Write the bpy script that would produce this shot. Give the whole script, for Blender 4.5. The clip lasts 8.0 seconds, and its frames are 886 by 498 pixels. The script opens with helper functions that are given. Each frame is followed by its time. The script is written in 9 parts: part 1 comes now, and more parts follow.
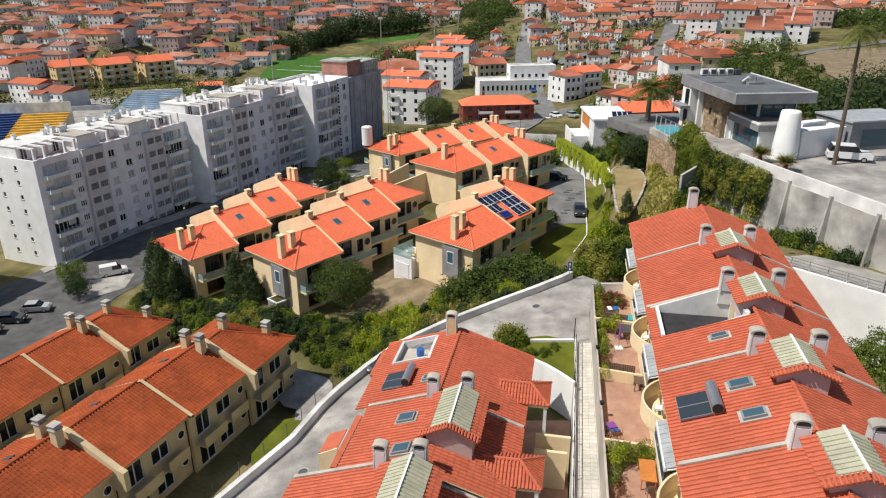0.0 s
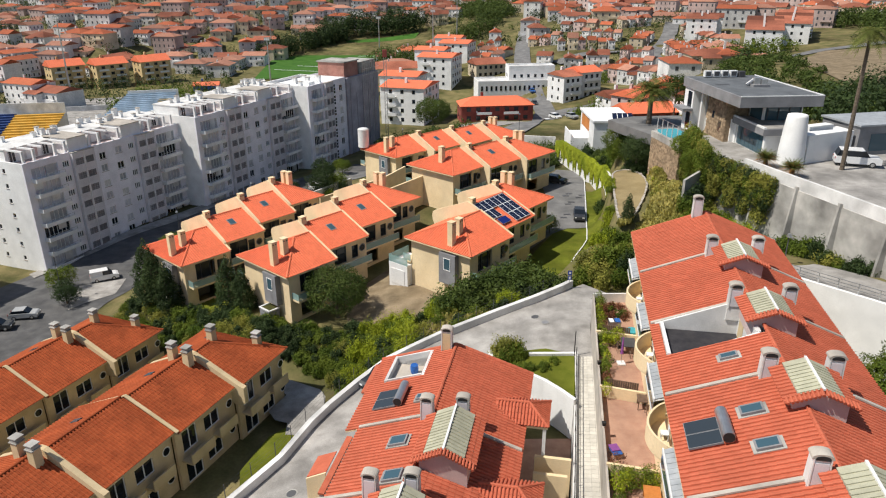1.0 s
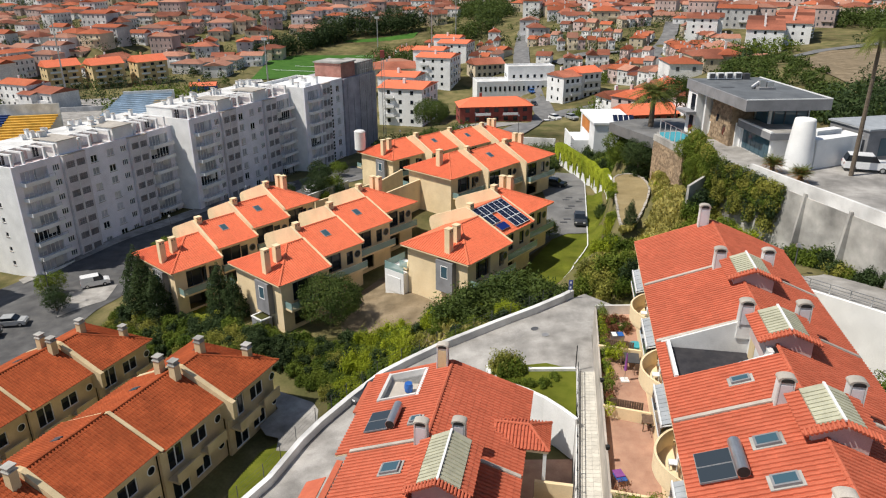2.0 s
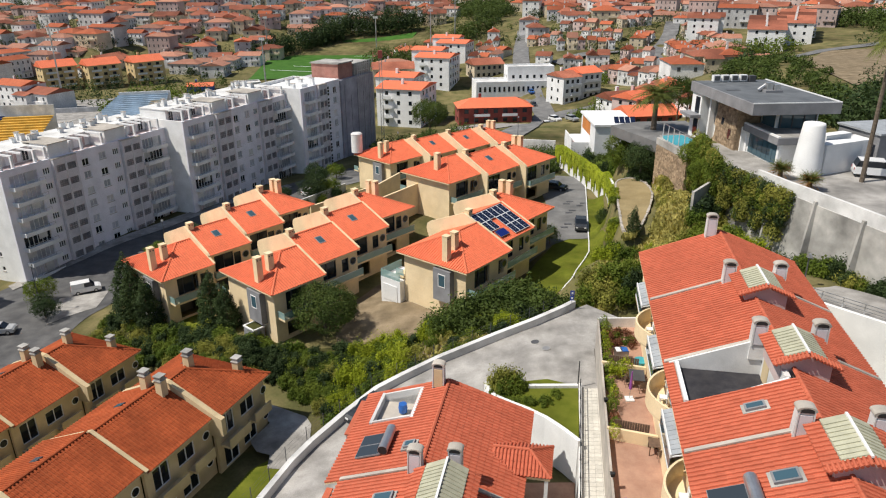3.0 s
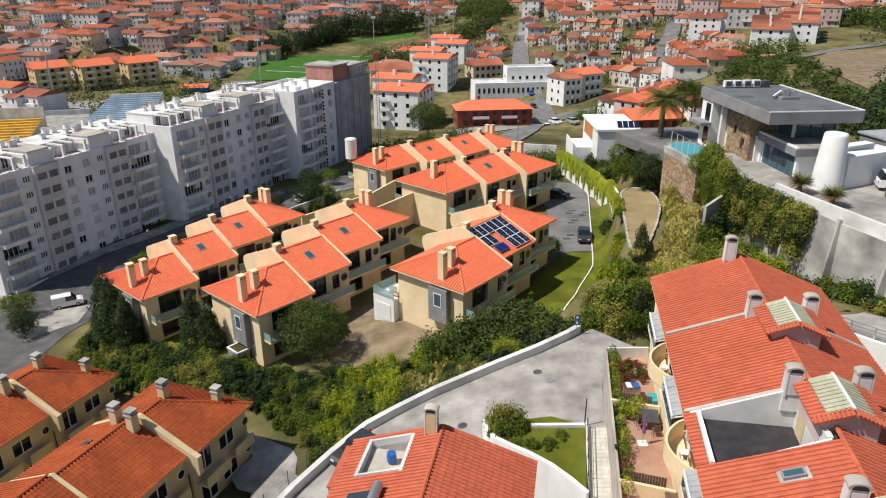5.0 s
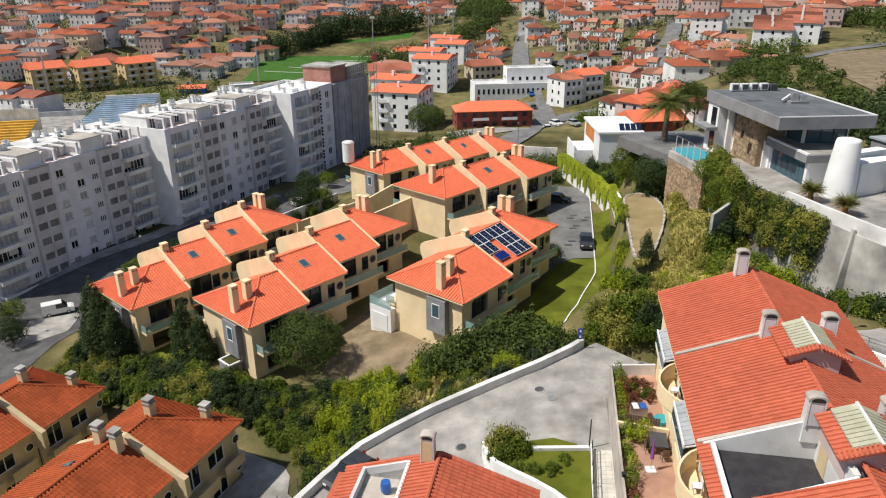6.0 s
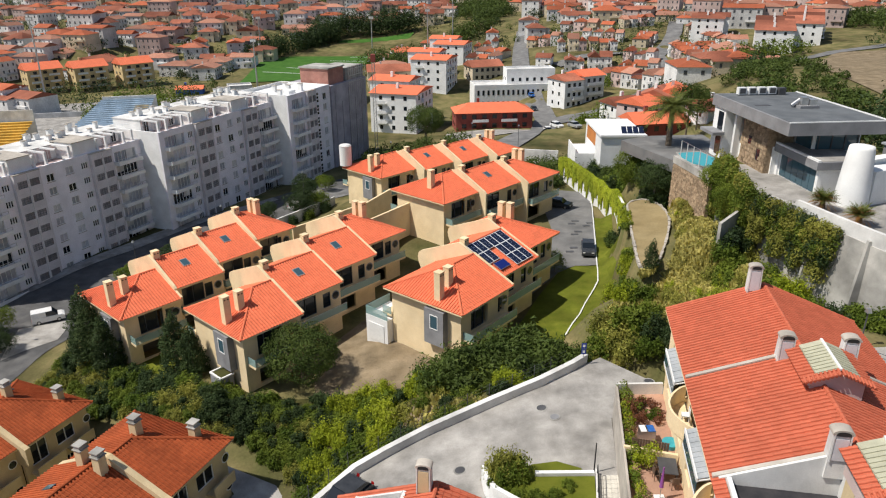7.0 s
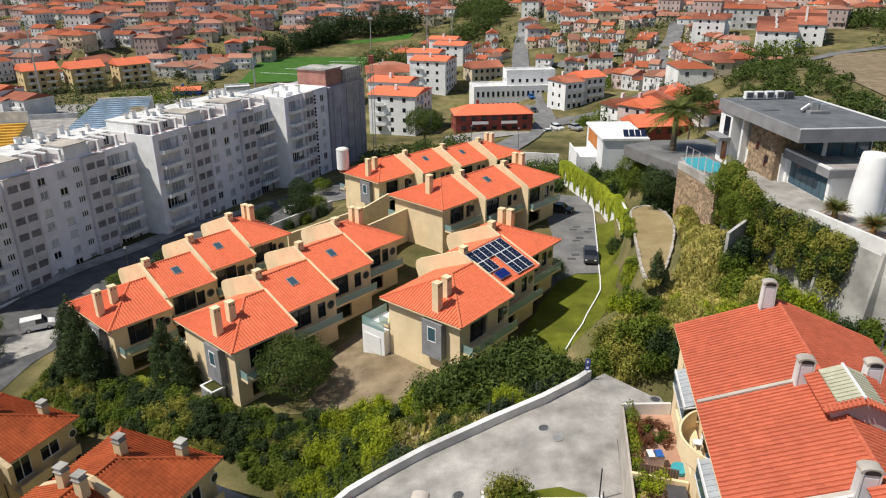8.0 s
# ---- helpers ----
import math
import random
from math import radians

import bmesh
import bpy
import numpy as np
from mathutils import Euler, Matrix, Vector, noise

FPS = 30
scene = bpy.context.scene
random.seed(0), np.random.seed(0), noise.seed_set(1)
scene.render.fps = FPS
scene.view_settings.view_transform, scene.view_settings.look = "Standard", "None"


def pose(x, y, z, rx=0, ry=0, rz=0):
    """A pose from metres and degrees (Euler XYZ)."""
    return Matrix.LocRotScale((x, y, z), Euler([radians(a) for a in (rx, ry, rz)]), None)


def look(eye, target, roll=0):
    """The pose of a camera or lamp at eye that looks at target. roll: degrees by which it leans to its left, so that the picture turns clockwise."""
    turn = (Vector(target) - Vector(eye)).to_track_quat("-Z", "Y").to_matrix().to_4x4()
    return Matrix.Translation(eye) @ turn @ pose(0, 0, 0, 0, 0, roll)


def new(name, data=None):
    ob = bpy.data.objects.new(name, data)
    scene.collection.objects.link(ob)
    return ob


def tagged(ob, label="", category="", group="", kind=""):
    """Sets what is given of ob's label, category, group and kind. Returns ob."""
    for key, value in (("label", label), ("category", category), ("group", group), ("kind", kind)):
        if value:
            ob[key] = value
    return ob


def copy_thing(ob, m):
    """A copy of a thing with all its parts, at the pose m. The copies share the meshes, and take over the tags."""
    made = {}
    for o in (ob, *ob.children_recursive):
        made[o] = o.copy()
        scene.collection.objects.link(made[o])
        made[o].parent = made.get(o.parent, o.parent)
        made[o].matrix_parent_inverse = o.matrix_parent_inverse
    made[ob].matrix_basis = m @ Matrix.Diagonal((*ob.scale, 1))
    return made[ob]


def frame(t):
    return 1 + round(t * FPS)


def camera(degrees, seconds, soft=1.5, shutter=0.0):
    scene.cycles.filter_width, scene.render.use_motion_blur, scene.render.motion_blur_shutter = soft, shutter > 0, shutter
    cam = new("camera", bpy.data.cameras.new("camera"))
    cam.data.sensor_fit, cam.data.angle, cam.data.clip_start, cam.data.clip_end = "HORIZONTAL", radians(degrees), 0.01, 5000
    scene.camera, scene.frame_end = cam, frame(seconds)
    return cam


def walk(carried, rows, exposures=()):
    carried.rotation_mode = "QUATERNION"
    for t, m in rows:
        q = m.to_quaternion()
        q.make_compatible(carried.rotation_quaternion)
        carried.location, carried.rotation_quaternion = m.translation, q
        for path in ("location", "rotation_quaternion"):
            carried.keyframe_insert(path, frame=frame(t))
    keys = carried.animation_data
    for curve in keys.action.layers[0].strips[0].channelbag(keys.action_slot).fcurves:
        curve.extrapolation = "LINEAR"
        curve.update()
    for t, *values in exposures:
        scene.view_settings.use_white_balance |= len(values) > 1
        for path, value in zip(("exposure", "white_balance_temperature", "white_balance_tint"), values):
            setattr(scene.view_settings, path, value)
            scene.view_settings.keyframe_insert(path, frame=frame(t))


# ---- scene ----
cam = camera(65.0, 8.0, soft=1.15)
# seconds, x, y, z, yaw, pitch, roll: a level flight straight ahead, nose 22 degrees down
PATH = [
    (0.0, -0.007, -0.011, 30.988, -0.006, -22.079, -0.298),
    (0.5, 0.153, 1.192, 30.975, -0.053, -22.099, -0.278),
    (1.0, 0.304, 2.412, 30.966, -0.093, -22.121, -0.267),
    (1.5, 0.448, 3.648, 30.961, -0.125, -22.142, -0.264),
    (3.0, 0.837, 7.418, 30.960, -0.186, -22.206, -0.289),
    (3.5, 0.952, 8.688, 30.964, -0.199, -22.226, -0.303),
    (4.0, 1.061, 9.960, 30.969, -0.208, -22.243, -0.318),
    (4.5, 1.164, 11.232, 30.975, -0.217, -22.259, -0.332),
    (6.0, 1.434, 15.025, 30.997, -0.243, -22.290, -0.357),
    (6.5, 1.513, 16.272, 31.004, -0.256, -22.293, -0.355),
    (7.0, 1.585, 17.508, 31.010, -0.272, -22.292, -0.344),
    (7.5, 1.653, 18.728, 31.015, -0.292, -22.287, -0.324),
    (8.0, 1.715, 19.931, 31.018, -0.318, -22.276, -0.294),
]
walk(cam, [(t, pose(x, y, z, 90 + pitch, 0, yaw) @ pose(0, 0, 0, 0, 0, roll)) for t, x, y, z, yaw, pitch, roll in PATH])

# ---- light: high sun from the far left, clear sky ----
SUN_AZ, SUN_EL = radians(-106), radians(57)
to_sun = Vector((math.sin(SUN_AZ) * math.cos(SUN_EL), math.cos(SUN_AZ) * math.cos(SUN_EL), math.sin(SUN_EL)))
world = bpy.data.worlds.new("sky")
scene.world = world
world.use_nodes = True
wn = world.node_tree
sky = wn.nodes.new("ShaderNodeTexSky")
sky.sky_type, sky.sun_disc, sky.sun_elevation, sky.sun_rotation = "NISHITA", False, SUN_EL, SUN_AZ
wn.links.new(sky.outputs[0], wn.nodes["Background"].inputs[0])
wn.nodes["Background"].inputs[1].default_value = 0.09
sun_data = bpy.data.lights.new("sun", "SUN")
sun_data.energy, sun_data.angle, sun_data.color = 5.0, radians(0.55), (1.0, 0.945, 0.85)
sun = new("sun", sun_data)
sun.matrix_world = look(to_sun * 300, (0, 0, 0))
scene.view_settings.exposure = -0.03

# ---- materials ----
def _rgb(c):
    return (*c, 1.0)


def surface(name, low, high, scale=3.0, rough=0.8, bump=0.2, metal=0.0, fine=30.0, per="none", spread=0.12, stain=0.25, stain_scale=0.35, spec=0.5):
    """A mottled solid: two scales of noise between two colours, stains, bump; per 'object' or 'island' also varies the pieces."""
    m = bpy.data.materials.new(name)
    m.use_nodes = True
    nt = m.node_tree
    b = nt.nodes["Principled BSDF"]
    b.inputs["Roughness"].default_value, b.inputs["Metallic"].default_value = rough, metal
    b.inputs["Specular IOR Level"].default_value = spec
    tc = nt.nodes.new("ShaderNodeNewGeometry")

    def noise_tex(s, detail):
        n = nt.nodes.new("ShaderNodeTexNoise")
        n.inputs["Scale"].default_value, n.inputs["Detail"].default_value = s, detail
        nt.links.new(tc.outputs["Position"], n.inputs["Vector"])
        return n

    def mixer(kind, fac, a, bb):
        x = nt.nodes.new("ShaderNodeMix")
        x.data_type, x.blend_type = "RGBA", kind
        for sock, val in ((x.inputs[0], fac), (x.inputs[6], a), (x.inputs[7], bb)):
            if isinstance(val, (float, int)):
                sock.default_value = val
            elif isinstance(val, tuple):
                sock.default_value = _rgb(val)
            else:
                nt.links.new(val, sock)
        return x.outputs[2]

    n1, n2, n3 = noise_tex(scale, 4), noise_tex(fine, 3), noise_tex(stain_scale, 5)
    ramp = nt.nodes.new("ShaderNodeMapRange")
    ramp.inputs[1].default_value, ramp.inputs[2].default_value = 0.3, 0.7
    nt.links.new(n1.outputs["Fac"], ramp.inputs[0])
    col = mixer("MIX", ramp.outputs[0], low, high)
    r2 = nt.nodes.new("ShaderNodeMapRange")
    r2.inputs[1].default_value, r2.inputs[2].default_value, r2.inputs[3].default_value, r2.inputs[4].default_value = 0.25, 0.75, 0.82, 1.16
    nt.links.new(n2.outputs["Fac"], r2.inputs[0])
    col = mixer("MULTIPLY", 1.0, col, r2.outputs[0])
    r3 = nt.nodes.new("ShaderNodeMapRange")
    r3.inputs[1].default_value, r3.inputs[2].default_value, r3.inputs[3].default_value, r3.inputs[4].default_value = 0.35, 0.7, 1.0 + stain * 0.3, 1.0 - stain
    nt.links.new(n3.outputs["Fac"], r3.inputs[0])
    col = mixer("MULTIPLY", 1.0, col, r3.outputs[0])
    if per != "none":
        src = nt.nodes.new("ShaderNodeObjectInfo").outputs["Random"] if per == "object" else tc.outputs["Random Per Island"]
        r4 = nt.nodes.new("ShaderNodeMapRange")
        r4.inputs[3].default_value, r4.inputs[4].default_value = 1 - spread, 1 + spread
        nt.links.new(src, r4.inputs[0])
        col = mixer("MULTIPLY", 1.0, col, r4.outputs[0])
    nt.links.new(col, b.inputs["Base Color"])
    if bump:
        bp = nt.nodes.new("ShaderNodeBump")
        bp.inputs["Strength"].default_value, bp.inputs["Distance"].default_value = bump, 0.03
        nt.links.new(n2.outputs["Fac"], bp.inputs["Height"])
        nt.links.new(bp.outputs[0], b.inputs["Normal"])
    return m


def glassy(name, colour, rough=0.06, alpha=1.0):
    m = bpy.data.materials.new(name)
    m.use_nodes = True
    b = m.node_tree.nodes["Principled BSDF"]
    b.inputs["Base Color"].default_value, b.inputs["Roughness"].default_value = _rgb(colour), rough
    b.inputs["Alpha"].default_value = alpha
    return m


def leafy(name, low, high, spread=0.22):
    """Leaves: mottled colour, a part of the light shining through."""
    m = surface(name, low, high, 0.35, 0.7, 0.0, fine=5.0, per="island", spread=spread, stain=0.25, stain_scale=0.12, spec=0.25)
    nt = m.node_tree
    b, out = nt.nodes["Principled BSDF"], nt.nodes["Material Output"]
    tr, mix = nt.nodes.new("ShaderNodeBsdfTranslucent"), nt.nodes.new("ShaderNodeMixShader")
    mix.inputs[0].default_value = 0.27
    nt.links.new(b.inputs["Base Color"].links[0].from_socket, tr.inputs[0])
    nt.links.new(b.outputs[0], mix.inputs[1])
    nt.links.new(tr.outputs[0], mix.inputs[2])
    nt.links.new(mix.outputs[0], out.inputs[0])
    return m


TILE = surface("terracotta_tile", (0.72, 0.172, 0.082), (0.79, 0.205, 0.102), 2.5, 0.75, 0.15, per="island", spread=0.045, stain=0.08, stain_scale=0.5, spec=0.25)
TILE_OLD = surface("weathered_terracotta", (0.33, 0.070, 0.023), (0.42, 0.098, 0.033), 2.0, 0.8, 0.15, per="island", spread=0.06, stain=0.25, stain_scale=0.4, spec=0.2)
TILE_RED = surface("red_clay_tile", (0.47, 0.118, 0.064), (0.55, 0.146, 0.081), 2.0, 0.75, 0.15, per="island", spread=0.06, stain=0.10, stain_scale=0.4, spec=0.2)
TILE_PIECE = surface("red_clay_tile_piece", (0.47, 0.118, 0.064), (0.55, 0.146, 0.081), 2.0, 0.75, 0.15, per="object", spread=0.06, stain=0.10, stain_scale=0.4, spec=0.2)
TILE_FAR = surface("town_roof_tile", (0.25, 0.085, 0.052), (0.38, 0.135, 0.082), 0.12, 0.85, 0.0, fine=1.5, per="object", spread=0.45, stain=0.3, stain_scale=0.05, spec=0.2)
TOWN_WHITE = surface("town_white_render", (0.62, 0.61, 0.60), (0.78, 0.77, 0.75), 0.3, 0.9, 0.0, fine=2, per="object", spread=0.25, stain=0.25, stain_scale=0.1)
TOWN_CREAM = surface("town_cream_render", (0.54, 0.46, 0.33), (0.64, 0.55, 0.41), 0.3, 0.9, 0.0, fine=2, per="object", spread=0.25, stain=0.25, stain_scale=0.1)
TOWN_PINK = surface("town_pink_render", (0.52, 0.40, 0.37), (0.60, 0.47, 0.43), 0.3, 0.9, 0.0, fine=2, per="object", spread=0.25, stain=0.25, stain_scale=0.1)
CREAM = surface("cream_render", (0.78, 0.61, 0.37), (0.86, 0.69, 0.44), 0.8, 0.9, 0.08, stain=0.12)
SAND = surface("sand_render", (0.58, 0.45, 0.26), (0.66, 0.52, 0.32), 0.8, 0.9, 0.08, stain=0.2)
WHITE = surface("white_render", (0.77, 0.77, 0.76), (0.86, 0.86, 0.85), 0.6, 0.85, 0.06, stain=0.10)
WHITE_OLD = surface("stained_white_render", (0.60, 0.59, 0.57), (0.78, 0.77, 0.75), 0.5, 0.9, 0.1, stain=0.3)
BAYGREY = surface("warm_grey_render", (0.62, 0.59, 0.61), (0.70, 0.67, 0.69), 0.5, 0.9, 0.06, stain=0.15)
# white render of the shaded fronts; the bluish shade tint is in the colour
WHITE_SHADED = surface("white_render_with_shade_tint", (0.80, 0.78, 0.83), (0.88, 0.86, 0.91), 0.5, 0.9, 0.06, stain=0.12)
PINKISH = surface("faded_pink_render", (0.52, 0.40, 0.38), (0.62, 0.49, 0.46), 0.5, 0.9, 0.06, stain=0.2)
GREY = surface("grey_render", (0.20, 0.20, 0.21), (0.27, 0.27, 0.28), 0.8, 0.85, 0.08, stain=0.15)
DKGREY = surface("dark_grey_panel", (0.06, 0.06, 0.065), (0.10, 0.10, 0.105), 0.8, 0.6, 0.05)
CARPAINT_DARK = surface("dark_car_paint", (0.03, 0.032, 0.036), (0.05, 0.052, 0.056), 2, 0.25, 0.0, stain=0.05)
CARPAINT_WHITE = surface("white_car_paint", (0.74, 0.74, 0.74), (0.80, 0.80, 0.80), 2, 0.25, 0.0, stain=0.05)
CARPAINT_GREY = surface("silver_car_paint", (0.34, 0.35, 0.36), (0.40, 0.41, 0.42), 2, 0.25, 0.0, stain=0.05)
PATHTILE = surface("cream_path_tile", (0.53, 0.50, 0.44), (0.62, 0.59, 0.52), 2.0, 0.85, 0.1, per="object", spread=0.07, stain=0.15)
REDLAMP = glassy("red_lamp_glass", (0.35, 0.01, 0.01), 0.2)
BLUE_SIGN = surface("blue_sign_enamel", (0.02, 0.05, 0.32), (0.03, 0.07, 0.38), 3, 0.4, 0.0)
PURPLE = surface("purple_fabric", (0.22, 0.06, 0.26), (0.30, 0.09, 0.34), 3, 0.8, 0.0)
TEAL = surface("teal_plastic", (0.03, 0.28, 0.34), (0.05, 0.36, 0.42), 3, 0.5, 0.0)
CEMENT = surface("pale_cement", (0.40, 0.36, 0.31), (0.52, 0.47, 0.41), 1.2, 0.9, 0.1, stain=0.3)
CONCRETE = surface("weathered_concrete", (0.32, 0.31, 0.285), (0.50, 0.48, 0.445), 0.7, 0.92, 0.3, stain=0.55, stain_scale=0.25)
PAVING = surface("grey_paving", (0.27, 0.255, 0.235), (0.40, 0.38, 0.355), 0.9, 0.92, 0.25, fine=14, stain=0.42, stain_scale=0.3)
ASPHALT = surface("worn_asphalt", (0.075, 0.075, 0.078), (0.125, 0.122, 0.12), 0.6, 0.95, 0.2, stain=0.3)
STREET = surface("pale_street", (0.14, 0.14, 0.14), (0.21, 0.205, 0.20), 0.4, 0.95, 0.1, stain=0.3)
LAWN = surface("mown_grass", (0.095, 0.115, 0.012), (0.155, 0.168, 0.022), 1.2, 0.9, 0.6, fine=18, stain=0.35, stain_scale=0.3, spec=0.1)
TURF = surface("sports_turf", (0.045, 0.12, 0.02), (0.07, 0.16, 0.03), 0.2, 0.9, 0.1, fine=2, stain=0.15, spec=0.1)
SCRUB = surface("dry_scrub", (0.09, 0.095, 0.034), (0.22, 0.18, 0.085), 0.25, 0.95, 0.5, fine=3.5, stain=0.5, stain_scale=0.06, spec=0.1)
EARTH = surface("dry_earth", (0.19, 0.145, 0.09), (0.30, 0.235, 0.155), 0.5, 0.95, 0.4, fine=8, stain=0.35, spec=0.1)
SANDPIT = surface("yellow_sand", (0.25, 0.19, 0.095), (0.33, 0.26, 0.14), 0.4, 0.95, 0.25, fine=9, stain=0.2, spec=0.1)
# dark ground cover; the shade between the shrubs is mixed into its colour
DARK_GROUND = surface("dark_ground_with_shade", (0.040, 0.045, 0.014), (0.085, 0.080, 0.028), 0.8, 0.95, 0.5, fine=6, stain=0.4, stain_scale=0.2, spec=0.1)
STONE = surface("rubble_stone", (0.22, 0.15, 0.09), (0.42, 0.31, 0.20), 3.0, 0.9, 0.5, fine=12, per="object", spread=0.3, stain=0.2)
GLASS_DARK = glassy("dark_window_glass", (0.012, 0.016, 0.022), 0.05)
SHUTTER = surface("grey_roller_shutter", (0.30, 0.28, 0.29), (0.40, 0.37, 0.38), 2.0, 0.7, 0.0, per="object", spread=0.3)
CURTAIN = surface("pale_curtained_glass", (0.46, 0.46, 0.50), (0.60, 0.60, 0.64), 1.0, 0.35, 0.0, per="object", spread=0.25)
GLASS_TOWN = glassy("town_window_glass", (0.07, 0.075, 0.085), 0.2)
GLASS_BLUE = glassy("blue_window_glass", (0.05, 0.10, 0.13), 0.05)
GLASS_RAIL = glassy("green_glass_rail", (0.30, 0.46, 0.44), 0.08, 0.55)
PV = glassy("solar_cell", (0.012, 0.018, 0.045), 0.12)
PV_BLUE = glassy("blue_collector", (0.010, 0.022, 0.16), 0.12)
COLLECTOR = glassy("grey_collector_glass", (0.035, 0.045, 0.055), 0.15)
METAL = surface("brushed_metal", (0.55, 0.55, 0.55), (0.65, 0.65, 0.66), 2.0, 0.4, 0.0, metal=0.85)
PAINT_WHITE = surface("white_paint", (0.76, 0.76, 0.75), (0.82, 0.82, 0.81), 3.0, 0.5, 0.0, stain=0.06)
SLAT = surface("cream_slat_sheet", (0.38, 0.37, 0.27), (0.47, 0.46, 0.34), 2.0, 0.7, 0.05, stain=0.15)
SHEET = surface("grey_roof_sheet", (0.31, 0.33, 0.35), (0.42, 0.44, 0.46), 1.5, 0.5, 0.05, stain=0.2)
ROOFGREY = surface("grey_roof_membrane", (0.10, 0.11, 0.12), (0.15, 0.16, 0.17), 0.8, 0.8, 0.1, stain=0.2)
TERRACE = surface("terracotta_floor", (0.36, 0.20, 0.14), (0.45, 0.27, 0.19), 1.5, 0.85, 0.1, stain=0.2)
DARKFLOOR = surface("dark_tiled_floor", (0.03, 0.03, 0.036), (0.06, 0.056, 0.06), 2.0, 0.85, 0.1, stain=0.3, spec=0.25)
WOOD = surface("orange_wood", (0.50, 0.17, 0.035), (0.62, 0.24, 0.06), 4.0, 0.6, 0.1)
DARKWOOD = surface("dark_wood", (0.10, 0.06, 0.04), (0.17, 0.11, 0.075), 4.0, 0.7, 0.1)
BARK = surface("bark", (0.10, 0.075, 0.055), (0.19, 0.15, 0.11), 6.0, 0.95, 0.5)
WATER = glassy("pool_water", (0.05, 0.36, 0.41), 0.08)
RUBBER = surface("black_rubber", (0.012, 0.012, 0.012), (0.025, 0.025, 0.025), 5.0, 0.8, 0.0)
BLUE_PLASTIC = surface("blue_plastic", (0.02, 0.10, 0.36), (0.03, 0.14, 0.45), 4.0, 0.45, 0.0)
FENCE_GREEN = surface("dark_green_fence_paint", (0.012, 0.035, 0.018), (0.02, 0.05, 0.026), 3, 0.5, 0.0)
SEAT_BLUE = surface("pale_blue_seating", (0.42, 0.54, 0.66), (0.50, 0.61, 0.72), 0.5, 0.6, 0.0)
SEAT_YELLOW = surface("yellow_seating", (0.62, 0.36, 0.05), (0.72, 0.44, 0.08), 0.5, 0.6, 0.0)
SEAT_NAVY = surface("navy_seating", (0.02, 0.05, 0.16), (0.03, 0.07, 0.22), 0.5, 0.6, 0.0)
BRICK = surface("red_brick_wall", (0.40, 0.18, 0.14), (0.48, 0.24, 0.19), 1.0, 0.9, 0.1)
MAROON = surface("dark_red_render", (0.26, 0.055, 0.045), (0.33, 0.08, 0.06), 0.8, 0.9, 0.05)
NETTING = surface("grey_scaffold_netting", (0.36, 0.34, 0.39), (0.46, 0.44, 0.49), 0.3, 0.95, 0.1, stain=0.25)
LEAF_DARK = leafy("dark_conifer_leaf", (0.024, 0.046, 0.014), (0.064, 0.098, 0.028))
LEAF_PINE = leafy("stone_pine_needle", (0.045, 0.076, 0.013), (0.108, 0.146, 0.028))
LEAF_MID = leafy("shrub_leaf", (0.066, 0.112, 0.010), (0.180, 0.225, 0.026))
LEAF_LIME = leafy("lime_shrub_leaf", (0.19, 0.245, 0.010), (0.38, 0.42, 0.026))
LEAF_DRY = leafy("dry_grass_blade", (0.36, 0.33, 0.085), (0.62, 0.54, 0.18))
LEAF_RUST = leafy("dead_palm_frond", (0.26, 0.12, 0.03), (0.42, 0.22, 0.07))
LEAF_OLIVE = leafy("olive_scrub_leaf", (0.170, 0.185, 0.030), (0.36, 0.34, 0.065))
LEAF_RED = leafy("russet_leaf", (0.16, 0.06, 0.03), (0.28, 0.12, 0.06))
LEAF_PALM = leafy("palm_frond", (0.085, 0.110, 0.022), (0.19, 0.21, 0.05))


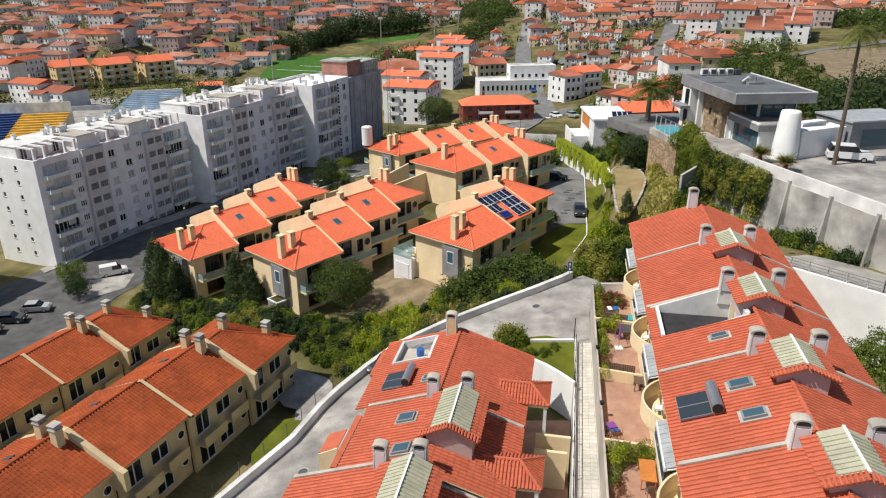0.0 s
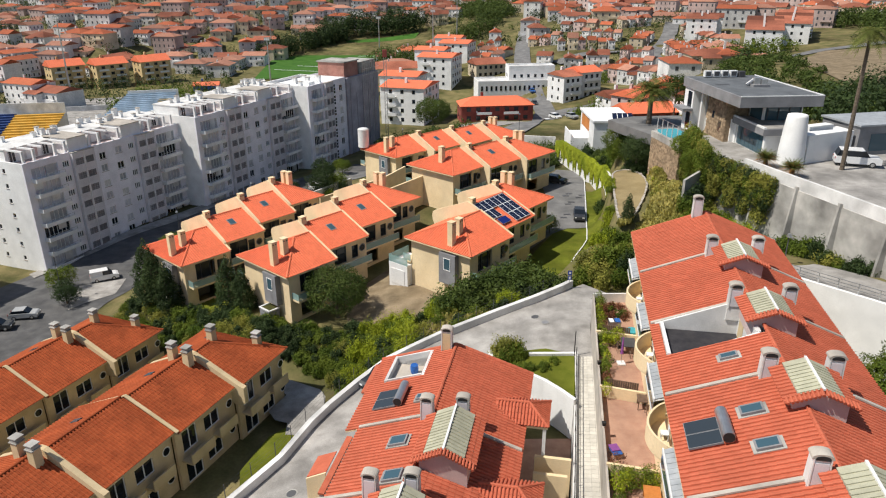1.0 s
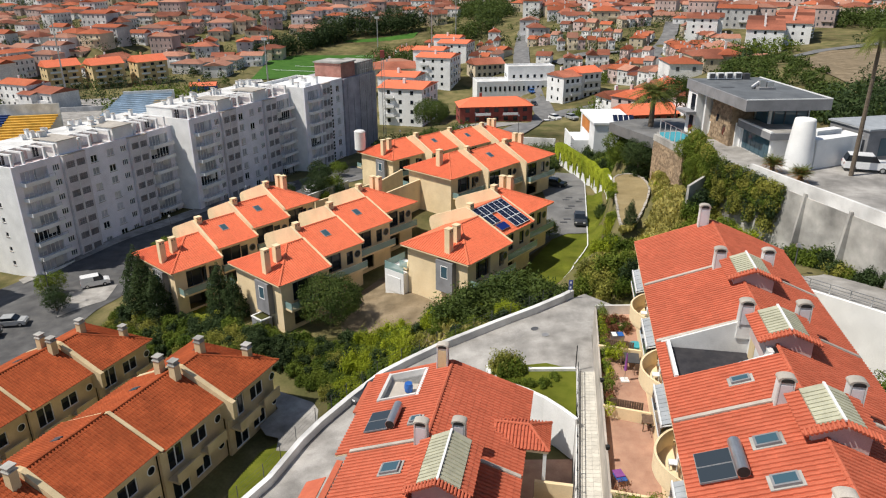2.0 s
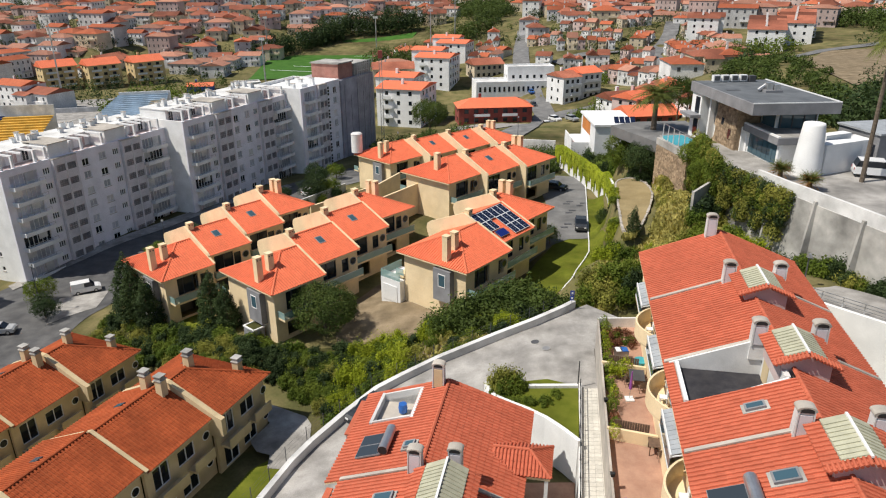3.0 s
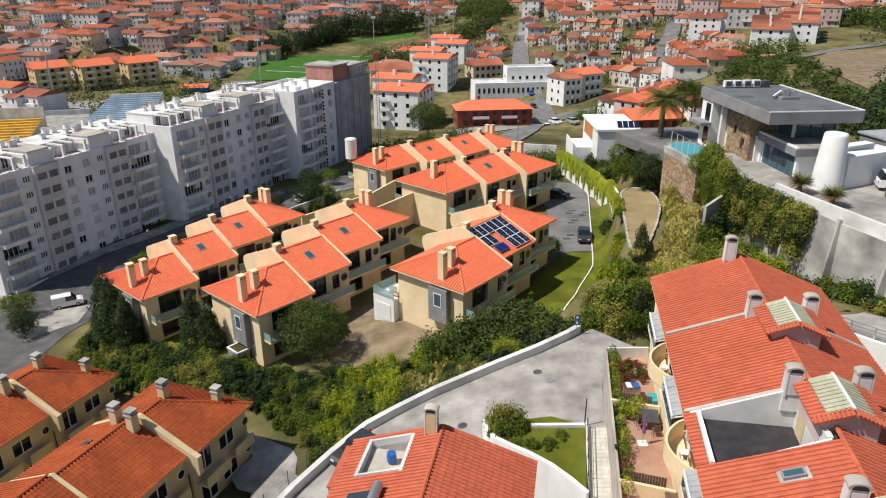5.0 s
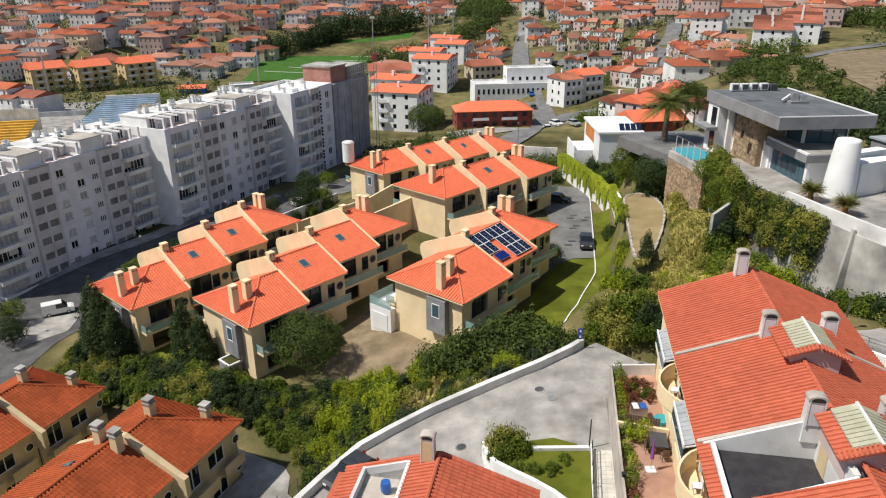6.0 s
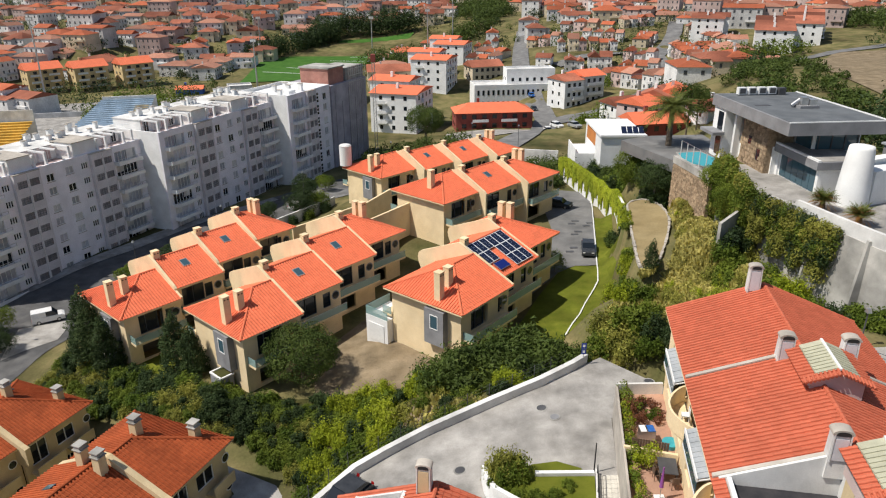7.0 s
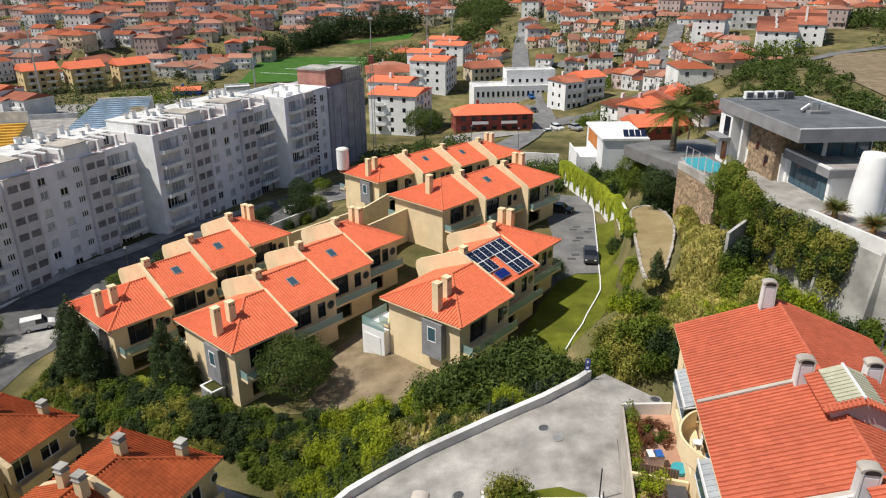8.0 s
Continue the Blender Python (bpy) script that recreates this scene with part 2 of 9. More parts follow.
# ---- geometry helpers ----
class Geo:
    """Vertices and faces, gathered before they become one mesh."""

    def __init__(self):
        self.v, self.f = [], []

    def face(self, *pts):
        k = len(self.v)
        self.v += [tuple(p) for p in pts]
        self.f.append(tuple(range(k, k + len(pts))))
        return self

    def add(self, other):
        k = len(self.v)
        self.v += other.v
        self.f += [tuple(i + k for i in f) for f in other.f]
        return self

    def moved(self, m):
        g = Geo()
        g.v = [tuple(m @ Vector(p)) for p in self.v]
        g.f = list(self.f)
        return g

    def box(self, x0, x1, y0, y1, z0, z1, taper=0.0):
        k, t = len(self.v), taper
        self.v += [(x0, y0, z0), (x1, y0, z0), (x1, y1, z0), (x0, y1, z0), (x0 + t, y0 + t, z1), (x1 - t, y0 + t, z1), (x1 - t, y1 - t, z1), (x0 + t, y1 - t, z1)]
        self.f += [(k + a, k + b, k + c, k + d) for a, b, c, d in ((3, 2, 1, 0), (4, 5, 6, 7), (0, 1, 5, 4), (1, 2, 6, 5), (2, 3, 7, 6), (3, 0, 4, 7))]
        return self

    def prism(self, pts, z0, z1):
        """An upright prism over a counter-clockwise outline."""
        n, k = len(pts), len(self.v)
        self.v += [(p[0], p[1], z0) for p in pts] + [(p[0], p[1], z1) for p in pts]
        self.f += [tuple(range(k + n - 1, k - 1, -1)), tuple(range(k + n, k + 2 * n))]
        self.f += [(k + i, k + (i + 1) % n, k + n + (i + 1) % n, k + n + i) for i in range(n)]
        return self

    def slab(self, outline, off):
        """A flat outline in space, thickened by the vector off."""
        n, k = len(outline), len(self.v)
        self.v += [tuple(p) for p in outline] + [tuple(Vector(p) + Vector(off)) for p in outline]
        self.f += [tuple(range(k + n - 1, k - 1, -1)), tuple(range(k + n, k + 2 * n))]
        self.f += [(k + i, k + (i + 1) % n, k + n + (i + 1) % n, k + n + i) for i in range(n)]
        return self

    def tube(self, a, b, r0, r1=None, n=8):
        a, b = Vector(a), Vector(b)
        r1 = r0 if r1 is None else r1
        q = (b - a).to_track_quat("Z", "Y")
        k = len(self.v)
        for c, r in ((a, r0), (b, r1)):
            for i in range(n):
                self.v.append(tuple(c + q @ Vector((r * math.cos(math.tau * i / n), r * math.sin(math.tau * i / n), 0))))
        self.f += [(k + i, k + (i + 1) % n, k + n + (i + 1) % n, k + n + i) for i in range(n)]
        self.f += [tuple(range(k + n - 1, k - 1, -1)), tuple(range(k + n, k + 2 * n))]
        return self

    def bar(self, a, b, w, h):
        """A straight bar of square section from a to b; w wide on the level, h high above the line."""
        a, b = Vector(a), Vector(b)
        d = (b - a)
        s = Vector((-d.y, d.x, 0)).normalized() * (w / 2)
        u = Vector((0, 0, h))
        k = len(self.v)
        self.v += [tuple(p) for p in (a - s, a + s, b + s, b - s, a - s + u, a + s + u, b + s + u, b - s + u)]
        self.f += [(k + i, k + j, k + l, k + m) for i, j, l, m in ((0, 1, 2, 3), (7, 6, 5, 4), (4, 5, 1, 0), (5, 6, 2, 1), (6, 7, 3, 2), (7, 4, 0, 3))]
        return self


def mesh_of(g, material, name, smooth=False):
    me = bpy.data.meshes.new(name)
    me.from_pydata(g.v, [], g.f)
    me.materials.append(material)
    if smooth:
        me.polygons.foreach_set("use_smooth", [True] * len(me.polygons))
    me.update()
    return me


def part(name, g, material, parent, label="", smooth=False):
    ob = new(name, mesh_of(g, material, name, smooth) if isinstance(g, Geo) else g)
    ob.parent = parent
    if label:
        ob["label"] = label
    return ob


def base(name, m, label, category, group="", kind=""):
    """An Empty at a thing's base."""
    ob = new(name)
    ob.empty_display_size = 0.5
    ob.matrix_world = m
    return tagged(ob, label, category, group, kind)


def solid(name, g, material, label, category, group="", kind="", smooth=False):
    return tagged(new(name, mesh_of(g, material, name, smooth)), label, category, group, kind)


def tile_slope(origin, u, v, ul, ur, top, column=0.30, course=0.42, lift=0.10, step=0.025):
    """Rounded tiles in courses up a roof plane: u along the eave, v up the slope, between the edges ul(s) and ur(s) for s from 0 to top."""
    g = Geo()
    o, u, v = Vector(origin), Vector(u).normalized(), Vector(v).normalized()
    n = u.cross(v)
    rows = max(1, round(top / course))
    c = top / rows
    for j in range(rows):
        s0, s1 = j * c, (j + 1) * c
        a0, a1, b0, b1 = ul(s0), ul(s1), ur(s0), ur(s1)
        i0, i1 = math.floor(min(a0, a1) / column), math.ceil(max(b0, b1) / column)
        for i in range(i0, i1):
            w0, w1 = i * column, (i + 1) * column
            ring = []
            for s, lo, hi, up in ((s0, a0, b0, step), (s1, a1, b1, 0.0)):
                x0, x1 = min(max(w0, lo), hi), min(max(w1, lo), hi)
                ring.append((s, x0, x1, up))
            if ring[0][2] - ring[0][1] < 0.02 and ring[1][2] - ring[1][1] < 0.02:
                continue
            k = len(g.v)
            for s, x0, x1, up in ring:
                for e, h in ((0.0, 0.0), (0.40, 0.0), (0.46, lift * 0.75), (0.70, lift), (0.94, lift * 0.75), (1.0, 0.0)):
                    g.v.append(tuple(o + u * (x0 + (x1 - x0) * e) + v * s + n * (up + h)))
            x0, x1 = ring[0][1], ring[0][2]
            g.v += [tuple(o + u * x0 + v * s0 - n * 0.01), tuple(o + u * x1 + v * s0 - n * 0.01)]
            g.f += [(k + q, k + q + 1, k + q + 7, k + q + 6) for q in range(5)] + [(k + 12, k + 13, k + 5, k + 4, k + 3, k + 2, k + 1, k)]
    return g


def tile_pieces(origin, u, v, columns, courses, parent, material, seed, column=0.30, course=0.42, lift=0.10, step=0.025):
    """Single roof tiles laid in courses from the eave up, each an object on one shared mesh."""
    o, u, v = Vector(origin), Vector(u).normalized(), Vector(v).normalized()
    n = u.cross(v)
    g = Geo()
    for s, up in ((0.0, step), (course, 0.0)):
        g.v += [(column * e, s, up + h) for e, h in ((0.0, 0.0), (0.40, 0.0), (0.46, lift * 0.75), (0.70, lift), (0.94, lift * 0.75), (1.0, 0.0))]
    g.v += [(0, 0, -0.01), (column, 0, -0.01)]
    g.f += [(q, q + 1, q + 7, q + 6) for q in range(5)] + [(12, 13, 5, 4, 3, 2, 1, 0)]
    me = mesh_of(g, material, "roof_tile")
    turn = Matrix(((u.x, v.x, n.x, 0), (u.y, v.y, n.y, 0), (u.z, v.z, n.z, 0), (0, 0, 0, 1)))
    rnd = random.Random(seed)
    for j in range(courses):
        for i in range(columns):
            t = part("roof_tile", me, None, parent)
            t.matrix_local = Matrix.Translation(o + u * (i * column) + v * (j * course) + n * rnd.uniform(-0.004, 0.006)) @ turn @ Matrix.Rotation(rnd.uniform(-0.012, 0.012), 4, "Z")


def ridge_tiles(a, b, r=0.14, piece=0.42):
    """Half-round ridge tiles from a to b, lapped."""
    g = Geo()
    a, b = Vector(a), Vector(b)
    d = b - a
    n = max(1, round(d.length / piece))
    side = Vector((-d.y, d.x, 0)).normalized()
    up = d.normalized().cross(-side) if d.normalized().cross(-side).z > 0 else d.normalized().cross(side)
    for i in range(n):
        k = len(g.v)
        for e, s in ((i / n, 1.0), ((i + 1.12) / n if i < n - 1 else 1.0, 0.86)):
            p = a + d * e
            for q in range(5):
                t = math.pi * q / 4
                g.v.append(tuple(p + side * (r * s * math.cos(t)) + up * (r * s * math.sin(t))))
        g.f += [(k + q, k + q + 1, k + q + 6, k + q + 5) for q in range(4)] + [(k, k + 1, k + 2, k + 3, k + 4)]
    return g


def wall_with_openings(g, p, q, z0, z1, thick, holes):
    """A wall from p to q on the level, thick to its left; holes (s0, s1, z0, z1) go right through. One connected shell."""
    p, q = Vector((*p, 0)), Vector((*q, 0))
    d = (q - p).normalized()
    n = Vector((d.y, -d.x, 0))
    xs = sorted({0.0, (q - p).length, *[h[0] for h in holes], *[h[1] for h in holes]})
    zs = sorted({z0, z1, *[h[2] for h in holes], *[h[3] for h in holes]})
    m = Matrix(((d.x, -n.x, 0, p.x), (d.y, -n.y, 0, p.y), (0, 0, 1, 0), (0, 0, 0, 1)))
    ni, nj = len(xs) - 1, len(zs) - 1
    full = [[not any(h[0] < (xs[i] + xs[i + 1]) / 2 < h[1] and h[2] < (zs[j] + zs[j + 1]) / 2 < h[3] for h in holes) for j in range(nj)] for i in range(ni)]
    cell, ids = Geo(), {}

    def at(i, j, y):
        if (i, j, y) not in ids:
            ids[i, j, y] = len(cell.v)
            cell.v.append((xs[i], thick * y, zs[j]))
        return ids[i, j, y]

    for i in range(ni):
        for j in range(nj):
            if not full[i][j]:
                continue
            cell.f += [(at(i, j, 0), at(i + 1, j, 0), at(i + 1, j + 1, 0), at(i, j + 1, 0)), (at(i + 1, j, 1), at(i, j, 1), at(i, j + 1, 1), at(i + 1, j + 1, 1))]
            if i == 0 or not full[i - 1][j]:
                cell.f.append((at(i, j, 1), at(i, j, 0), at(i, j + 1, 0), at(i, j + 1, 1)))
            if i == ni - 1 or not full[i + 1][j]:
                cell.f.append((at(i + 1, j, 0), at(i + 1, j, 1), at(i + 1, j + 1, 1), at(i + 1, j + 1, 0)))
            if j == 0 or not full[i][j - 1]:
                cell.f.append((at(i, j, 1), at(i + 1, j, 1), at(i + 1, j, 0), at(i, j, 0)))
            if j == nj - 1 or not full[i][j + 1]:
                cell.f.append((at(i, j + 1, 0), at(i + 1, j + 1, 0), at(i + 1, j + 1, 1), at(i, j + 1, 1)))
    g.add(cell.moved(m))
    return m


def walls(h, material, sides):
    """One part for each side: (name, p, q, z0, z1, holes)."""
    for name, p, q, z0, z1, holes in sides:
        g = Geo()
        wall_with_openings(g, p, q, z0, z1, 0.3, holes)
        part(name, g, material, h)


def frame_geo(s0, s1, y, z0, z1, bars=1, w=0.07, deep=0.08):
    """A window frame with upright bars, in one piece, facing -y."""
    g = Geo()
    step = (s1 - s0 - w * (bars + 2)) / (bars + 1)
    wall_with_openings(g, (s0, y), (s1, y), z0, z1, deep, [(w + i * (step + w), w + i * (step + w) + step, z0 + w, z1 - w) for i in range(bars + 1)])
    return g

# ---- plan of the terraced houses: near eave corner, eave height, turn, first length, step along, step back, step up, units ----
VILLA_ROWS = {
    "A": dict(x=3.7, y=77.5, z=-0.8, turn=39.5, first=9.0, step=7.9, back=1.85, up=0.2, units=3),
    "B": dict(x=-18.0, y=77.0, z=-3.1, turn=42.0, first=7.8, step=7.45, back=2.3, up=0.4, units=4),
    "C": dict(x=-33.7, y=85.5, z=-5.3, turn=41.5, first=7.5, step=6.6, back=1.25, up=0.8, units=4),
    "D": dict(x=2.2, y=109.0, z=0.0, turn=42.5, first=7.7, step=8.5, back=-1.35, up=-0.1, units=3),
    "E": dict(x=-8.6, y=134.0, z=-3.6, turn=44.0, first=8.7, step=7.7, back=-2.1, up=0.15, units=4),
}
VILLA_DEPTH, VILLA_TALL = 10.6, 6.4


def villa_units(row):
    """(pose of the near front eave corner, length) for each unit of a row: x along the row, y to its back."""
    r, out = VILLA_ROWS[row], []
    t = radians(r["turn"])
    d, n = Vector((math.sin(t), math.cos(t), 0)), Vector((-math.cos(t), math.sin(t), 0))
    end = Vector((r["x"], r["y"], r["z"])) + d * r["first"]
    start = Vector((r["x"], r["y"], r["z"]))
    for k in range(r["units"]):
        m = Matrix(((d.x, n.x, 0, start.x), (d.y, n.y, 0, start.y), (0, 0, 1, start.z), (0, 0, 0, 1)))
        out.append((m, r["first"] if k == 0 else r["step"]))
        start = end + n * r["back"] + Vector((0, 0, r["up"]))
        end = start + d * r["step"]
    return out


# ---- ground: one sheet, terraces blended into one another ----
TERRACES = []
for row_name in VILLA_ROWS:
    for m_unit, len_unit in villa_units(row_name):
        c_unit = m_unit @ Vector((len_unit / 2, VILLA_DEPTH / 2, -VILLA_TALL))
        TERRACES.append((c_unit.x, c_unit.y, c_unit.z, 7.0))
TERRACES += [(-22, 60, -11.8, 8), (-24, 46, -11.8, 8), (-40, 68, -15.5, 8), (-42, 54, -15.5, 8), (-20, 20, -12, 12),
             (-58, 90, -18.5, 9), (-55, 110, -18.2, 9), (-44, 130, -17.5, 9), (-30, 155, -16.6, 10), (-20, 175, -16.5, 12), (-90, 110, -19, 20), (-80, 60, -19.5, 20),
             (13.5, 84, -7.0, 4), (15.5, 90, -7.0, 4), (19.5, 96, -6.8, 5), (21.5, 104, -6.6, 5), (22.5, 118, -6.4, 6), (23, 132, -6.8, 6), (0, 160, -9, 10), (13.5, 74.5, -3.6, 3), (1.5, 61.5, -3.2, 2.2), (4.5, 63.8, -1.6, 2.2), (7.5, 66.0, -0.8, 2.2), (10.8, 68.0, -0.5, 2.2), (6.0, 69.5, -2.6, 2.6), (10.0, 70.4, -1.8, 2.4), (1.5, 68.0, -3.4, 2.4), (20, 76, 0.6, 5), (26, 76, 2.5, 5),
             (25.2, 86.5, 3.4, 3.5), (26.8, 94, 2.8, 3.5), (28.2, 102, 1.6, 4), (28.6, 80, 5.4, 3), (30, 84.5, 5.4, 3), (29.6, 75, 4.8, 3), (30.4, 95, 4.6, 3), (30.6, 88, 4.6, 3), (29, 67, 3.6, 4), (32, 61.5, 5.6, 4), (36.5, 54.5, 6.0, 4), (42, 47, 6.0, 5), (34, 119, 2.0, 5), (25.6, 108, -6.4, 3), (27, 114, -6.4, 3.2), (27, 122, -6.5, 3.5), (26, 130, -6.6, 3.5), (24.5, 140, -7.0, 4), (48, 40, 6.0, 6)]
FAR_TERRACES = [(33, 178, -10, 22), (38, 240, -17, 24), (46, 276, -17.5, 12), (62, 200, -8, 16), (58, 290, -12.5, 28), (-18, 235, -18, 30), (14, 282, -21, 30), (-150, 357, -22, 90), (-100, 230, -21, 60), (95, 345, -6, 40), (120, 180, 4, 50),
                (-60, 420, -20, 90), (-195, 405, -8, 40), (-130, 520, -4, 60), (-260, 470, -2, 80), (-200, 640, 6, 150), (150, 480, 2, 110), (0, 620, -4, 140), (300, 650, 8, 160), (-350, 450, -16, 150), (-150, 900, 4, 250), (200, 950, 12, 250), (80, 95, 9, 16)]
ROAD_EDGE = ((5, -27), (20, -23), (32, -19.2), (39.5, -16.2), (45.7, -12.1), (49.8, -10.5), (52, -9.3), (55, -7.1), (57.8, -4.7), (59.1, -2.6), (60.8, 0.6), (63.2, 5.8), (64.8, 9.5), (66.7, 12.4), (68.5, 15.0))


def road_level(x, y=0.0):
    """The road climbs from the older terraces to the path."""
    return np.interp(x, (-16, -9, -4, 0, 4, 8, 10, 12.5), (-4.9, -3.9, -2.9, -1.95, -1.25, -0.5, -0.2, 0.0))


RAIL_Y, RAIL_X = (30, 44.4, 50.7, 57.0, 60.1, 66.0), (51.0, 40.8, 35.9, 31.0, 29.4, 26.5)


# outline of the sandy yard, a teardrop on the slope
YARD = [(25.5, 101.4), (26.6, 102.6), (27.9, 102.8), (28.7, 101.5), (29.1, 98.9), (28.8, 95.6), (28.0, 92.5), (26.2, 87.6), (24.5, 83.7), (22.9, 80.3), (21.8, 79.6), (21.6, 81.6), (22.4, 86.1), (23.7, 92.9), (24.6, 97.6)]


def plateau_edge(y):
    """x of the foot of the retaining wall under the modern house."""
    return float(np.interp(y, (25, 46, 57.4, 71.5, 76, 81, 92, 98, 112), (48.5, 42.0, 38.6, 34.5, 33.4, 31.8, 32.6, 30.6, 28.5)))


def yard_level(x, y):
    """The sandy yard lies on a slight slope of its own."""
    return 2.5 + 0.04 * (102.5 - y) + 0.10 * (x - 25.4)


def heights(x, y):
    x, y = np.asarray(x, float), np.asarray(y, float)
    total, weight = np.zeros_like(x), np.zeros_like(x)
    for tx, ty, tz, tr in TERRACES + FAR_TERRACES:
        w = 1.0 / (((x - tx) ** 2 + (y - ty) ** 2) / tr**2 + 0.15) ** 2.2
        total, weight = total + w * tz, weight + w
    z = total / weight
    edge = np.interp(y, [p[0] for p in ROAD_EDGE], [p[1] for p in ROAD_EDGE])
    inside = (x > edge) & (y < 68.5)
    rail = np.interp(y, RAIL_Y, RAIL_X)
    z = np.where(inside & (x < rail + 1.6), np.minimum(-2.7, road_level(x) - 1.0), z)
    rim = np.interp(y, (25, 46, 57.4, 71.5, 76, 81, 92, 98, 112), (48.5, 42.0, 38.6, 34.5, 33.4, 31.8, 32.6, 30.6, 28.5))
    high = (x > rim + 1.7) & (y < 112) & (y > 25) & (x < 75)
    flat = np.zeros(x.shape, bool)
    wide = [(25.3 + 1.22 * (px - 25.3), 92.0 + 1.10 * (py - 92.0)) for px, py in YARD]
    for (x0, y0), (x1, y1) in zip(wide, wide[1:] + wide[:1]):
        flat ^= ((y0 > y) != (y1 > y)) & (x < (x1 - x0) * (y - y0) / (y1 - y0 + 1e-9) + x0)
    z = np.where(flat, yard_level(x, y) - 0.25, z)
    return np.where(high, np.where(y < 96, 10.6, 8.6), z)


def height(x, y):
    return float(heights(np.array([x]), np.array([y]))[0])


def axis(lo, hi, step, far_lo, far_hi, grow=1.18):
    out = list(np.arange(lo, hi + 0.01, step))
    s = step
    while out[-1] < far_hi:
        s = min(s * grow, 160)
        out.append(out[-1] + s)
    s, head = step, [lo]
    while head[-1] > far_lo:
        s = min(s * grow, 160)
        head.append(head[-1] - s)
    return np.array(head[:0:-1] + out)


gx, gy = axis(-84, 62, 1.2, -4500, 4500), axis(14, 190, 1.2, -900, 4900)
xx, yy = np.meshgrid(gx, gy)
zz = heights(xx, yy)
zz += 0.04 * np.sin(xx * 0.9 + 1.3 * np.sin(yy * 0.53)) * np.sin(yy * 0.7) * (yy > 69) * (xx < 28)
cols, lines = len(gx), len(gy)
ground_mesh = bpy.data.meshes.new("ground")
idx = np.arange(cols * lines).reshape(lines, cols)
quads = np.stack([idx[:-1, :-1], idx[:-1, 1:], idx[1:, 1:], idx[1:, :-1]], -1).reshape(-1, 4)
ground_mesh.from_pydata(np.stack([xx, yy, zz], -1).reshape(-1, 3).tolist(), [], quads.tolist())
ground_mesh.materials.append(SCRUB)
ground_mesh.polygons.foreach_set("use_smooth", [True] * len(ground_mesh.polygons))
ground = tagged(new("ground", ground_mesh), "sloping dry scrub ground under the whole hillside town", "ground", kind="structure")


def inside_poly(px, py, poly):
    hit = False
    for (x0, y0), (x1, y1) in zip(poly, poly[1:] + poly[:1]):
        if (y0 > py) != (y1 > py) and px < (x1 - x0) * (py - y0) / (y1 - y0) + x0:
            hit = not hit
    return hit


def patch(name, poly, material, label, category, off=0.06, step=1.2, level=None, kind="structure", thick=0.0):
    """A thin sheet laid on the ground inside an outline, following its height."""
    from mathutils.geometry import delaunay_2d_cdt
    pts = []
    for a, b in zip(poly, poly[1:] + poly[:1]):
        n = max(1, int(math.hypot(b[0] - a[0], b[1] - a[1]) / step))
        pts += [(a[0] + (b[0] - a[0]) * i / n, a[1] + (b[1] - a[1]) * i / n) for i in range(n)]
    ring = len(pts)
    xs, ys = [p[0] for p in poly], [p[1] for p in poly]
    for x in np.arange(min(xs), max(xs), step):
        for y in np.arange(min(ys), max(ys), step):
            if inside_poly(x, y, poly):
                pts.append((float(x), float(y)))
    res = delaunay_2d_cdt([Vector(p) for p in pts], [], [list(range(ring))], 1, 1e-4)
    g = Geo()
    hs = heights([p.x for p in res[0]], [p.y for p in res[0]]) if level is None else [level(p.x, p.y) if callable(level) else level for p in res[0]]
    g.v = [(p.x, p.y, float(h) + off) for p, h in zip(res[0], hs)]
    g.f = [tuple(f) for f in res[2]]
    if thick:
        n = len(pts[:ring])
        k = len(g.v)
        hs2 = heights([p[0] for p in pts[:ring]], [p[1] for p in pts[:ring]]) if level is None else [level(*p) if callable(level) else level for p in pts[:ring]]
        g.v += [(p[0], p[1], float(h) + off) for p, h in zip(pts[:ring], hs2)] + [(p[0], p[1], float(h) + off - thick) for p, h in zip(pts[:ring], hs2)]
        g.f += [(k + i, k + n + i, k + n + (i + 1) % n, k + (i + 1) % n) for i in range(n)]
    ob = solid(name, g, material, label, category, kind=kind)
    return ob


def wall_line(name, pts, tops, low, thick, material, label, category="wall"):
    """A wall along a level polyline with a height at each point, down to low metres under the top."""
    g, n = Geo(), len(pts)
    way = [(Vector(b) - Vector(a)).normalized() for a, b in zip(pts, pts[1:])]
    for i in range(n):
        d0, d1 = way[max(i - 1, 0)], way[min(i, n - 2)]
        d = (d0 + d1).normalized()
        side = Vector((-d.y, d.x)) * (thick / 2 / max(0.5, d.dot(d1)))
        a, b = Vector(pts[i]) - side, Vector(pts[i]) + side
        g.v += [(a.x, a.y, tops[i] - low), (b.x, b.y, tops[i] - low), (b.x, b.y, tops[i]), (a.x, a.y, tops[i])]
    for i in range(n - 1):
        k = 4 * i
        g.f += [(k + j, k + (j + 1) % 4, k + 4 + (j + 1) % 4, k + 4 + j) for j in range(4)]
    g.f += [(3, 2, 1, 0), tuple(4 * n - 4 + j for j in range(4))]
    return solid(name, g, material, label, category, kind="structure")


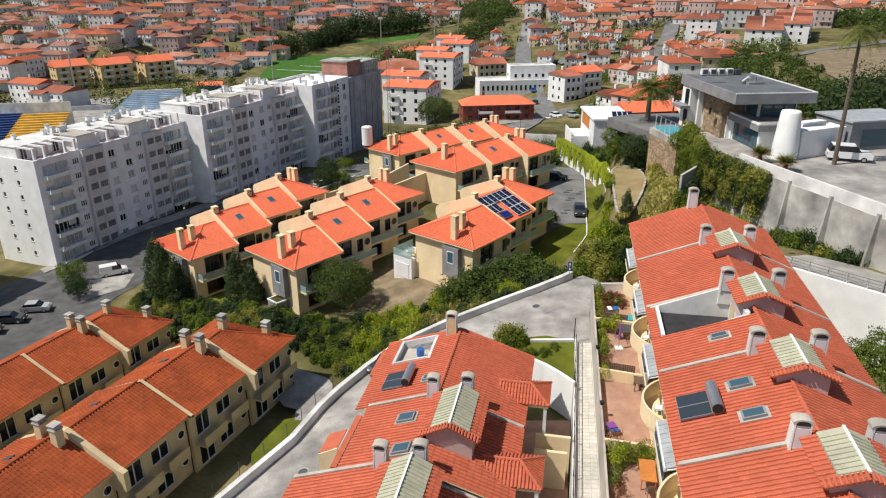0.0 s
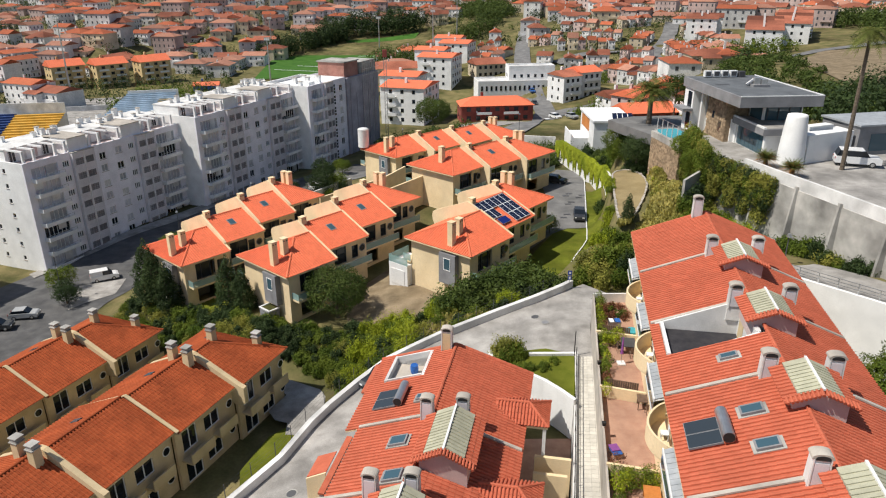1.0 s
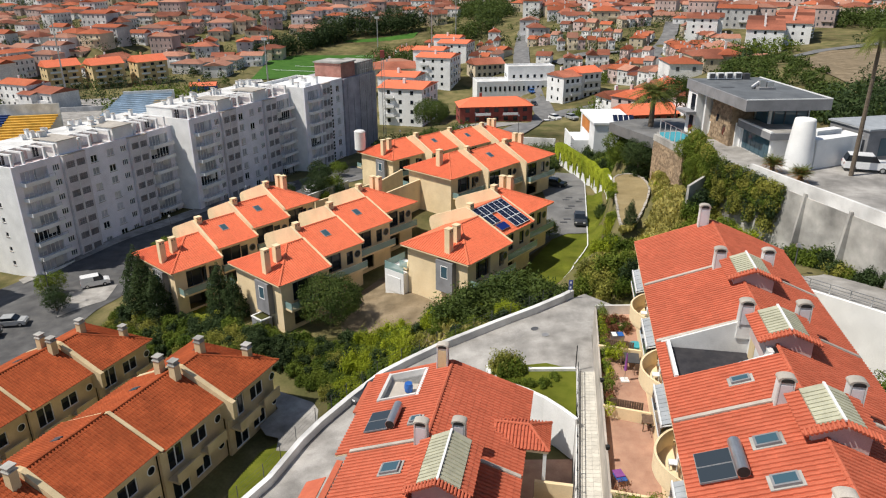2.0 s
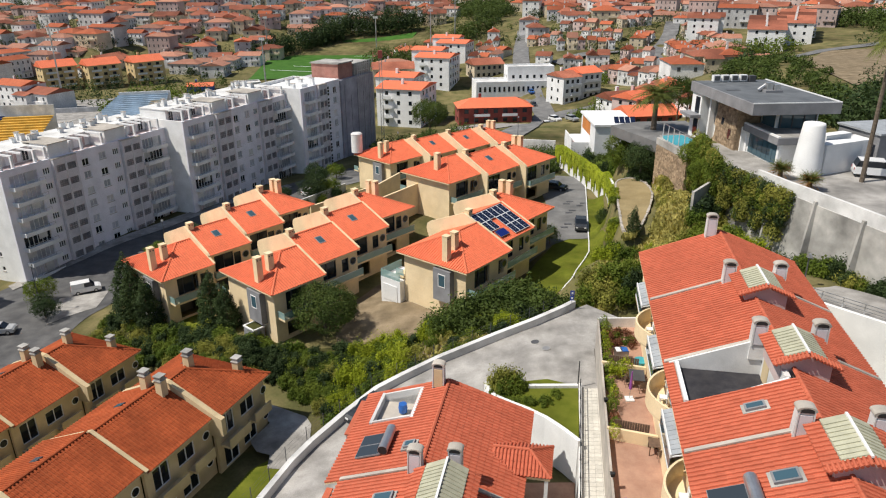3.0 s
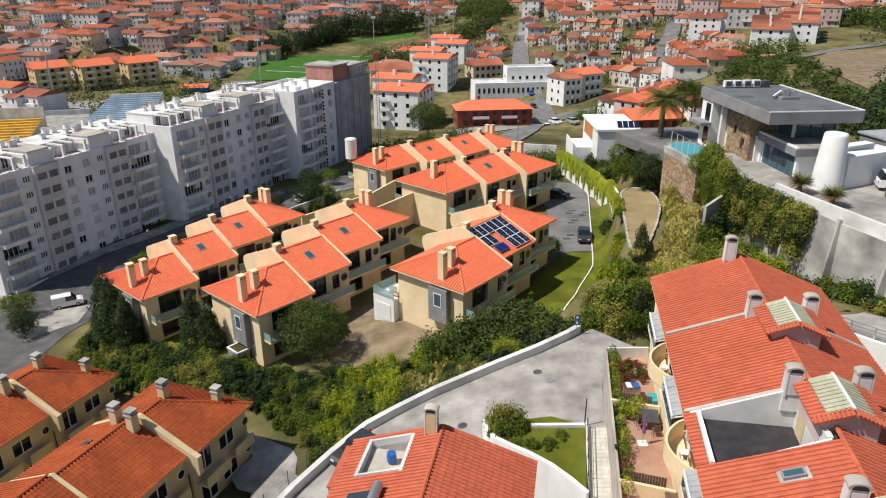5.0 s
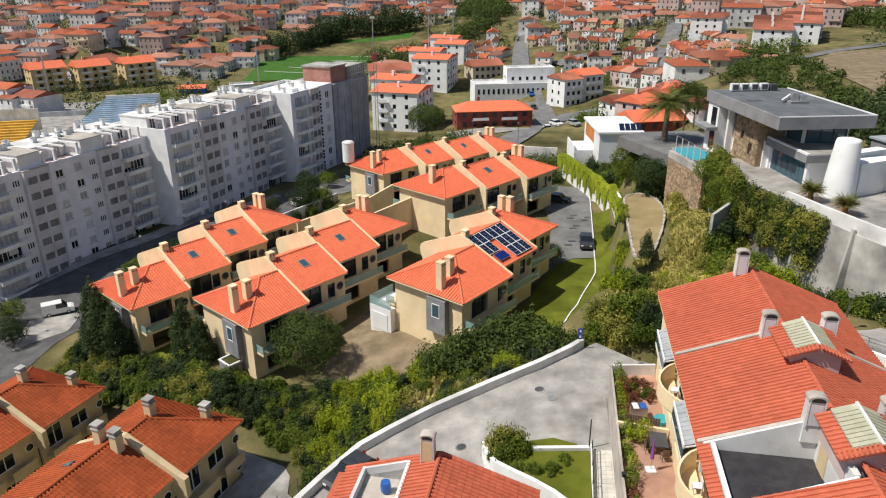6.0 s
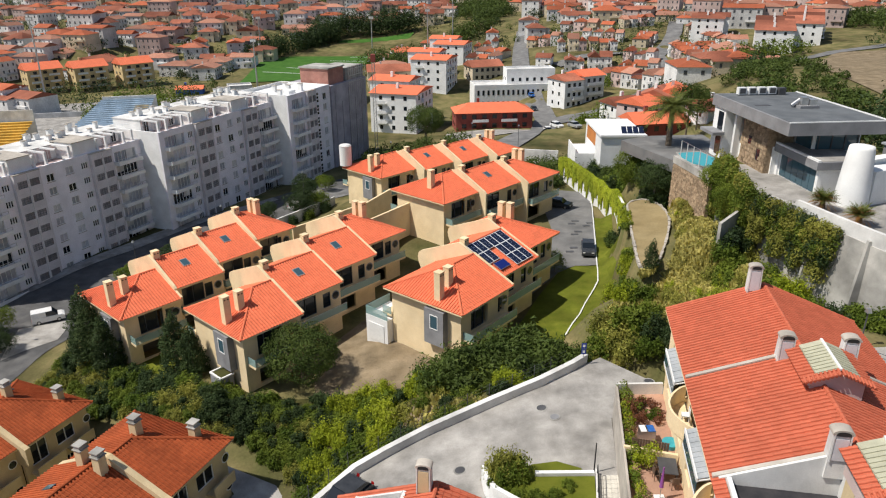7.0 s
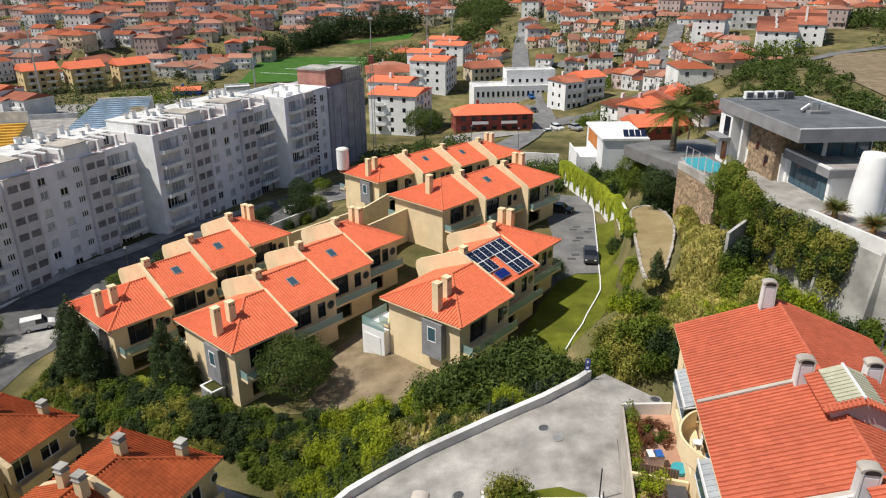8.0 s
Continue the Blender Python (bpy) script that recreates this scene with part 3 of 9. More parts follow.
# roads and paved ground
edge_pts = [(p[1], p[0]) for p in ROAD_EDGE]
road = patch("road", [(x + 0.1, y) for x, y in edge_pts[1:]] + [(21.0, 62), (17.0, 60.2), (14.1, 60.0), (13.1, 53.9), (11.8, 53.9), (7.4, 53.8), (4.6, 54.4), (4.2, 51.2), (-1, 49.6), (-7.5, 36), (-10, 26), (-13, 15)], PAVING,
             "pale worn concrete road with a cracked patch, climbing past the houses", "road", off=0.05, level=road_level)
yard = patch("pavement", [(-7.0, 36), (-1, 49.5), (4.2, 50.4), (6.0, 47.0), (3.0, 35), (0, 20), (-12.0, 20)], PAVING, "grey concrete yard round the near houses", "pavement", off=-0.08, level=road_level)
lane = patch("road_lane", [(-92, 78), (-70, 114.5), (-52, 143.5), (-33, 166), (-22, 178), (-15, 174), (-24, 158), (-35, 140), (-44, 122), (-50.5, 107), (-53, 96), (-55.5, 86), (-62, 72), (-80, 62)], ASPHALT,
             "grey street running along the foot of the white apartment blocks", "road", off=0.08)
bay = patch("pavement_bay", [(-60, 107.5), (-53.5, 110.5), (-52.6, 104), (-57.5, 98.5)], PAVING, "pale paved parking bay beside the street", "pavement", off=0.14)
strip = patch("pavement_strip", [(-71.5, 113), (-53, 142), (-35, 163.5), (-33.5, 162), (-51, 139.5), (-69.5, 111)], PAVING, "pale pavement strip along the apartment blocks", "pavement", off=0.2)
garden_low = patch("lawn_low", [(-14.5, 60), (-11.8, 52), (-10.2, 47), (-13, 42), (-16, 45), (-18.0, 53), (-16.5, 58)], LAWN, "shaded green lawn beside the older terrace", "lawn", off=0.1, level=-11.2)
path_low = patch("pavement_low", [(-15.6, 66.5), (-11.0, 61.5), (-10.0, 57.5), (-12.2, 56.5), (-13.6, 59.5), (-16.5, 60.5), (-17.5, 62)], PAVING, "pale concrete path round the older terrace", "pavement", off=0.16, level=-11.2)
pad_low = patch("pavement_low", [(-18.6, 69.0), (-12.2, 65.6), (-11.6, 60.2), (-13.2, 58.0), (-15.0, 58.2), (-15.6, 64.2), (-18.6, 67.6)], PAVING, "pale concrete pad at the end of the older terrace", "pavement", off=0.14, level=-11.2)
drive_mid = patch("road_villas", [(-5.6, 88.2), (-5.4, 90.6), (-2.9, 96.8), (0.6, 103.4), (2.5, 101.9), (-0.3, 93.5), (-2.6, 88.0)], ASPHALT, "dark asphalt drive between the villa rows", "road", off=0.12)
drive = patch("road_drive", [(12.0, 93.2), (17.0, 100.5), (19.6, 102.5), (22.55, 102.6), (24.2, 112.5), (26.6, 126.3), (27.8, 135), (23.3, 137), (18.8, 128.7), (18.5, 116), (14.5, 103)], STREET, "grey driveway with a parked car beside the lawn", "road", off=0.16)
# this sheet darkens the ground for the shade under the shrub belt
belt_floor = patch("undergrowth", [(-11.2, 66), (-9.4, 56), (-6.4, 51.6), (-3.4, 53.6), (0.4, 57.0), (4.6, 60.4), (9.8, 65.2), (13.0, 67.6), (12.4, 71.5), (6.0, 74.6), (0, 75), (-5, 75.6), (-14, 76.6), (-24, 80), (-33, 85.2), (-44, 91), (-49, 88), (-38, 81), (-28, 76), (-16, 70.8)], DARK_GROUND, "ground cover with the shade below the shrubs in its dark colour", "ground", off=0.05)
lawn3 = patch("lawn_corner", [(-34.6, 86.6), (-31.8, 89.6), (-27.0, 85.2), (-28.2, 83.2), (-31.2, 84.2)], LAWN, "small bright lawn before the corner villa", "lawn", off=0.12)
bank = patch("earth_bank", [(-3.2, 59.8), (1.0, 61.9), (4.2, 64.0), (4.6, 66.6), (2.4, 68.4), (-0.6, 67.6), (-2.6, 64.6), (-4.0, 62.0)], EARTH, "bare dry earth bank behind the road wall", "bank", off=0.07)
court = patch("pavement_court", [(-11, 76.4), (-5, 75.2), (1.5, 74.6), (3.4, 77.6), (-2.5, 83.5), (2.5, 92), (8.5, 103), (5.5, 106), (-1, 98), (-8, 91), (-12.5, 84)], EARTH, "dusty earth court between the rows of houses", "pavement", off=0.12)
lawn = patch("lawn", [(8.6, 75.5), (12.4, 74.0), (16.4, 83.6), (19.6, 87.8), (22.9, 93.8), (25.2, 101.6), (27.0, 111.3), (28.2, 119.2), (26.0, 121), (24.2, 112.4), (22.65, 102.4), (19.6, 102.4), (17.0, 100.4), (13.6, 94), (9.8, 85.5)], LAWN, "sloping mown green lawn between the villas and the driveway", "lawn", off=0.14)
high_road = patch("road_upper", [(26.7, 66), (29.6, 60.5), (31.3, 57), (36.2, 50.7), (41, 44.4), (46, 38), (50, 42), (43, 48.5), (38.4, 55), (34.1, 61.7), (32.0, 66.5), (29, 69)], PAVING, "grey concrete lane under the retaining wall", "road", off=0.08, level=lambda x, y: float(np.interp(y, (50, 57, 60, 66), (6.1, 5.9, 5.6, 4.3))))
drive_top = patch("pavement_upper", [(34.9, 71.5), (39.0, 57.4), (42.4, 46), (48.5, 28), (75, 28), (75, 88), (46, 84), (36.5, 79.5), (33.8, 76.2)], PAVING, "pale paved forecourt of the modern house", "pavement", off=0.06, level=10.6)

# white parapet along the near road
wall_pts = edge_pts[1:-1] + [(13.7, 67.9)]
wall_line("wall_road", wall_pts, [float(road_level(x)) + 0.8 for x, y in wall_pts], 9.5, 0.45, WHITE_OLD, "long curved white parapet wall along the road")

# ---- cream villas in stepped rows ----
RISE = 2.3


def chimney_stack(w, d, tall, parent_m, material, label="", parent=None):
    g = Geo().box(-w / 2, w / 2, -d / 2, d / 2, -0.9, tall)
    ob = part("chimney", g.moved(parent_m), material, parent, label)
    cap = Geo().box(-w / 2 - 0.04, w / 2 + 0.04, -d / 2 - 0.04, d / 2 + 0.04, tall + 0.01, tall + 0.09)
    part("chimney_cap", cap.moved(parent_m), PAINT_WHITE if material is not CREAM else CREAM, ob)
    for k in (-1, 1):
        part("flue_opening", Geo().box(k * w * 0.25 - 0.08, k * w * 0.25 + 0.08, -d / 2 - 0.012, -d / 2 + 0.02, tall - 0.32, tall - 0.18).moved(parent_m), RUBBER, ob)
    return ob


def villa(m, length, near_hip, far_hip, row, k):
    """One unit. x along the row, y to the back, z = 0 at the eaves."""
    W, T, over = VILLA_DEPTH, VILLA_TALL, 0.65
    h = base("villa", m, "cream rendered terraced villa with orange tiled roof and balconies", "house", "stepped rows of villas")
    x0 = over if near_hip else 0.0
    x1 = length - over if far_hip else length
    hip = W / 2
    a, b = (hip if near_hip else 0.0), (length - hip if far_hip else length)
    if a > b:
        a = b = (a + b) / 2
    # walls: front has openings
    front = [(x0 + 1.0, x0 + 3.9, -2.75, -0.45), (x0 + 0.9, x0 + 4.2, -6.0, -3.9), (x1 - 2.6, x1 - 1.5, -2.6, -0.8)]
    sides = [("front_wall", (x0, over), (x1, over), -T - 2.0, 0.0, front), ("back_wall", (x1, W - over), (x0, W - over), -T - 2.0, 0.0, [])]
    if near_hip:
        sides.append(("end_wall", (x0, W - over - 0.301), (x0, over + 0.301), -T - 2.0, 0.0, []))
    if far_hip:
        sides.append(("end_wall", (x1, over + 0.301), (x1, W - over - 0.301), -T - 2.0, 0.0, []))
    walls(h, CREAM, sides)
    part("upper_floor_slab", Geo().box(x0 + 0.3, x1 - 0.3, over + 0.3, W - over - 0.3, -3.45, -3.2), CREAM, h)
    part("ceiling_slab", Geo().box(x0 + 0.05, x1 - 0.05, over + 0.05, W - over - 0.05, -0.02, 0.06), CREAM, h)
    # recessed glazing
    for i, (s0, s1, z0, z1) in enumerate(front):
        if i == 1:
            part("carport", Geo().box(s0, s1, over + 1.7, over + 1.8, z0, z1), DKGREY, h, "dark recessed garage front")
            continue
        win = part("window", Geo().box(s0, s1, over + 0.16, over + 0.2, z0, z1), GLASS_DARK, h)
        part("window_frame", frame_geo(s0, s1, over + 0.07, z0, z1, 1 if s1 - s0 > 1.5 else 0), DKGREY, win)
    # round porthole beside the party wall
    port = Geo().tube((x1 - 0.75, over - 0.03, -1.5), (x1 - 0.75, over + 0.02, -1.5), 0.42, n=18)
    part("porthole_window", port, GLASS_DARK, h, "round porthole window")
    part("porthole_surround", Geo().tube((x1 - 0.75, over - 0.015, -1.5), (x1 - 0.75, over + 0.02, -1.5), 0.55, n=18), GREY, h)
    # balcony along the front, glass rail
    bal = part("balcony", Geo().box(x0 + 0.3, x1 - 0.2, over - 1.35, over - 0.003, -3.35, -3.1), CREAM, h)
    part("glass_rail", Geo().box(x0 + 0.32, x1 - 0.22, over - 1.33, over - 1.29, -3.1, -2.25), GLASS_RAIL, bal)
    part("glass_rail", Geo().box(x0 + 0.32, x0 + 0.36, over - 1.29, over - 0.02, -3.1, -2.25), GLASS_RAIL, bal)
    part("handrail", Geo().box(x0 + 0.3, x1 - 0.2, over - 1.345, over - 1.28, -2.245, -2.2), METAL, bal)
    if near_hip:
        # grey oriel on the end wall, with a small window
        yc = 3.6 if row != "D" else 0.0
        if row != "D":
            o = part("oriel", Geo().box(x0 - 0.75, x0 - 0.003, yc - 1.25, yc + 1.25, -4.3, -0.35), GREY, h, "grey rendered oriel box")
            part("oriel_window", Geo().box(x0 - 0.765, x0 - 0.72, yc - 0.5, yc + 0.4, -2.4, -1.0), GLASS_BLUE, o)
            f = frame_geo(-0.58, 0.48, 0.0, -2.5, -0.9, 0, 0.08, 0.05)
            part("oriel_window_frame", f.moved(Matrix.Translation((x0 - 0.80, yc, 0)) @ Matrix.Rotation(radians(-90), 4, "Z") @ Matrix.Diagonal((-1, 1, 1, 1))), PAINT_WHITE, o)
        bal2 = part("side_balcony", Geo().box(x0 - 0.2, x0 + 2.4, W - over + 0.003, W - over + 1.3, -3.35, -3.1), CREAM, h)
        part("glass_rail", Geo().box(x0 - 0.2, x0 - 0.16, W - over + 0.02, W - over + 1.3, -3.1, -2.25), GLASS_RAIL, bal2)
    # roof slopes
    rise = RISE
    slope = math.hypot(rise, W / 2)
    k1 = hip / slope
    vf, vb = Vector((0, W / 2, rise)), Vector((0, -W / 2, rise))
    mat = TILE
    if not far_hip:
        part("party_strip", Geo().slab([(length - 0.16, 0.05, 0.2), (length + 0.10, 0.05, 0.2), (length + 0.10, W / 2, rise + 0.2), (length - 0.16, W / 2, rise + 0.2)], (0, 0, 0.1)), CREAM, h)
    part("roof_front", tile_slope((0, 0, 0.1), (1, 0, 0), vf, (lambda s: s * k1 * a / hip) if near_hip else (lambda s: 0.0), (lambda s: length - s * k1 * (length - b) / hip) if far_hip else (lambda s: length), slope, column=0.34), mat, h)["kind"] = "stuff"
    part("roof_back", tile_slope((length, W, 0.1), (-1, 0, 0), vb, (lambda s: s * k1 * (length - b) / hip) if far_hip else (lambda s: 0.0), (lambda s: length - s * k1 * a / hip) if near_hip else (lambda s: length), slope, column=0.34), mat, h)["kind"] = "stuff"
    if near_hip:
        vs = math.hypot(a, rise)
        part("roof_hip", tile_slope((0, W, 0.1), (0, -1, 0), (a, 0, rise), lambda s: s / vs * W / 2, lambda s: W - s / vs * W / 2, vs, column=0.34), mat, h)["kind"] = "stuff"
    if far_hip:
        vs = math.hypot(length - b, rise)
        part("roof_hip", tile_slope((length, 0, 0.1), (0, 1, 0), (b - length, 0, rise), lambda s: s / vs * W / 2, lambda s: W - s / vs * W / 2, vs, column=0.34), mat, h)["kind"] = "stuff"
    under = Geo()
    under.face((0, 0, 0.07), (length, 0, 0.07), (b, W / 2, rise + 0.05), (a, W / 2, rise + 0.05)).face((length, W, 0.07), (0, W, 0.07), (a, W / 2, rise + 0.05), (b, W / 2, rise + 0.05))
    under.face((0, W, 0.07), (0, 0, 0.07), (a, W / 2, rise + 0.05)).face((length, 0, 0.07), (length, W, 0.07), (b, W / 2, rise + 0.05))
    under.face((0, W, -0.06), (length, W, -0.06), (length, 0, -0.06), (0, 0, -0.06))
    for p, q in (((0, 0), (length, 0)), ((length, 0), (length, W)), ((length, W), (0, W)), ((0, W), (0, 0))):
        under.face((*p, -0.06), (*q, -0.06), (*q, 0.07), (*p, 0.07))
    part("roof_boarding", under, CREAM, h)
    rt = Geo()
    z = 0.14
    if b - a > 0.3:
        rt.add(ridge_tiles((a, W / 2, rise + z), (b, W / 2, rise + z)))
    if near_hip:
        rt.add(ridge_tiles((0, 0, z), (a, W / 2, rise + z))).add(ridge_tiles((0, W, z), (a, W / 2, rise + z)))
    if far_hip:
        rt.add(ridge_tiles((length, 0, z), (b, W / 2, rise + z))).add(ridge_tiles((length, W, z), (b, W / 2, rise + z)))
    part("ridge_tiles", rt, mat, h)
    # party wall at the near side, rising over the roof, rounded at the back
    if not near_hip:
        t = 0.34
        prof = [(-0.02, -T - 2), (W + 0.5, -T - 2), (W + 0.55, -1.4), (W + 0.85, -0.7), (W + 0.95, -0.1), (W + 0.8, 0.45), (W + 0.4, 0.75), (W / 2 + 0.2, rise + 0.75), (W / 2 - 0.2, rise + 0.62), (0.3, 0.5), (-0.02, 0.2)]
        part("party_wall", Geo().slab([(-t / 2, y, zz2) for y, zz2 in prof], (t, 0, 0)), CREAM, h)
    # chimneys and skylight
    if near_hip:
        if row != "D":
            chimney_stack(0.75, 0.75, 3.0, Matrix.Translation((1.0, W / 2 - 1.6, rise * 0.19)), CREAM, parent=h)
            chimney_stack(0.75, 0.75, 2.1, Matrix.Translation((2.8, W / 2 - 1.3, rise * 0.53)), CREAM, parent=h)
        else:
            chimney_stack(0.8, 0.8, 2.7, Matrix.Translation((2.4, W / 2 - 0.6, rise * 0.42)), CREAM, parent=h)
    if far_hip and not near_hip:
        chimney_stack(0.75, 0.75, 2.4, Matrix.Translation((length - 2.0, W / 2 + 0.9, rise * 0.36)), CREAM, parent=h)
        chimney_stack(0.75, 0.75, 2.4, Matrix.Translation((length - 2.0, W / 2 + 2.2, rise * 0.3)), CREAM, parent=h)
    if not near_hip:
        chimney_stack(0.8, 0.7, 1.0, Matrix.Translation((0.75, W / 2 + 0.1, rise)), CREAM, parent=h)
    if not near_hip and not far_hip and row != "A":
        tilt = math.atan2(rise, W / 2)
        ms = Matrix.Translation((length * 0.5, W / 2 * 0.62, rise * 0.62 + 0.17)) @ Matrix.Rotation(tilt, 4, "X")
        s = part("skylight", Geo().box(-0.5, 0.5, -0.62, 0.62, 0.0, 0.07).moved(ms), GREY, h)
        part("skylight_pane", Geo().box(-0.4, 0.4, -0.52, 0.52, 0.072, 0.085).moved(ms), GLASS_BLUE, s)
    if row == "A" and k == 1:
        tilt = math.atan2(rise, W / 2)
        for v0, columns in ((0.35, (3, 4, 5)), (2.07, (0, 1, 3, 4, 5)), (3.79, range(6))):
            for c in columns:
                ms = Matrix.Translation((0.55 + c * 1.1, 0, 0.24)) @ Matrix.Rotation(tilt, 4, "X") @ Matrix.Translation((0, v0, 0.1))
                p = part("solar_panel", Geo().box(0, 1.07, 0, 1.70, 0, 0.04).moved(ms), PAINT_WHITE, h, "dark solar panel with a pale frame")
                for a in range(2):
                    for b in range(3):
                        part("solar_cell", Geo().box(0.05 + a * 0.49, 0.05 + a * 0.49 + 0.475, 0.05 + b * 0.535, 0.05 + b * 0.535 + 0.52, 0.042, 0.048).moved(ms), PV, p)
        ms = Matrix.Translation((1.1, 0, 0.24)) @ Matrix.Rotation(tilt, 4, "X") @ Matrix.Translation((0, 0.7, 0.1))
        p = part("solar_collector", Geo().box(0, 1.9, 0, 1.15, 0, 0.08).moved(ms), METAL, h, "blue solar water collector")
        part("collector_glass", Geo().box(0.05, 1.85, 0.05, 1.1, 0.082, 0.09).moved(ms), PV_BLUE, p)
    if row == "A" and near_hip:
        gx = part("garage_box", Geo().box(-0.2, 3.6, W - 0.6, W + 2.6, -T - 1.5, -3.7), WHITE, h, "white garage annex with a roof terrace")
        part("garage_door", Geo().box(-0.26, -0.203, W - 0.1, W + 2.2, -T - 0.2, -4.5), PAINT_WHITE, gx)
        part("glass_rail", Geo().box(-0.18, -0.14, W - 0.6, W + 2.6, -3.695, -2.7), GLASS_RAIL, gx)
        part("glass_rail", Geo().box(-0.14, 3.6, W + 2.54, W + 2.58, -3.695, -2.7), GLASS_RAIL, gx)
    if near_hip and row in "BC":
        gx = part("entrance_planter", Geo().box(-1.2, 0.3, 2.6, 4.6, -T - 1.0, -T + 1.6), GREY, h, "grey rendered planter box")
        part("planter_rim", Geo().box(-1.26, 0.36, 2.54, 2.72, -T + 1.603, -T + 1.75).box(-1.26, 0.36, 4.48, 4.66, -T + 1.603, -T + 1.75).box(-1.26, -1.08, 2.72, 4.48, -T + 1.603, -T + 1.75), PAINT_WHITE, gx)
        part("planter_soil", Geo().box(-1.08, 0.36, 2.72, 4.48, -T + 1.603, -T + 1.66), DARK_GROUND, gx)
    return h


for row_name in VILLA_ROWS:
    units = villa_units(row_name)
    for k, (m_unit, len_unit) in enumerate(units):
        villa(m_unit, len_unit, k == 0, k == len(units) - 1, row_name, k)

# ---- older terraces below the road: sand-coloured walls, weathered roofs ----
def terrace_house(m, length, far_hip, k):
    """x along the row away from the camera, y to the back, z = 0 at the eaves."""
    W, T, over, rise = 10.6, 6.4, 0.55, 2.35
    h = base("terrace_house", m, "sand-coloured terraced house with weathered orange tiled roof", "house", "older terraces below the road")
    x1 = length - over if far_hip else length
    hip = W / 2
    b = length - hip if far_hip else length
    front = [(0.8, 2.6, -2.7, -0.5), (3.6, 5.6, -2.4, -0.9), (0.8, 2.8, -6.0, -3.7), (3.6, 5.6, -5.6, -4.0)]
    sides = [("front_wall", (0, over), (x1, over), -T - 2, 0, front), ("back_wall", (x1, W - over), (0, W - over), -T - 2, 0, [])]
    if far_hip:
        sides.append(("end_wall", (x1, over + 0.301), (x1, W - over - 0.301), -T - 2, 0, [(5.0, 6.2, -2.4, -1.0)]))
        part("window", Geo().box(x1 - 0.2, x1 - 0.16, over + 5.3, over + 6.5, -2.4, -1.0), GLASS_DARK, h)
    walls(h, SAND, sides)
    for s0, s1, z0, z1 in front:
        w = part("window", Geo().box(s0, s1, over + 0.16, over + 0.2, z0, z1), GLASS_DARK, h)
        part("window_frame", frame_geo(s0, s1, over + 0.07, z0, z1, 1), PAINT_WHITE, w)
    bal = part("balcony", Geo().box(0.4, 3.4, over - 1.2, over - 0.003, -3.35, -3.15), SAND, h)
    part("balcony_parapet", Geo().box(0.4, 3.4, over - 1.2, over - 1.08, -3.145, -2.3), SAND, bal)
    bal = part("balcony", Geo().box(length - 3.4, length - 0.9, over - 1.0, over - 0.003, -3.35, -3.15), SAND, h)
    part("balcony_parapet", Geo().box(length - 3.4, length - 0.9, over - 1.0, over - 0.88, -3.145, -2.3), SAND, bal)
    for zc in (-1.5, -4.4):
        o = part("round_window", Geo().tube((length - 0.7, over - 0.03, zc), (length - 0.7, over + 0.02, zc), 0.36, n=16), GLASS_DARK, h)
        part("round_window_frame", Geo().tube((length - 0.7, over - 0.012, zc), (length - 0.7, over + 0.03, zc), 0.46, n=16), PAINT_WHITE, o)
    slope = math.hypot(rise, W / 2)
    k1 = hip / slope
    edge = (lambda s: length - s * k1) if far_hip else (lambda s: length)
    part("roof_front", tile_slope((0, 0, 0.1), (1, 0, 0), (0, W / 2, rise), lambda s: 0.0, edge, slope), TILE_OLD, h)["kind"] = "stuff"
    part("roof_back", tile_slope((length, W, 0.1), (-1, 0, 0), (0, -W / 2, rise), (lambda s: s * k1) if far_hip else (lambda s: 0.0), lambda s: length, slope), TILE_OLD, h)["kind"] = "stuff"
    if far_hip:
        vs = math.hypot(hip, rise)
        part("roof_hip", tile_slope((length, 0, 0.1), (0, 1, 0), (-hip, 0, rise), lambda s: s / vs * W / 2, lambda s: W - s / vs * W / 2, vs), TILE_OLD, h)["kind"] = "stuff"
    u = Geo()
    u.face((0, 0, 0.07), (length, 0, 0.07), (b, W / 2, rise + 0.05), (0, W / 2, rise + 0.05)).face((length, W, 0.07), (0, W, 0.07), (0, W / 2, rise + 0.05), (b, W / 2, rise + 0.05))
    u.face((length, 0, 0.07), (length, W, 0.07), (b, W / 2, rise + 0.05)).face((0, W, -0.06), (length, W, -0.06), (length, 0, -0.06), (0, 0, -0.06))
    for p, q in (((0, 0), (length, 0)), ((length, 0), (length, W)), ((length, W), (0, W))):
        u.face((*p, -0.06), (*q, -0.06), (*q, 0.07), (*p, 0.07))
    part("roof_boarding", u, SAND, h)
    z = 0.14
    rt = ridge_tiles((0, W / 2, rise + z), (b, W / 2, rise + z))
    if far_hip:
        rt.add(ridge_tiles((length, 0, z), (b, W / 2, rise + z))).add(ridge_tiles((length, W, z), (b, W / 2, rise + z)))
    part("ridge_tiles", rt, TILE_OLD, h)
    if k % 2 == 0:
        # raised party wall with a pair of chimneys beside it on the next house
        t, up = 0.5, 0.42
        prof = [(-0.55, -1.5), (-0.1, -1.75), (W + 0.2, -1.75), (W + 0.3, 0.1), (W, up), (W / 2 + 0.3, rise + up), (W / 2 - 0.3, rise + up), (0.1, up), (-0.55, up - 0.22)]
        part("party_wall", Geo().slab([(-t / 2, y, c) for y, c in prof], (t, 0, 0)), SAND, h)
    else:
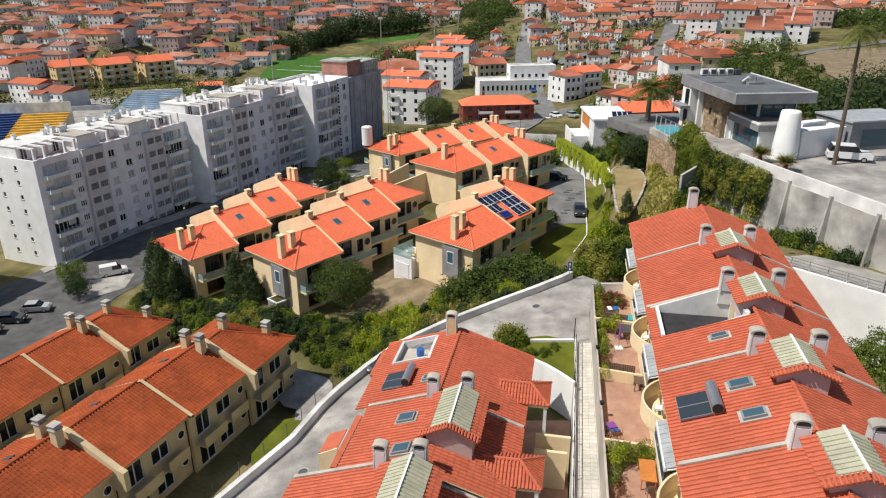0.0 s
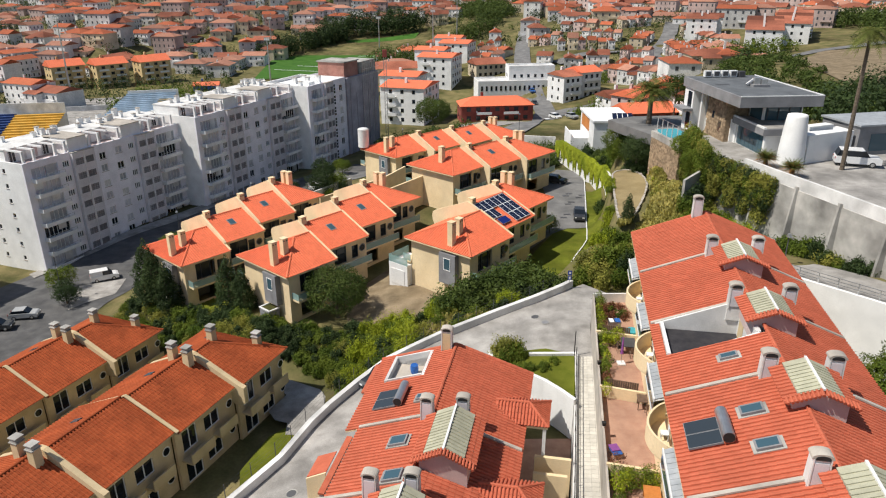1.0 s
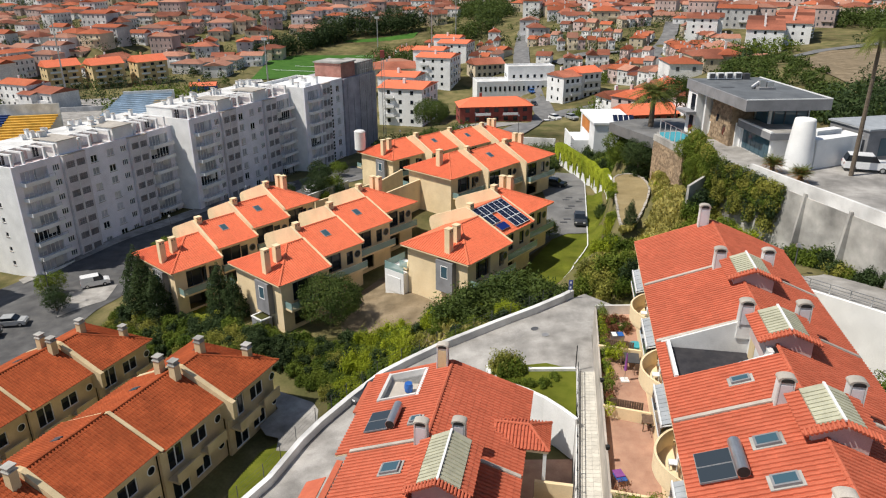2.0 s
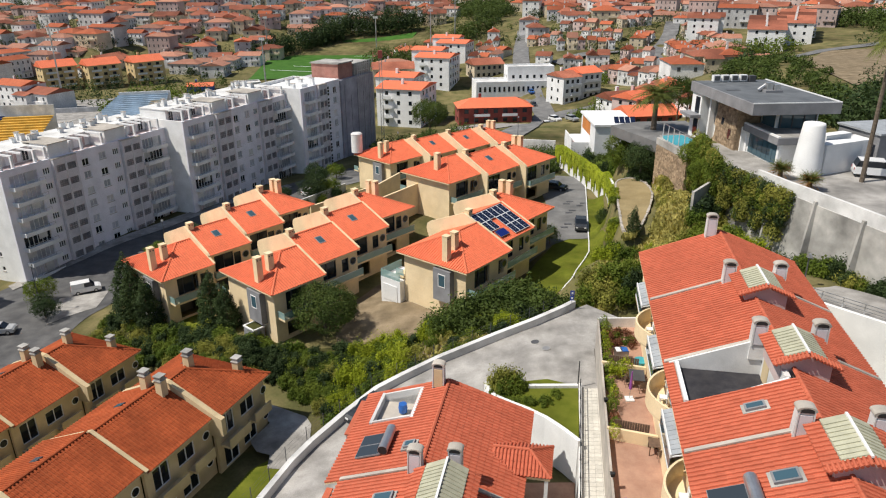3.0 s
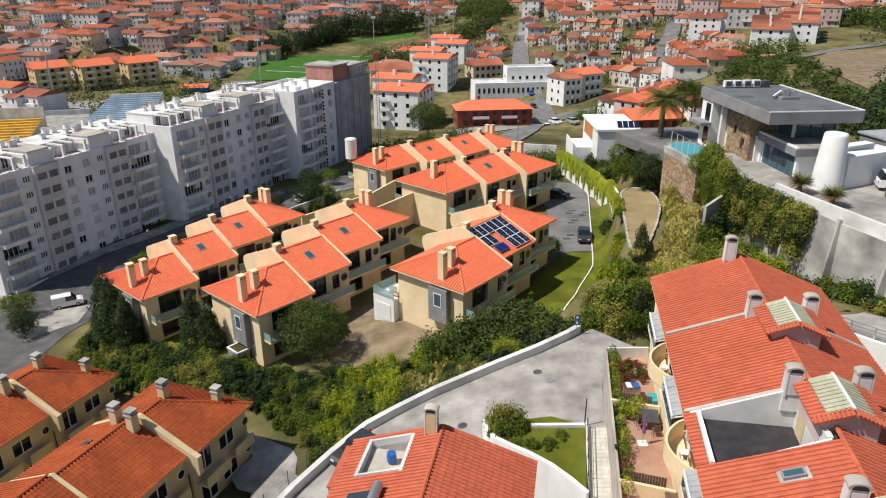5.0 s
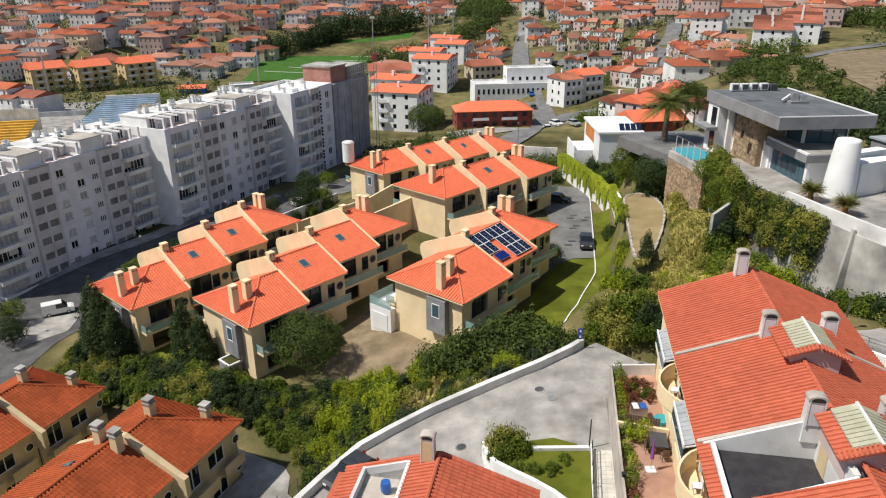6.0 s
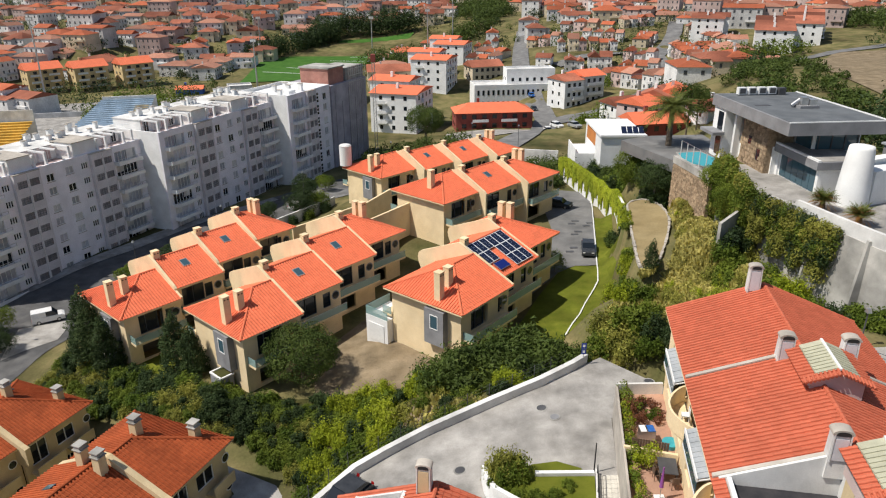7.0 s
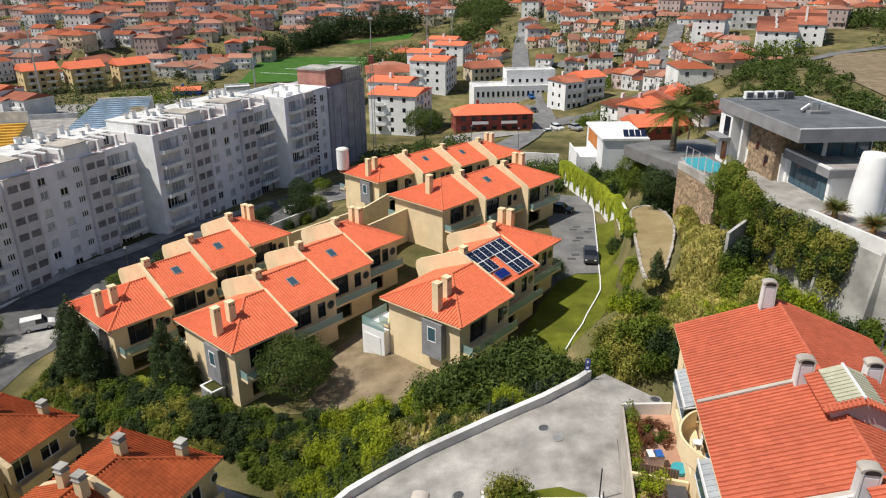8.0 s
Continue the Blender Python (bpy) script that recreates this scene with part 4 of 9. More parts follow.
        for y0, y1 in ((0.05, W / 2), (W - 0.05, W / 2)):
            pts = [(-0.16, y0, 0.24), (0.16, y0, 0.24), (0.16, y1, rise + 0.26), (-0.16, y1, rise + 0.26)]
            part("party_strip", Geo().slab(pts if y0 < W / 2 else pts[::-1], (0, 0, 0.08)), SAND, h)
    for x, y in ((b + 0.9, W / 2 + 0.4), (length - 1.7, W / 2 - 2.9)) if far_hip else ((length - 0.75, W / 2 + 1.1), (length - 1.0, W / 2 - 0.9)) if k % 2 else ():
        zr = rise * (1 - abs(y - W / 2) / (W / 2)) * (1 if x < b else min(1, (length - x) / hip))
        c = part("chimney", Geo().box(x - 0.36, x + 0.36, y - 0.36, y + 0.36, zr - 0.4, zr + 1.55, 0.02), SAND, h)
        part("chimney_cap", Geo().box(x - 0.42, x + 0.42, y - 0.42, y + 0.42, zr + 1.56, zr + 1.64), CONCRETE, c)
        part("chimney_hood", Geo().box(x - 0.34, x + 0.34, y - 0.34, y + 0.34, zr + 1.66, zr + 1.95, 0.06), CONCRETE, c)
        part("hood_lid", Geo().box(x - 0.4, x + 0.4, y - 0.4, y + 0.4, zr + 1.953, zr + 2.03), CONCRETE, c)
    tilt = math.atan2(rise, W / 2)
    ms = Matrix.Translation((length * 0.55, W / 2 + 1.5, rise * (1 - 1.5 / (W / 2)) + 0.2)) @ Matrix.Rotation(-tilt, 4, "X")
    sk = part("skylight", Geo().box(-0.3, 0.3, -0.5, 0.5, -0.05, 0.07).moved(ms), DKGREY, h)
    part("skylight_pane", Geo().box(-0.24, 0.24, -0.44, 0.44, 0.072, 0.08).moved(ms), GLASS_BLUE, sk)
    return h


def frame_at(x, y, z, turn):
    t = radians(turn)
    return Matrix(((math.sin(t), -math.cos(t), 0, x), (math.cos(t), math.sin(t), 0, y), (0, 0, 1, z), (0, 0, 0, 1)))


for fx, fy, fz, turn in ((-15.8, 65.4, -5.7, 22.0), (-33.3, 76.4, -9.5, 22.6)):
    t = radians(turn)
    d, n = Vector((math.sin(t), math.cos(t))), Vector((-math.cos(t), math.sin(t)))
    p = Vector((fx, fy))
    for k in range(5):
        p = p - d * 7.8 + n * (0.45 if k else 0.0)
        terrace_house(frame_at(p.x, p.y, fz, turn), 7.8, k == 0, k)

# ---- near row houses: red tiled roofs with slatted roof lanterns ----
def hooded_chimney(x, y, zr, tall, h, w=0.86, d=0.56, panel=None):
    """White tapered chimney with an arched hood, a slot and a sunk panel."""
    panel = panel or BAYGREY
    c = part("chimney", Geo().box(x - d / 2, x + d / 2, y - w / 2, y + w / 2, zr - 0.9, zr + tall, 0.04), WHITE_OLD, h, "white rendered chimney with an arched hood")
    n, z0, f = 10, zr + tall, x - d / 2

    def arch(r, rise, low):
        return [(-r, low)] + [(-r * math.cos(math.pi * i / n), z0 + 0.02 + rise * math.sin(math.pi * i / n)) for i in range(n + 1)] + [(r, low)]

    part("chimney_hood", Geo().slab([(f - 0.02, y + a, b) for a, b in arch(w / 2 + 0.015, 0.20, z0 - 0.03)][::-1], (d + 0.04, 0, 0)), CEMENT, c)
    part("chimney_slot", Geo().slab([(f - 0.035, y + a, b) for a, b in arch(w * 0.34, 0.12, z0 - 0.08)][::-1], (0.1, 0, 0)), RUBBER, c)
    part("chimney_panel", Geo().slab([(f - 0.012, y - w * 0.33, z0 - 0.24), (f - 0.012, y + w * 0.33, z0 - 0.24), (f - 0.048, y + w * 0.35, zr + 0.1), (f - 0.048, y - w * 0.35, zr + 0.1)], (0.06, 0, 0)), panel, c)
    for sgn in (-1, 1):
        part("chimney_rib", Geo().slab([(f - 0.02, y + sgn * w * 0.40 - 0.03, z0 - 0.05), (f - 0.02, y + sgn * w * 0.40 + 0.03, z0 - 0.05), (f - 0.07, y + sgn * w * 0.42 + 0.03, zr), (f - 0.07, y + sgn * w * 0.42 - 0.03, zr)], (0.06, 0, 0)), WHITE_OLD, c)
    return c


def lantern(h, x0, x1, yc, half, z_eave, z_top, z_foot, tiles):
    """Gabled roof lantern along the ridge: slatted cream roof with a tiled border, rendered gable towards the near end."""
    o = part("roof_lantern", Geo().box(x0 + 0.25, x1, yc - half + 0.25, yc + half - 0.25, z_foot, z_eave), PINKISH, h, "roof lantern with cream slatted roof and tiled border")
    gable = Geo().slab([(x0 + 0.25, yc - half + 0.25, z_eave), (x0 + 0.25, yc + half - 0.25, z_eave), (x0 + 0.25, yc, z_top - 0.12)][::-1], (0.2, 0, 0))
    part("gable", gable, PINKISH, o)
    rise = z_top - z_eave
    s = math.hypot(half, rise)
    for sign in (-1, 1):
        # tiled border strip and slatted panel on each side
        org = (x0, yc + sign * half, z_eave + 0.02) if sign < 0 else (x1, yc + sign * half, z_eave + 0.02)
        u = (1, 0, 0) if sign < 0 else (-1, 0, 0)
        v = (0, -sign * half, rise)
        L = x1 - x0
        part("border_tiles", tile_slope(Vector(org) - Vector(v).normalized() * 0.22, u, v, lambda q: 0.0, lambda q: L, 0.72, course=0.36), tiles, o)
        front = (lambda q: 0.0, lambda q: 0.45) if sign < 0 else (lambda q: L - 0.45, lambda q: L)
        part("border_tiles", tile_slope(Vector(org) + Vector(v).normalized() * 0.5, u, v, front[0], front[1], s - 0.5, course=0.25), tiles, o)
        verge, count = Geo(), int((s + 0.2) / 0.2)
        for i in range(count):
            q = -0.2 + 0.2 * (i + 0.5)
            yy2, zz2 = yc + sign * (half - half * q / s), z_eave + rise * q / s
            verge.tube((x0 - 0.1, yy2, zz2 + 0.09), (x0 + 0.4, yy2, zz2 + 0.15), 0.08, 0.07, 8)
        part("verge", verge, tiles, o)
        a = 0.5 / s
        pts = [(x0 + 0.45, yc + sign * half * (1 - a), z_eave + rise * a + 0.06), (x1, yc + sign * half * (1 - a), z_eave + rise * a + 0.06), (x1, yc, z_top + 0.06), (x0 + 0.45, yc, z_top + 0.06)]
        part("slat_roof", Geo().slab(pts if sign < 0 else pts[::-1], (0, 0, 0.05)), SLAT, o)
        n = int((x1 - x0 - 0.45) / 0.3)
        for i in range(n):
            xs = x0 + 0.5 + i * 0.3
            p = [(xs, pts[0][1], pts[0][2] + 0.055), (xs + 0.17, pts[0][1], pts[0][2] + 0.055), (xs + 0.17, yc, z_top + 0.115), (xs, yc, z_top + 0.115)]
            part("slat", Geo().slab(p if sign < 0 else p[::-1], (0, 0, 0.05)), SLAT, o)
    part("ridge_strip", Geo().box(x0 + 0.3, x1, yc - 0.06, yc + 0.06, z_top + 0.1, z_top + 0.2), PAINT_WHITE, o, "white ridge strip")
    return o


def row_house(m, length, W, rise, tall, kind, k, last, trim):
    """x along the row away from the camera, y from the right eave to the left one, z = 0 at the eaves."""
    h = base("row_house", m, "white rendered row house with red tiled roof and slatted lantern", "house", "row houses by the " + kind)
    over, mid = 0.5, W / 2
    slope = math.hypot(rise, mid)
    tilt = math.atan2(rise, mid)
    cut = kind == "gardens" and k == 2
    porch = kind == "path"
    x1 = length - 0.25 if last else length
    We = W - trim
    lift = rise * trim / mid
    holes_l = [(length - 3.2, length - 1.6, -2.4, -0.4), (1.2, 3.0, -2.4, -0.4), (1.0, 3.4, -5.3, -3.1), (length - 3.0, length - 1.2, -5.3, -3.1)]
    sides = [("right_wall", (0, over), (x1, over), -tall - 3.5, 0, [(1.2, 2.8, -2.4, -0.6), (4.6, 6.4, -2.4, -0.6), (1.2, 2.8, -5.2, -3.2)] if not porch else [(1.2, 2.8, -2.4, -0.6), (4.6, 6.4, -2.4, -0.6)]),
             ("left_wall", (x1, We - over), (0, We - over), -tall - 3.5, -1.2 if cut else lift, [] if cut else [(length - b, length - a, c, d) for a, b, c, d in (holes_l if not porch else holes_l[:2])])]
    if last:
        sides.append(("gable_wall", (x1, over + 0.301), (x1, W - over - 0.301), -tall - 3.5, 0, []))
        part("gable", Geo().slab([(x1, over, 0.003), (x1, W - over, 0.003), (x1, mid, rise * 0.9)], (-0.3, 0, 0)), WHITE if porch else CREAM, h)
    if k == (3 if porch else 4):
        sides.append(("near_gable_wall", (0.3, We - over - 0.301), (0.3, over + 0.301), -tall - 3.5, 0, []))
        part("gable", Geo().slab([(0, over, 0.003), (0, W - over, 0.003), (0, mid, rise * 0.9)], (0.3, 0, 0)), WHITE if porch else CREAM, h)
    walls(h, WHITE if porch else CREAM, sides)
    for a, b, c, d in ((1.2, 2.8, -2.4, -0.6), (4.6, 6.4, -2.4, -0.6)):
        part("window", Geo().box(a, b, over + 0.16, over + 0.2, c, d), GLASS_DARK, h)
    for a, b, c, d in ([] if cut else holes_l if not porch else holes_l[:2]):
        part("window", Geo().box(a, b, We - over - 0.2, We - over - 0.16, c, d), GLASS_DARK, h)
    part("upper_floor_slab", Geo().box(0.1, x1 - 0.31, over + 0.31, W - over - 0.31, -2.95, -2.75), WHITE, h)
    tiles = TILE_RED
    under = Geo()
    # right slope, whole
    part("roof_right", tile_slope((0, 0, 0.1), (1, 0, 0), (0, mid, rise), lambda s: 0.0, lambda s: length, slope), tiles, h)["kind"] = "stuff"
    under.slab([(0, 0, 0.0), (length, 0, 0.0), (length, mid, rise), (0, mid, rise)], (0, 0, 0.08))
    # left slope, with a cut-out terrace on one unit
    if cut:
        c0 = length - 4.3
        part("roof_left", tile_slope((length, W, 0.1), (-1, 0, 0), (0, -mid, rise), lambda s: 4.3, lambda s: length, slope), tiles, h)["kind"] = "stuff"
        under.slab([(c0, W, 0), (0, W, 0), (0, mid, rise), (c0, mid, rise)], (0, 0, 0.08))
        part("roof_edge_tiles", tile_slope((length, W, 0.1), (-1, 0, 0), (0, -mid, rise), lambda s: 0.0, lambda s: 4.3, 0.62), tiles, h)
        part("terrace_floor", Geo().box(c0 + 0.12, length - 0.27, mid + 0.6, W - 0.62, -0.1, 0.08), DARKFLOOR, h, "dark tiled roof terrace floor")
        part("terrace_kerb", Geo().box(c0, length - 0.27, W - 0.82, W - 0.62, -1.4, 0.52), WHITE, h)
        part("terrace_side_wall", Geo().slab([(length - 0.26, W - 0.3, -1.4), (length - 0.26, mid + 0.4, -1.4), (length - 0.26, mid + 0.4, rise + 0.15), (length - 0.26, W - 0.3, 0.36)], (0.26, 0, 0)), WHITE_OLD, h)
        part("terrace_side_wall", Geo().slab([(c0 + 0.005, W - 0.6, -1.4), (c0 + 0.005, mid + 0.4, -1.4), (c0 + 0.005, mid + 0.4, rise), (c0 + 0.005, W - 0.6, 0.05)], (0.12, 0, 0)), WHITE, h)
        part("terrace_back_wall", Geo().box(c0 + 0.13, length - 0.27, mid + 0.3, mid + 0.6, -1.4, rise + 0.02), WHITE_OLD, h)
        part("terrace_door", Geo().box(c0 + 2.6, c0 + 3.6, mid + 0.605, mid + 0.64, -0.54, 1.45), SAND, h)
    elif porch and k == 0:
        # small sunk terrace in the left slope
        a, b, s0, s1 = length - 3.6, length - 0.55, 1.45, 4.1
        for lo, hi, w0, w1 in ((0.0, s0, 0.0, length), (s0, s1, 0.0, length - b), (s0, s1, length - a, length), (s1, slope, 0.0, length)):
            org = (length, W - mid * lo / slope, 0.1 + rise * lo / slope)
            part("roof_left", tile_slope(org, (-1, 0, 0), (0, -mid, rise), lambda s, w0=w0: w0, lambda s, w1=w1: w1, hi - lo), tiles, h)["kind"] = "stuff"
        q0, q1 = s0 / slope, s1 / slope
        part("terrace_floor", Geo().box(a, b, W - mid * q1, W - mid * q0, rise * q0 - 0.35, rise * q0 - 0.2), CEMENT, h, "sunk pale roof terrace")
        tw = Geo()
        for xa, xb in ((a - 0.14, a), (b, b + 0.14)):
            tw.slab([(xa, W - mid * q0 + 0.15, rise * q0 - 0.4), (xa, W - mid * q1, rise * q0 - 0.4), (xa, W - mid * q1, rise * q1 + 0.3), (xa, W - mid * q0 + 0.15, rise * q0 + 0.28)], (xb - xa, 0, 0))
        tw.box(a - 0.2, b + 0.2, W - mid * q1 - 0.2, W - mid * q1 - 0.003, rise * q0 - 0.4, rise * q1 + 0.26).box(a - 0.2, b + 0.2, W - mid * q0 + 0.003, W - mid * q0 + 0.2, rise * q0 - 0.4, rise * q0 + 0.3)
        part("terrace_wall", tw, WHITE_OLD, h)
        under.slab([(length, W, 0), (b + 0.2, W, 0), (b + 0.2, mid, rise), (length, mid, rise)], (0, 0, 0.08)).slab([(a - 0.2, W, 0), (0, W, 0), (0, mid, rise), (a - 0.2, mid, rise)], (0, 0, 0.08))
        under.slab([(b + 0.2, W, 0), (a - 0.2, W, 0), (a - 0.2, W - mid * q0 + 0.2, rise * q0 - 0.1), (b + 0.2, W - mid * q0 + 0.2, rise * q0 - 0.1)], (0, 0, 0.08))
    else:
        low = 10 if kind == "gardens" and k in (0, 1, 3) else 0
        e = low * 0.42 / slope
        if low:
            fit = length / round(length / 0.30)
            tile_pieces((length, W, 0.1), (-1, 0, 0), (0, -mid, rise), round(length / 0.30), low, h, TILE_PIECE, k, column=fit)
        part("roof_left", tile_slope((length, We - mid * e, 0.1 + lift + rise * e), (-1, 0, 0), (0, -mid, rise), lambda s: 0.0, lambda s: length, slope * (1 - trim / mid) - low * 0.42, column=length / round(length / 0.30)), tiles, h)["kind"] = "stuff"
        under.slab([(length, We, lift), (0, We, lift), (0, mid, rise), (length, mid, rise)], (0, 0, 0.08))
    part("roof_boarding", under, CREAM, h)
    rt = ridge_tiles((0, mid, rise + 0.14), (length, mid, rise + 0.14))
    if last:
        rt.add(ridge_tiles((length, 0, 0.16), (length, mid, rise + 0.14))).add(ridge_tiles((length, W, 0.16), (length, mid, rise + 0.14)))
    part("ridge_tiles", rt, tiles, h)
    if not last:
        # white flashing strip on the party line
        for y0, y1 in ((0.05, mid), (W - 0.05 - trim, mid)):
            ze = 0.22 + (lift if y0 > mid else 0.0)
            pts = [(length - 0.12, y0, ze), (length + 0.12, y0, ze), (length + 0.12, y1, rise + 0.2), (length - 0.12, y1, rise + 0.2)]
            part("party_strip", Geo().slab(pts if y0 < mid else pts[::-1], (0, 0, 0.1)), CEMENT, h)
        if porch:
            hooded_chimney(length - 0.1, mid + 0.25, rise * 0.96, 1.5, h)
            hooded_chimney(length + 0.25, mid - 1.95, rise * 0.66, 2.2, h)
            lantern(h, length - 5.1, length - 0.5, mid - 1.65, 1.62, rise + 0.55, rise + 1.35, rise - 1.1, tiles)
        else:
            hooded_chimney(length - 0.1, mid + 1.0, rise * 0.83, 1.45, h)
            hooded_chimney(length - 0.1, mid - 2.2, rise * 0.63, 2.05, h)
            lantern(h, length - 3.75, length - 0.35, mid - 0.6, 1.5, rise + 0.38, rise + 1.0, rise - 1.0, tiles)
    else:
        hooded_chimney(length - 0.35, mid + (0.75 if not porch else 0.65), rise * 0.9, 1.7, h, panel=SAND if porch else None)
    return h


ROW_GARDENS = dict(x=28.98, y=58.15, z=8.7, turn=10.3, ends=(0, 8.8, 17.25, 25.7, 34.0, 42.4), W=12.0, rise=2.4, tall=8.7, trim=(0, 0, 0, 0, 0), shift=(0, 0, 0, 0, 0))
ROW_PATH = dict(x=7.0, y=46.45, z=2.89, turn=11.2, ends=(0, 9.0, 16.3, 24.6, 32.9), W=11.5, rise=1.98, tall=5.5, trim=(0.3, 0.9, 0, 0), shift=(0, 0, 1.5, 1.5))


def build_row(r, kind):
    t = radians(r["turn"])
    d = Vector((math.sin(t), math.cos(t)))
    p = Vector((r["x"], r["y"]))
    for k in range(len(r["trim"])):
        q = p - d * r["ends"][k + 1] + Vector((-d.y, d.x)) * r["shift"][k]
        row_house(frame_at(q.x, q.y, r["z"], r["turn"]), r["ends"][k + 1] - r["ends"][k], r["W"], r["rise"], r["tall"], kind, k, k == 0, r["trim"][k])


build_row(ROW_GARDENS, "gardens")
build_row(ROW_PATH, "path")

# ---- white apartment blocks ----
BLOCK_X, BLOCK_Y, STREET_TURN = -68.6, 113.6, 24.0


def block_pose(along, forward, top):
    """A pose on the line of the apartment fronts: metres along the street, metres forward of the first front, height of the roof edge."""
    t = radians(STREET_TURN)
    return frame_at(BLOCK_X + along * math.sin(t) + forward * math.cos(t), BLOCK_Y + along * math.cos(t) - forward * math.sin(t), top, STREET_TURN)


def roof_storey(h, length, depth, recess, flush, seed):
    """Set-back top storey with roof terraces in front: pergolas over the recesses, stair towers flush with the front."""
    rnd = random.Random(seed)
    body = part("roof_storey", Geo().box(0.5, length - 0.5, 4.6, depth - 2.6, -0.6, 1.75), WHITE, h)
    part("roof_slab", Geo().box(0.4, length - 0.4, 4.4, depth - 2.5, 1.753, 1.92), WHITE_OLD, body)
    for a, b in flush:
        tower = part("stair_tower", Geo().box(a, b, 0.36, 4.55, -0.6, 2.2), WHITE, h)
        part("tower_roof", Geo().box(a - 0.1, b + 0.1, 0.25, 6.5, 2.203, 2.34), CEMENT, tower)
    for a, b in recess:
        n = max(2, round((b - a) / 2.2))
        for i in range(n + 1):
            x = a + (b - a - 0.4) * i / n
            if i in (0, n) or i % 2:
                part("pergola_post", Geo().box(x, x + 0.4, 0.42, 0.82, -0.6, 2.0), WHITE, h)
            part("pergola_beam", Geo().box(x + 0.05, x + 0.35, 0.82, 4.58, 1.7, 1.98), WHITE, h)
        for i in range(n):
            x = a + (b - a) * (i + 0.25) / n
            door = part("terrace_door", Geo().box(x, x + 1.2, 4.54, 4.595, -0.5, 1.5), (GLASS_DARK, WHITE_OLD, PINKISH)[i % 3], h)
            part("door_frame", frame_geo(x, x + 1.2, 4.47, -0.5, 1.5, 1, 0.07, 0.06), PAINT_WHITE, door)
        part("terrace_floor", Geo().box(a, b, 0.36, 4.58, -0.75, -0.62), PINKISH, h)
    for i in range(int(length / 1.7)):
        x, y, tall = rnd.uniform(1.0, length - 1.6), rnd.uniform(5.2, depth - 3.6), rnd.uniform(0.5, 1.5)
        v = part("roof_vent", Geo().box(x, x + rnd.uniform(0.5, 1.1), y, y + 0.6, 1.92, 1.92 + tall), WHITE, h)
        part("vent_cap", Geo().box(x - 0.08, x + 0.7, y - 0.08, y + 0.68, 1.925 + tall, 2.02 + tall), CEMENT, v)


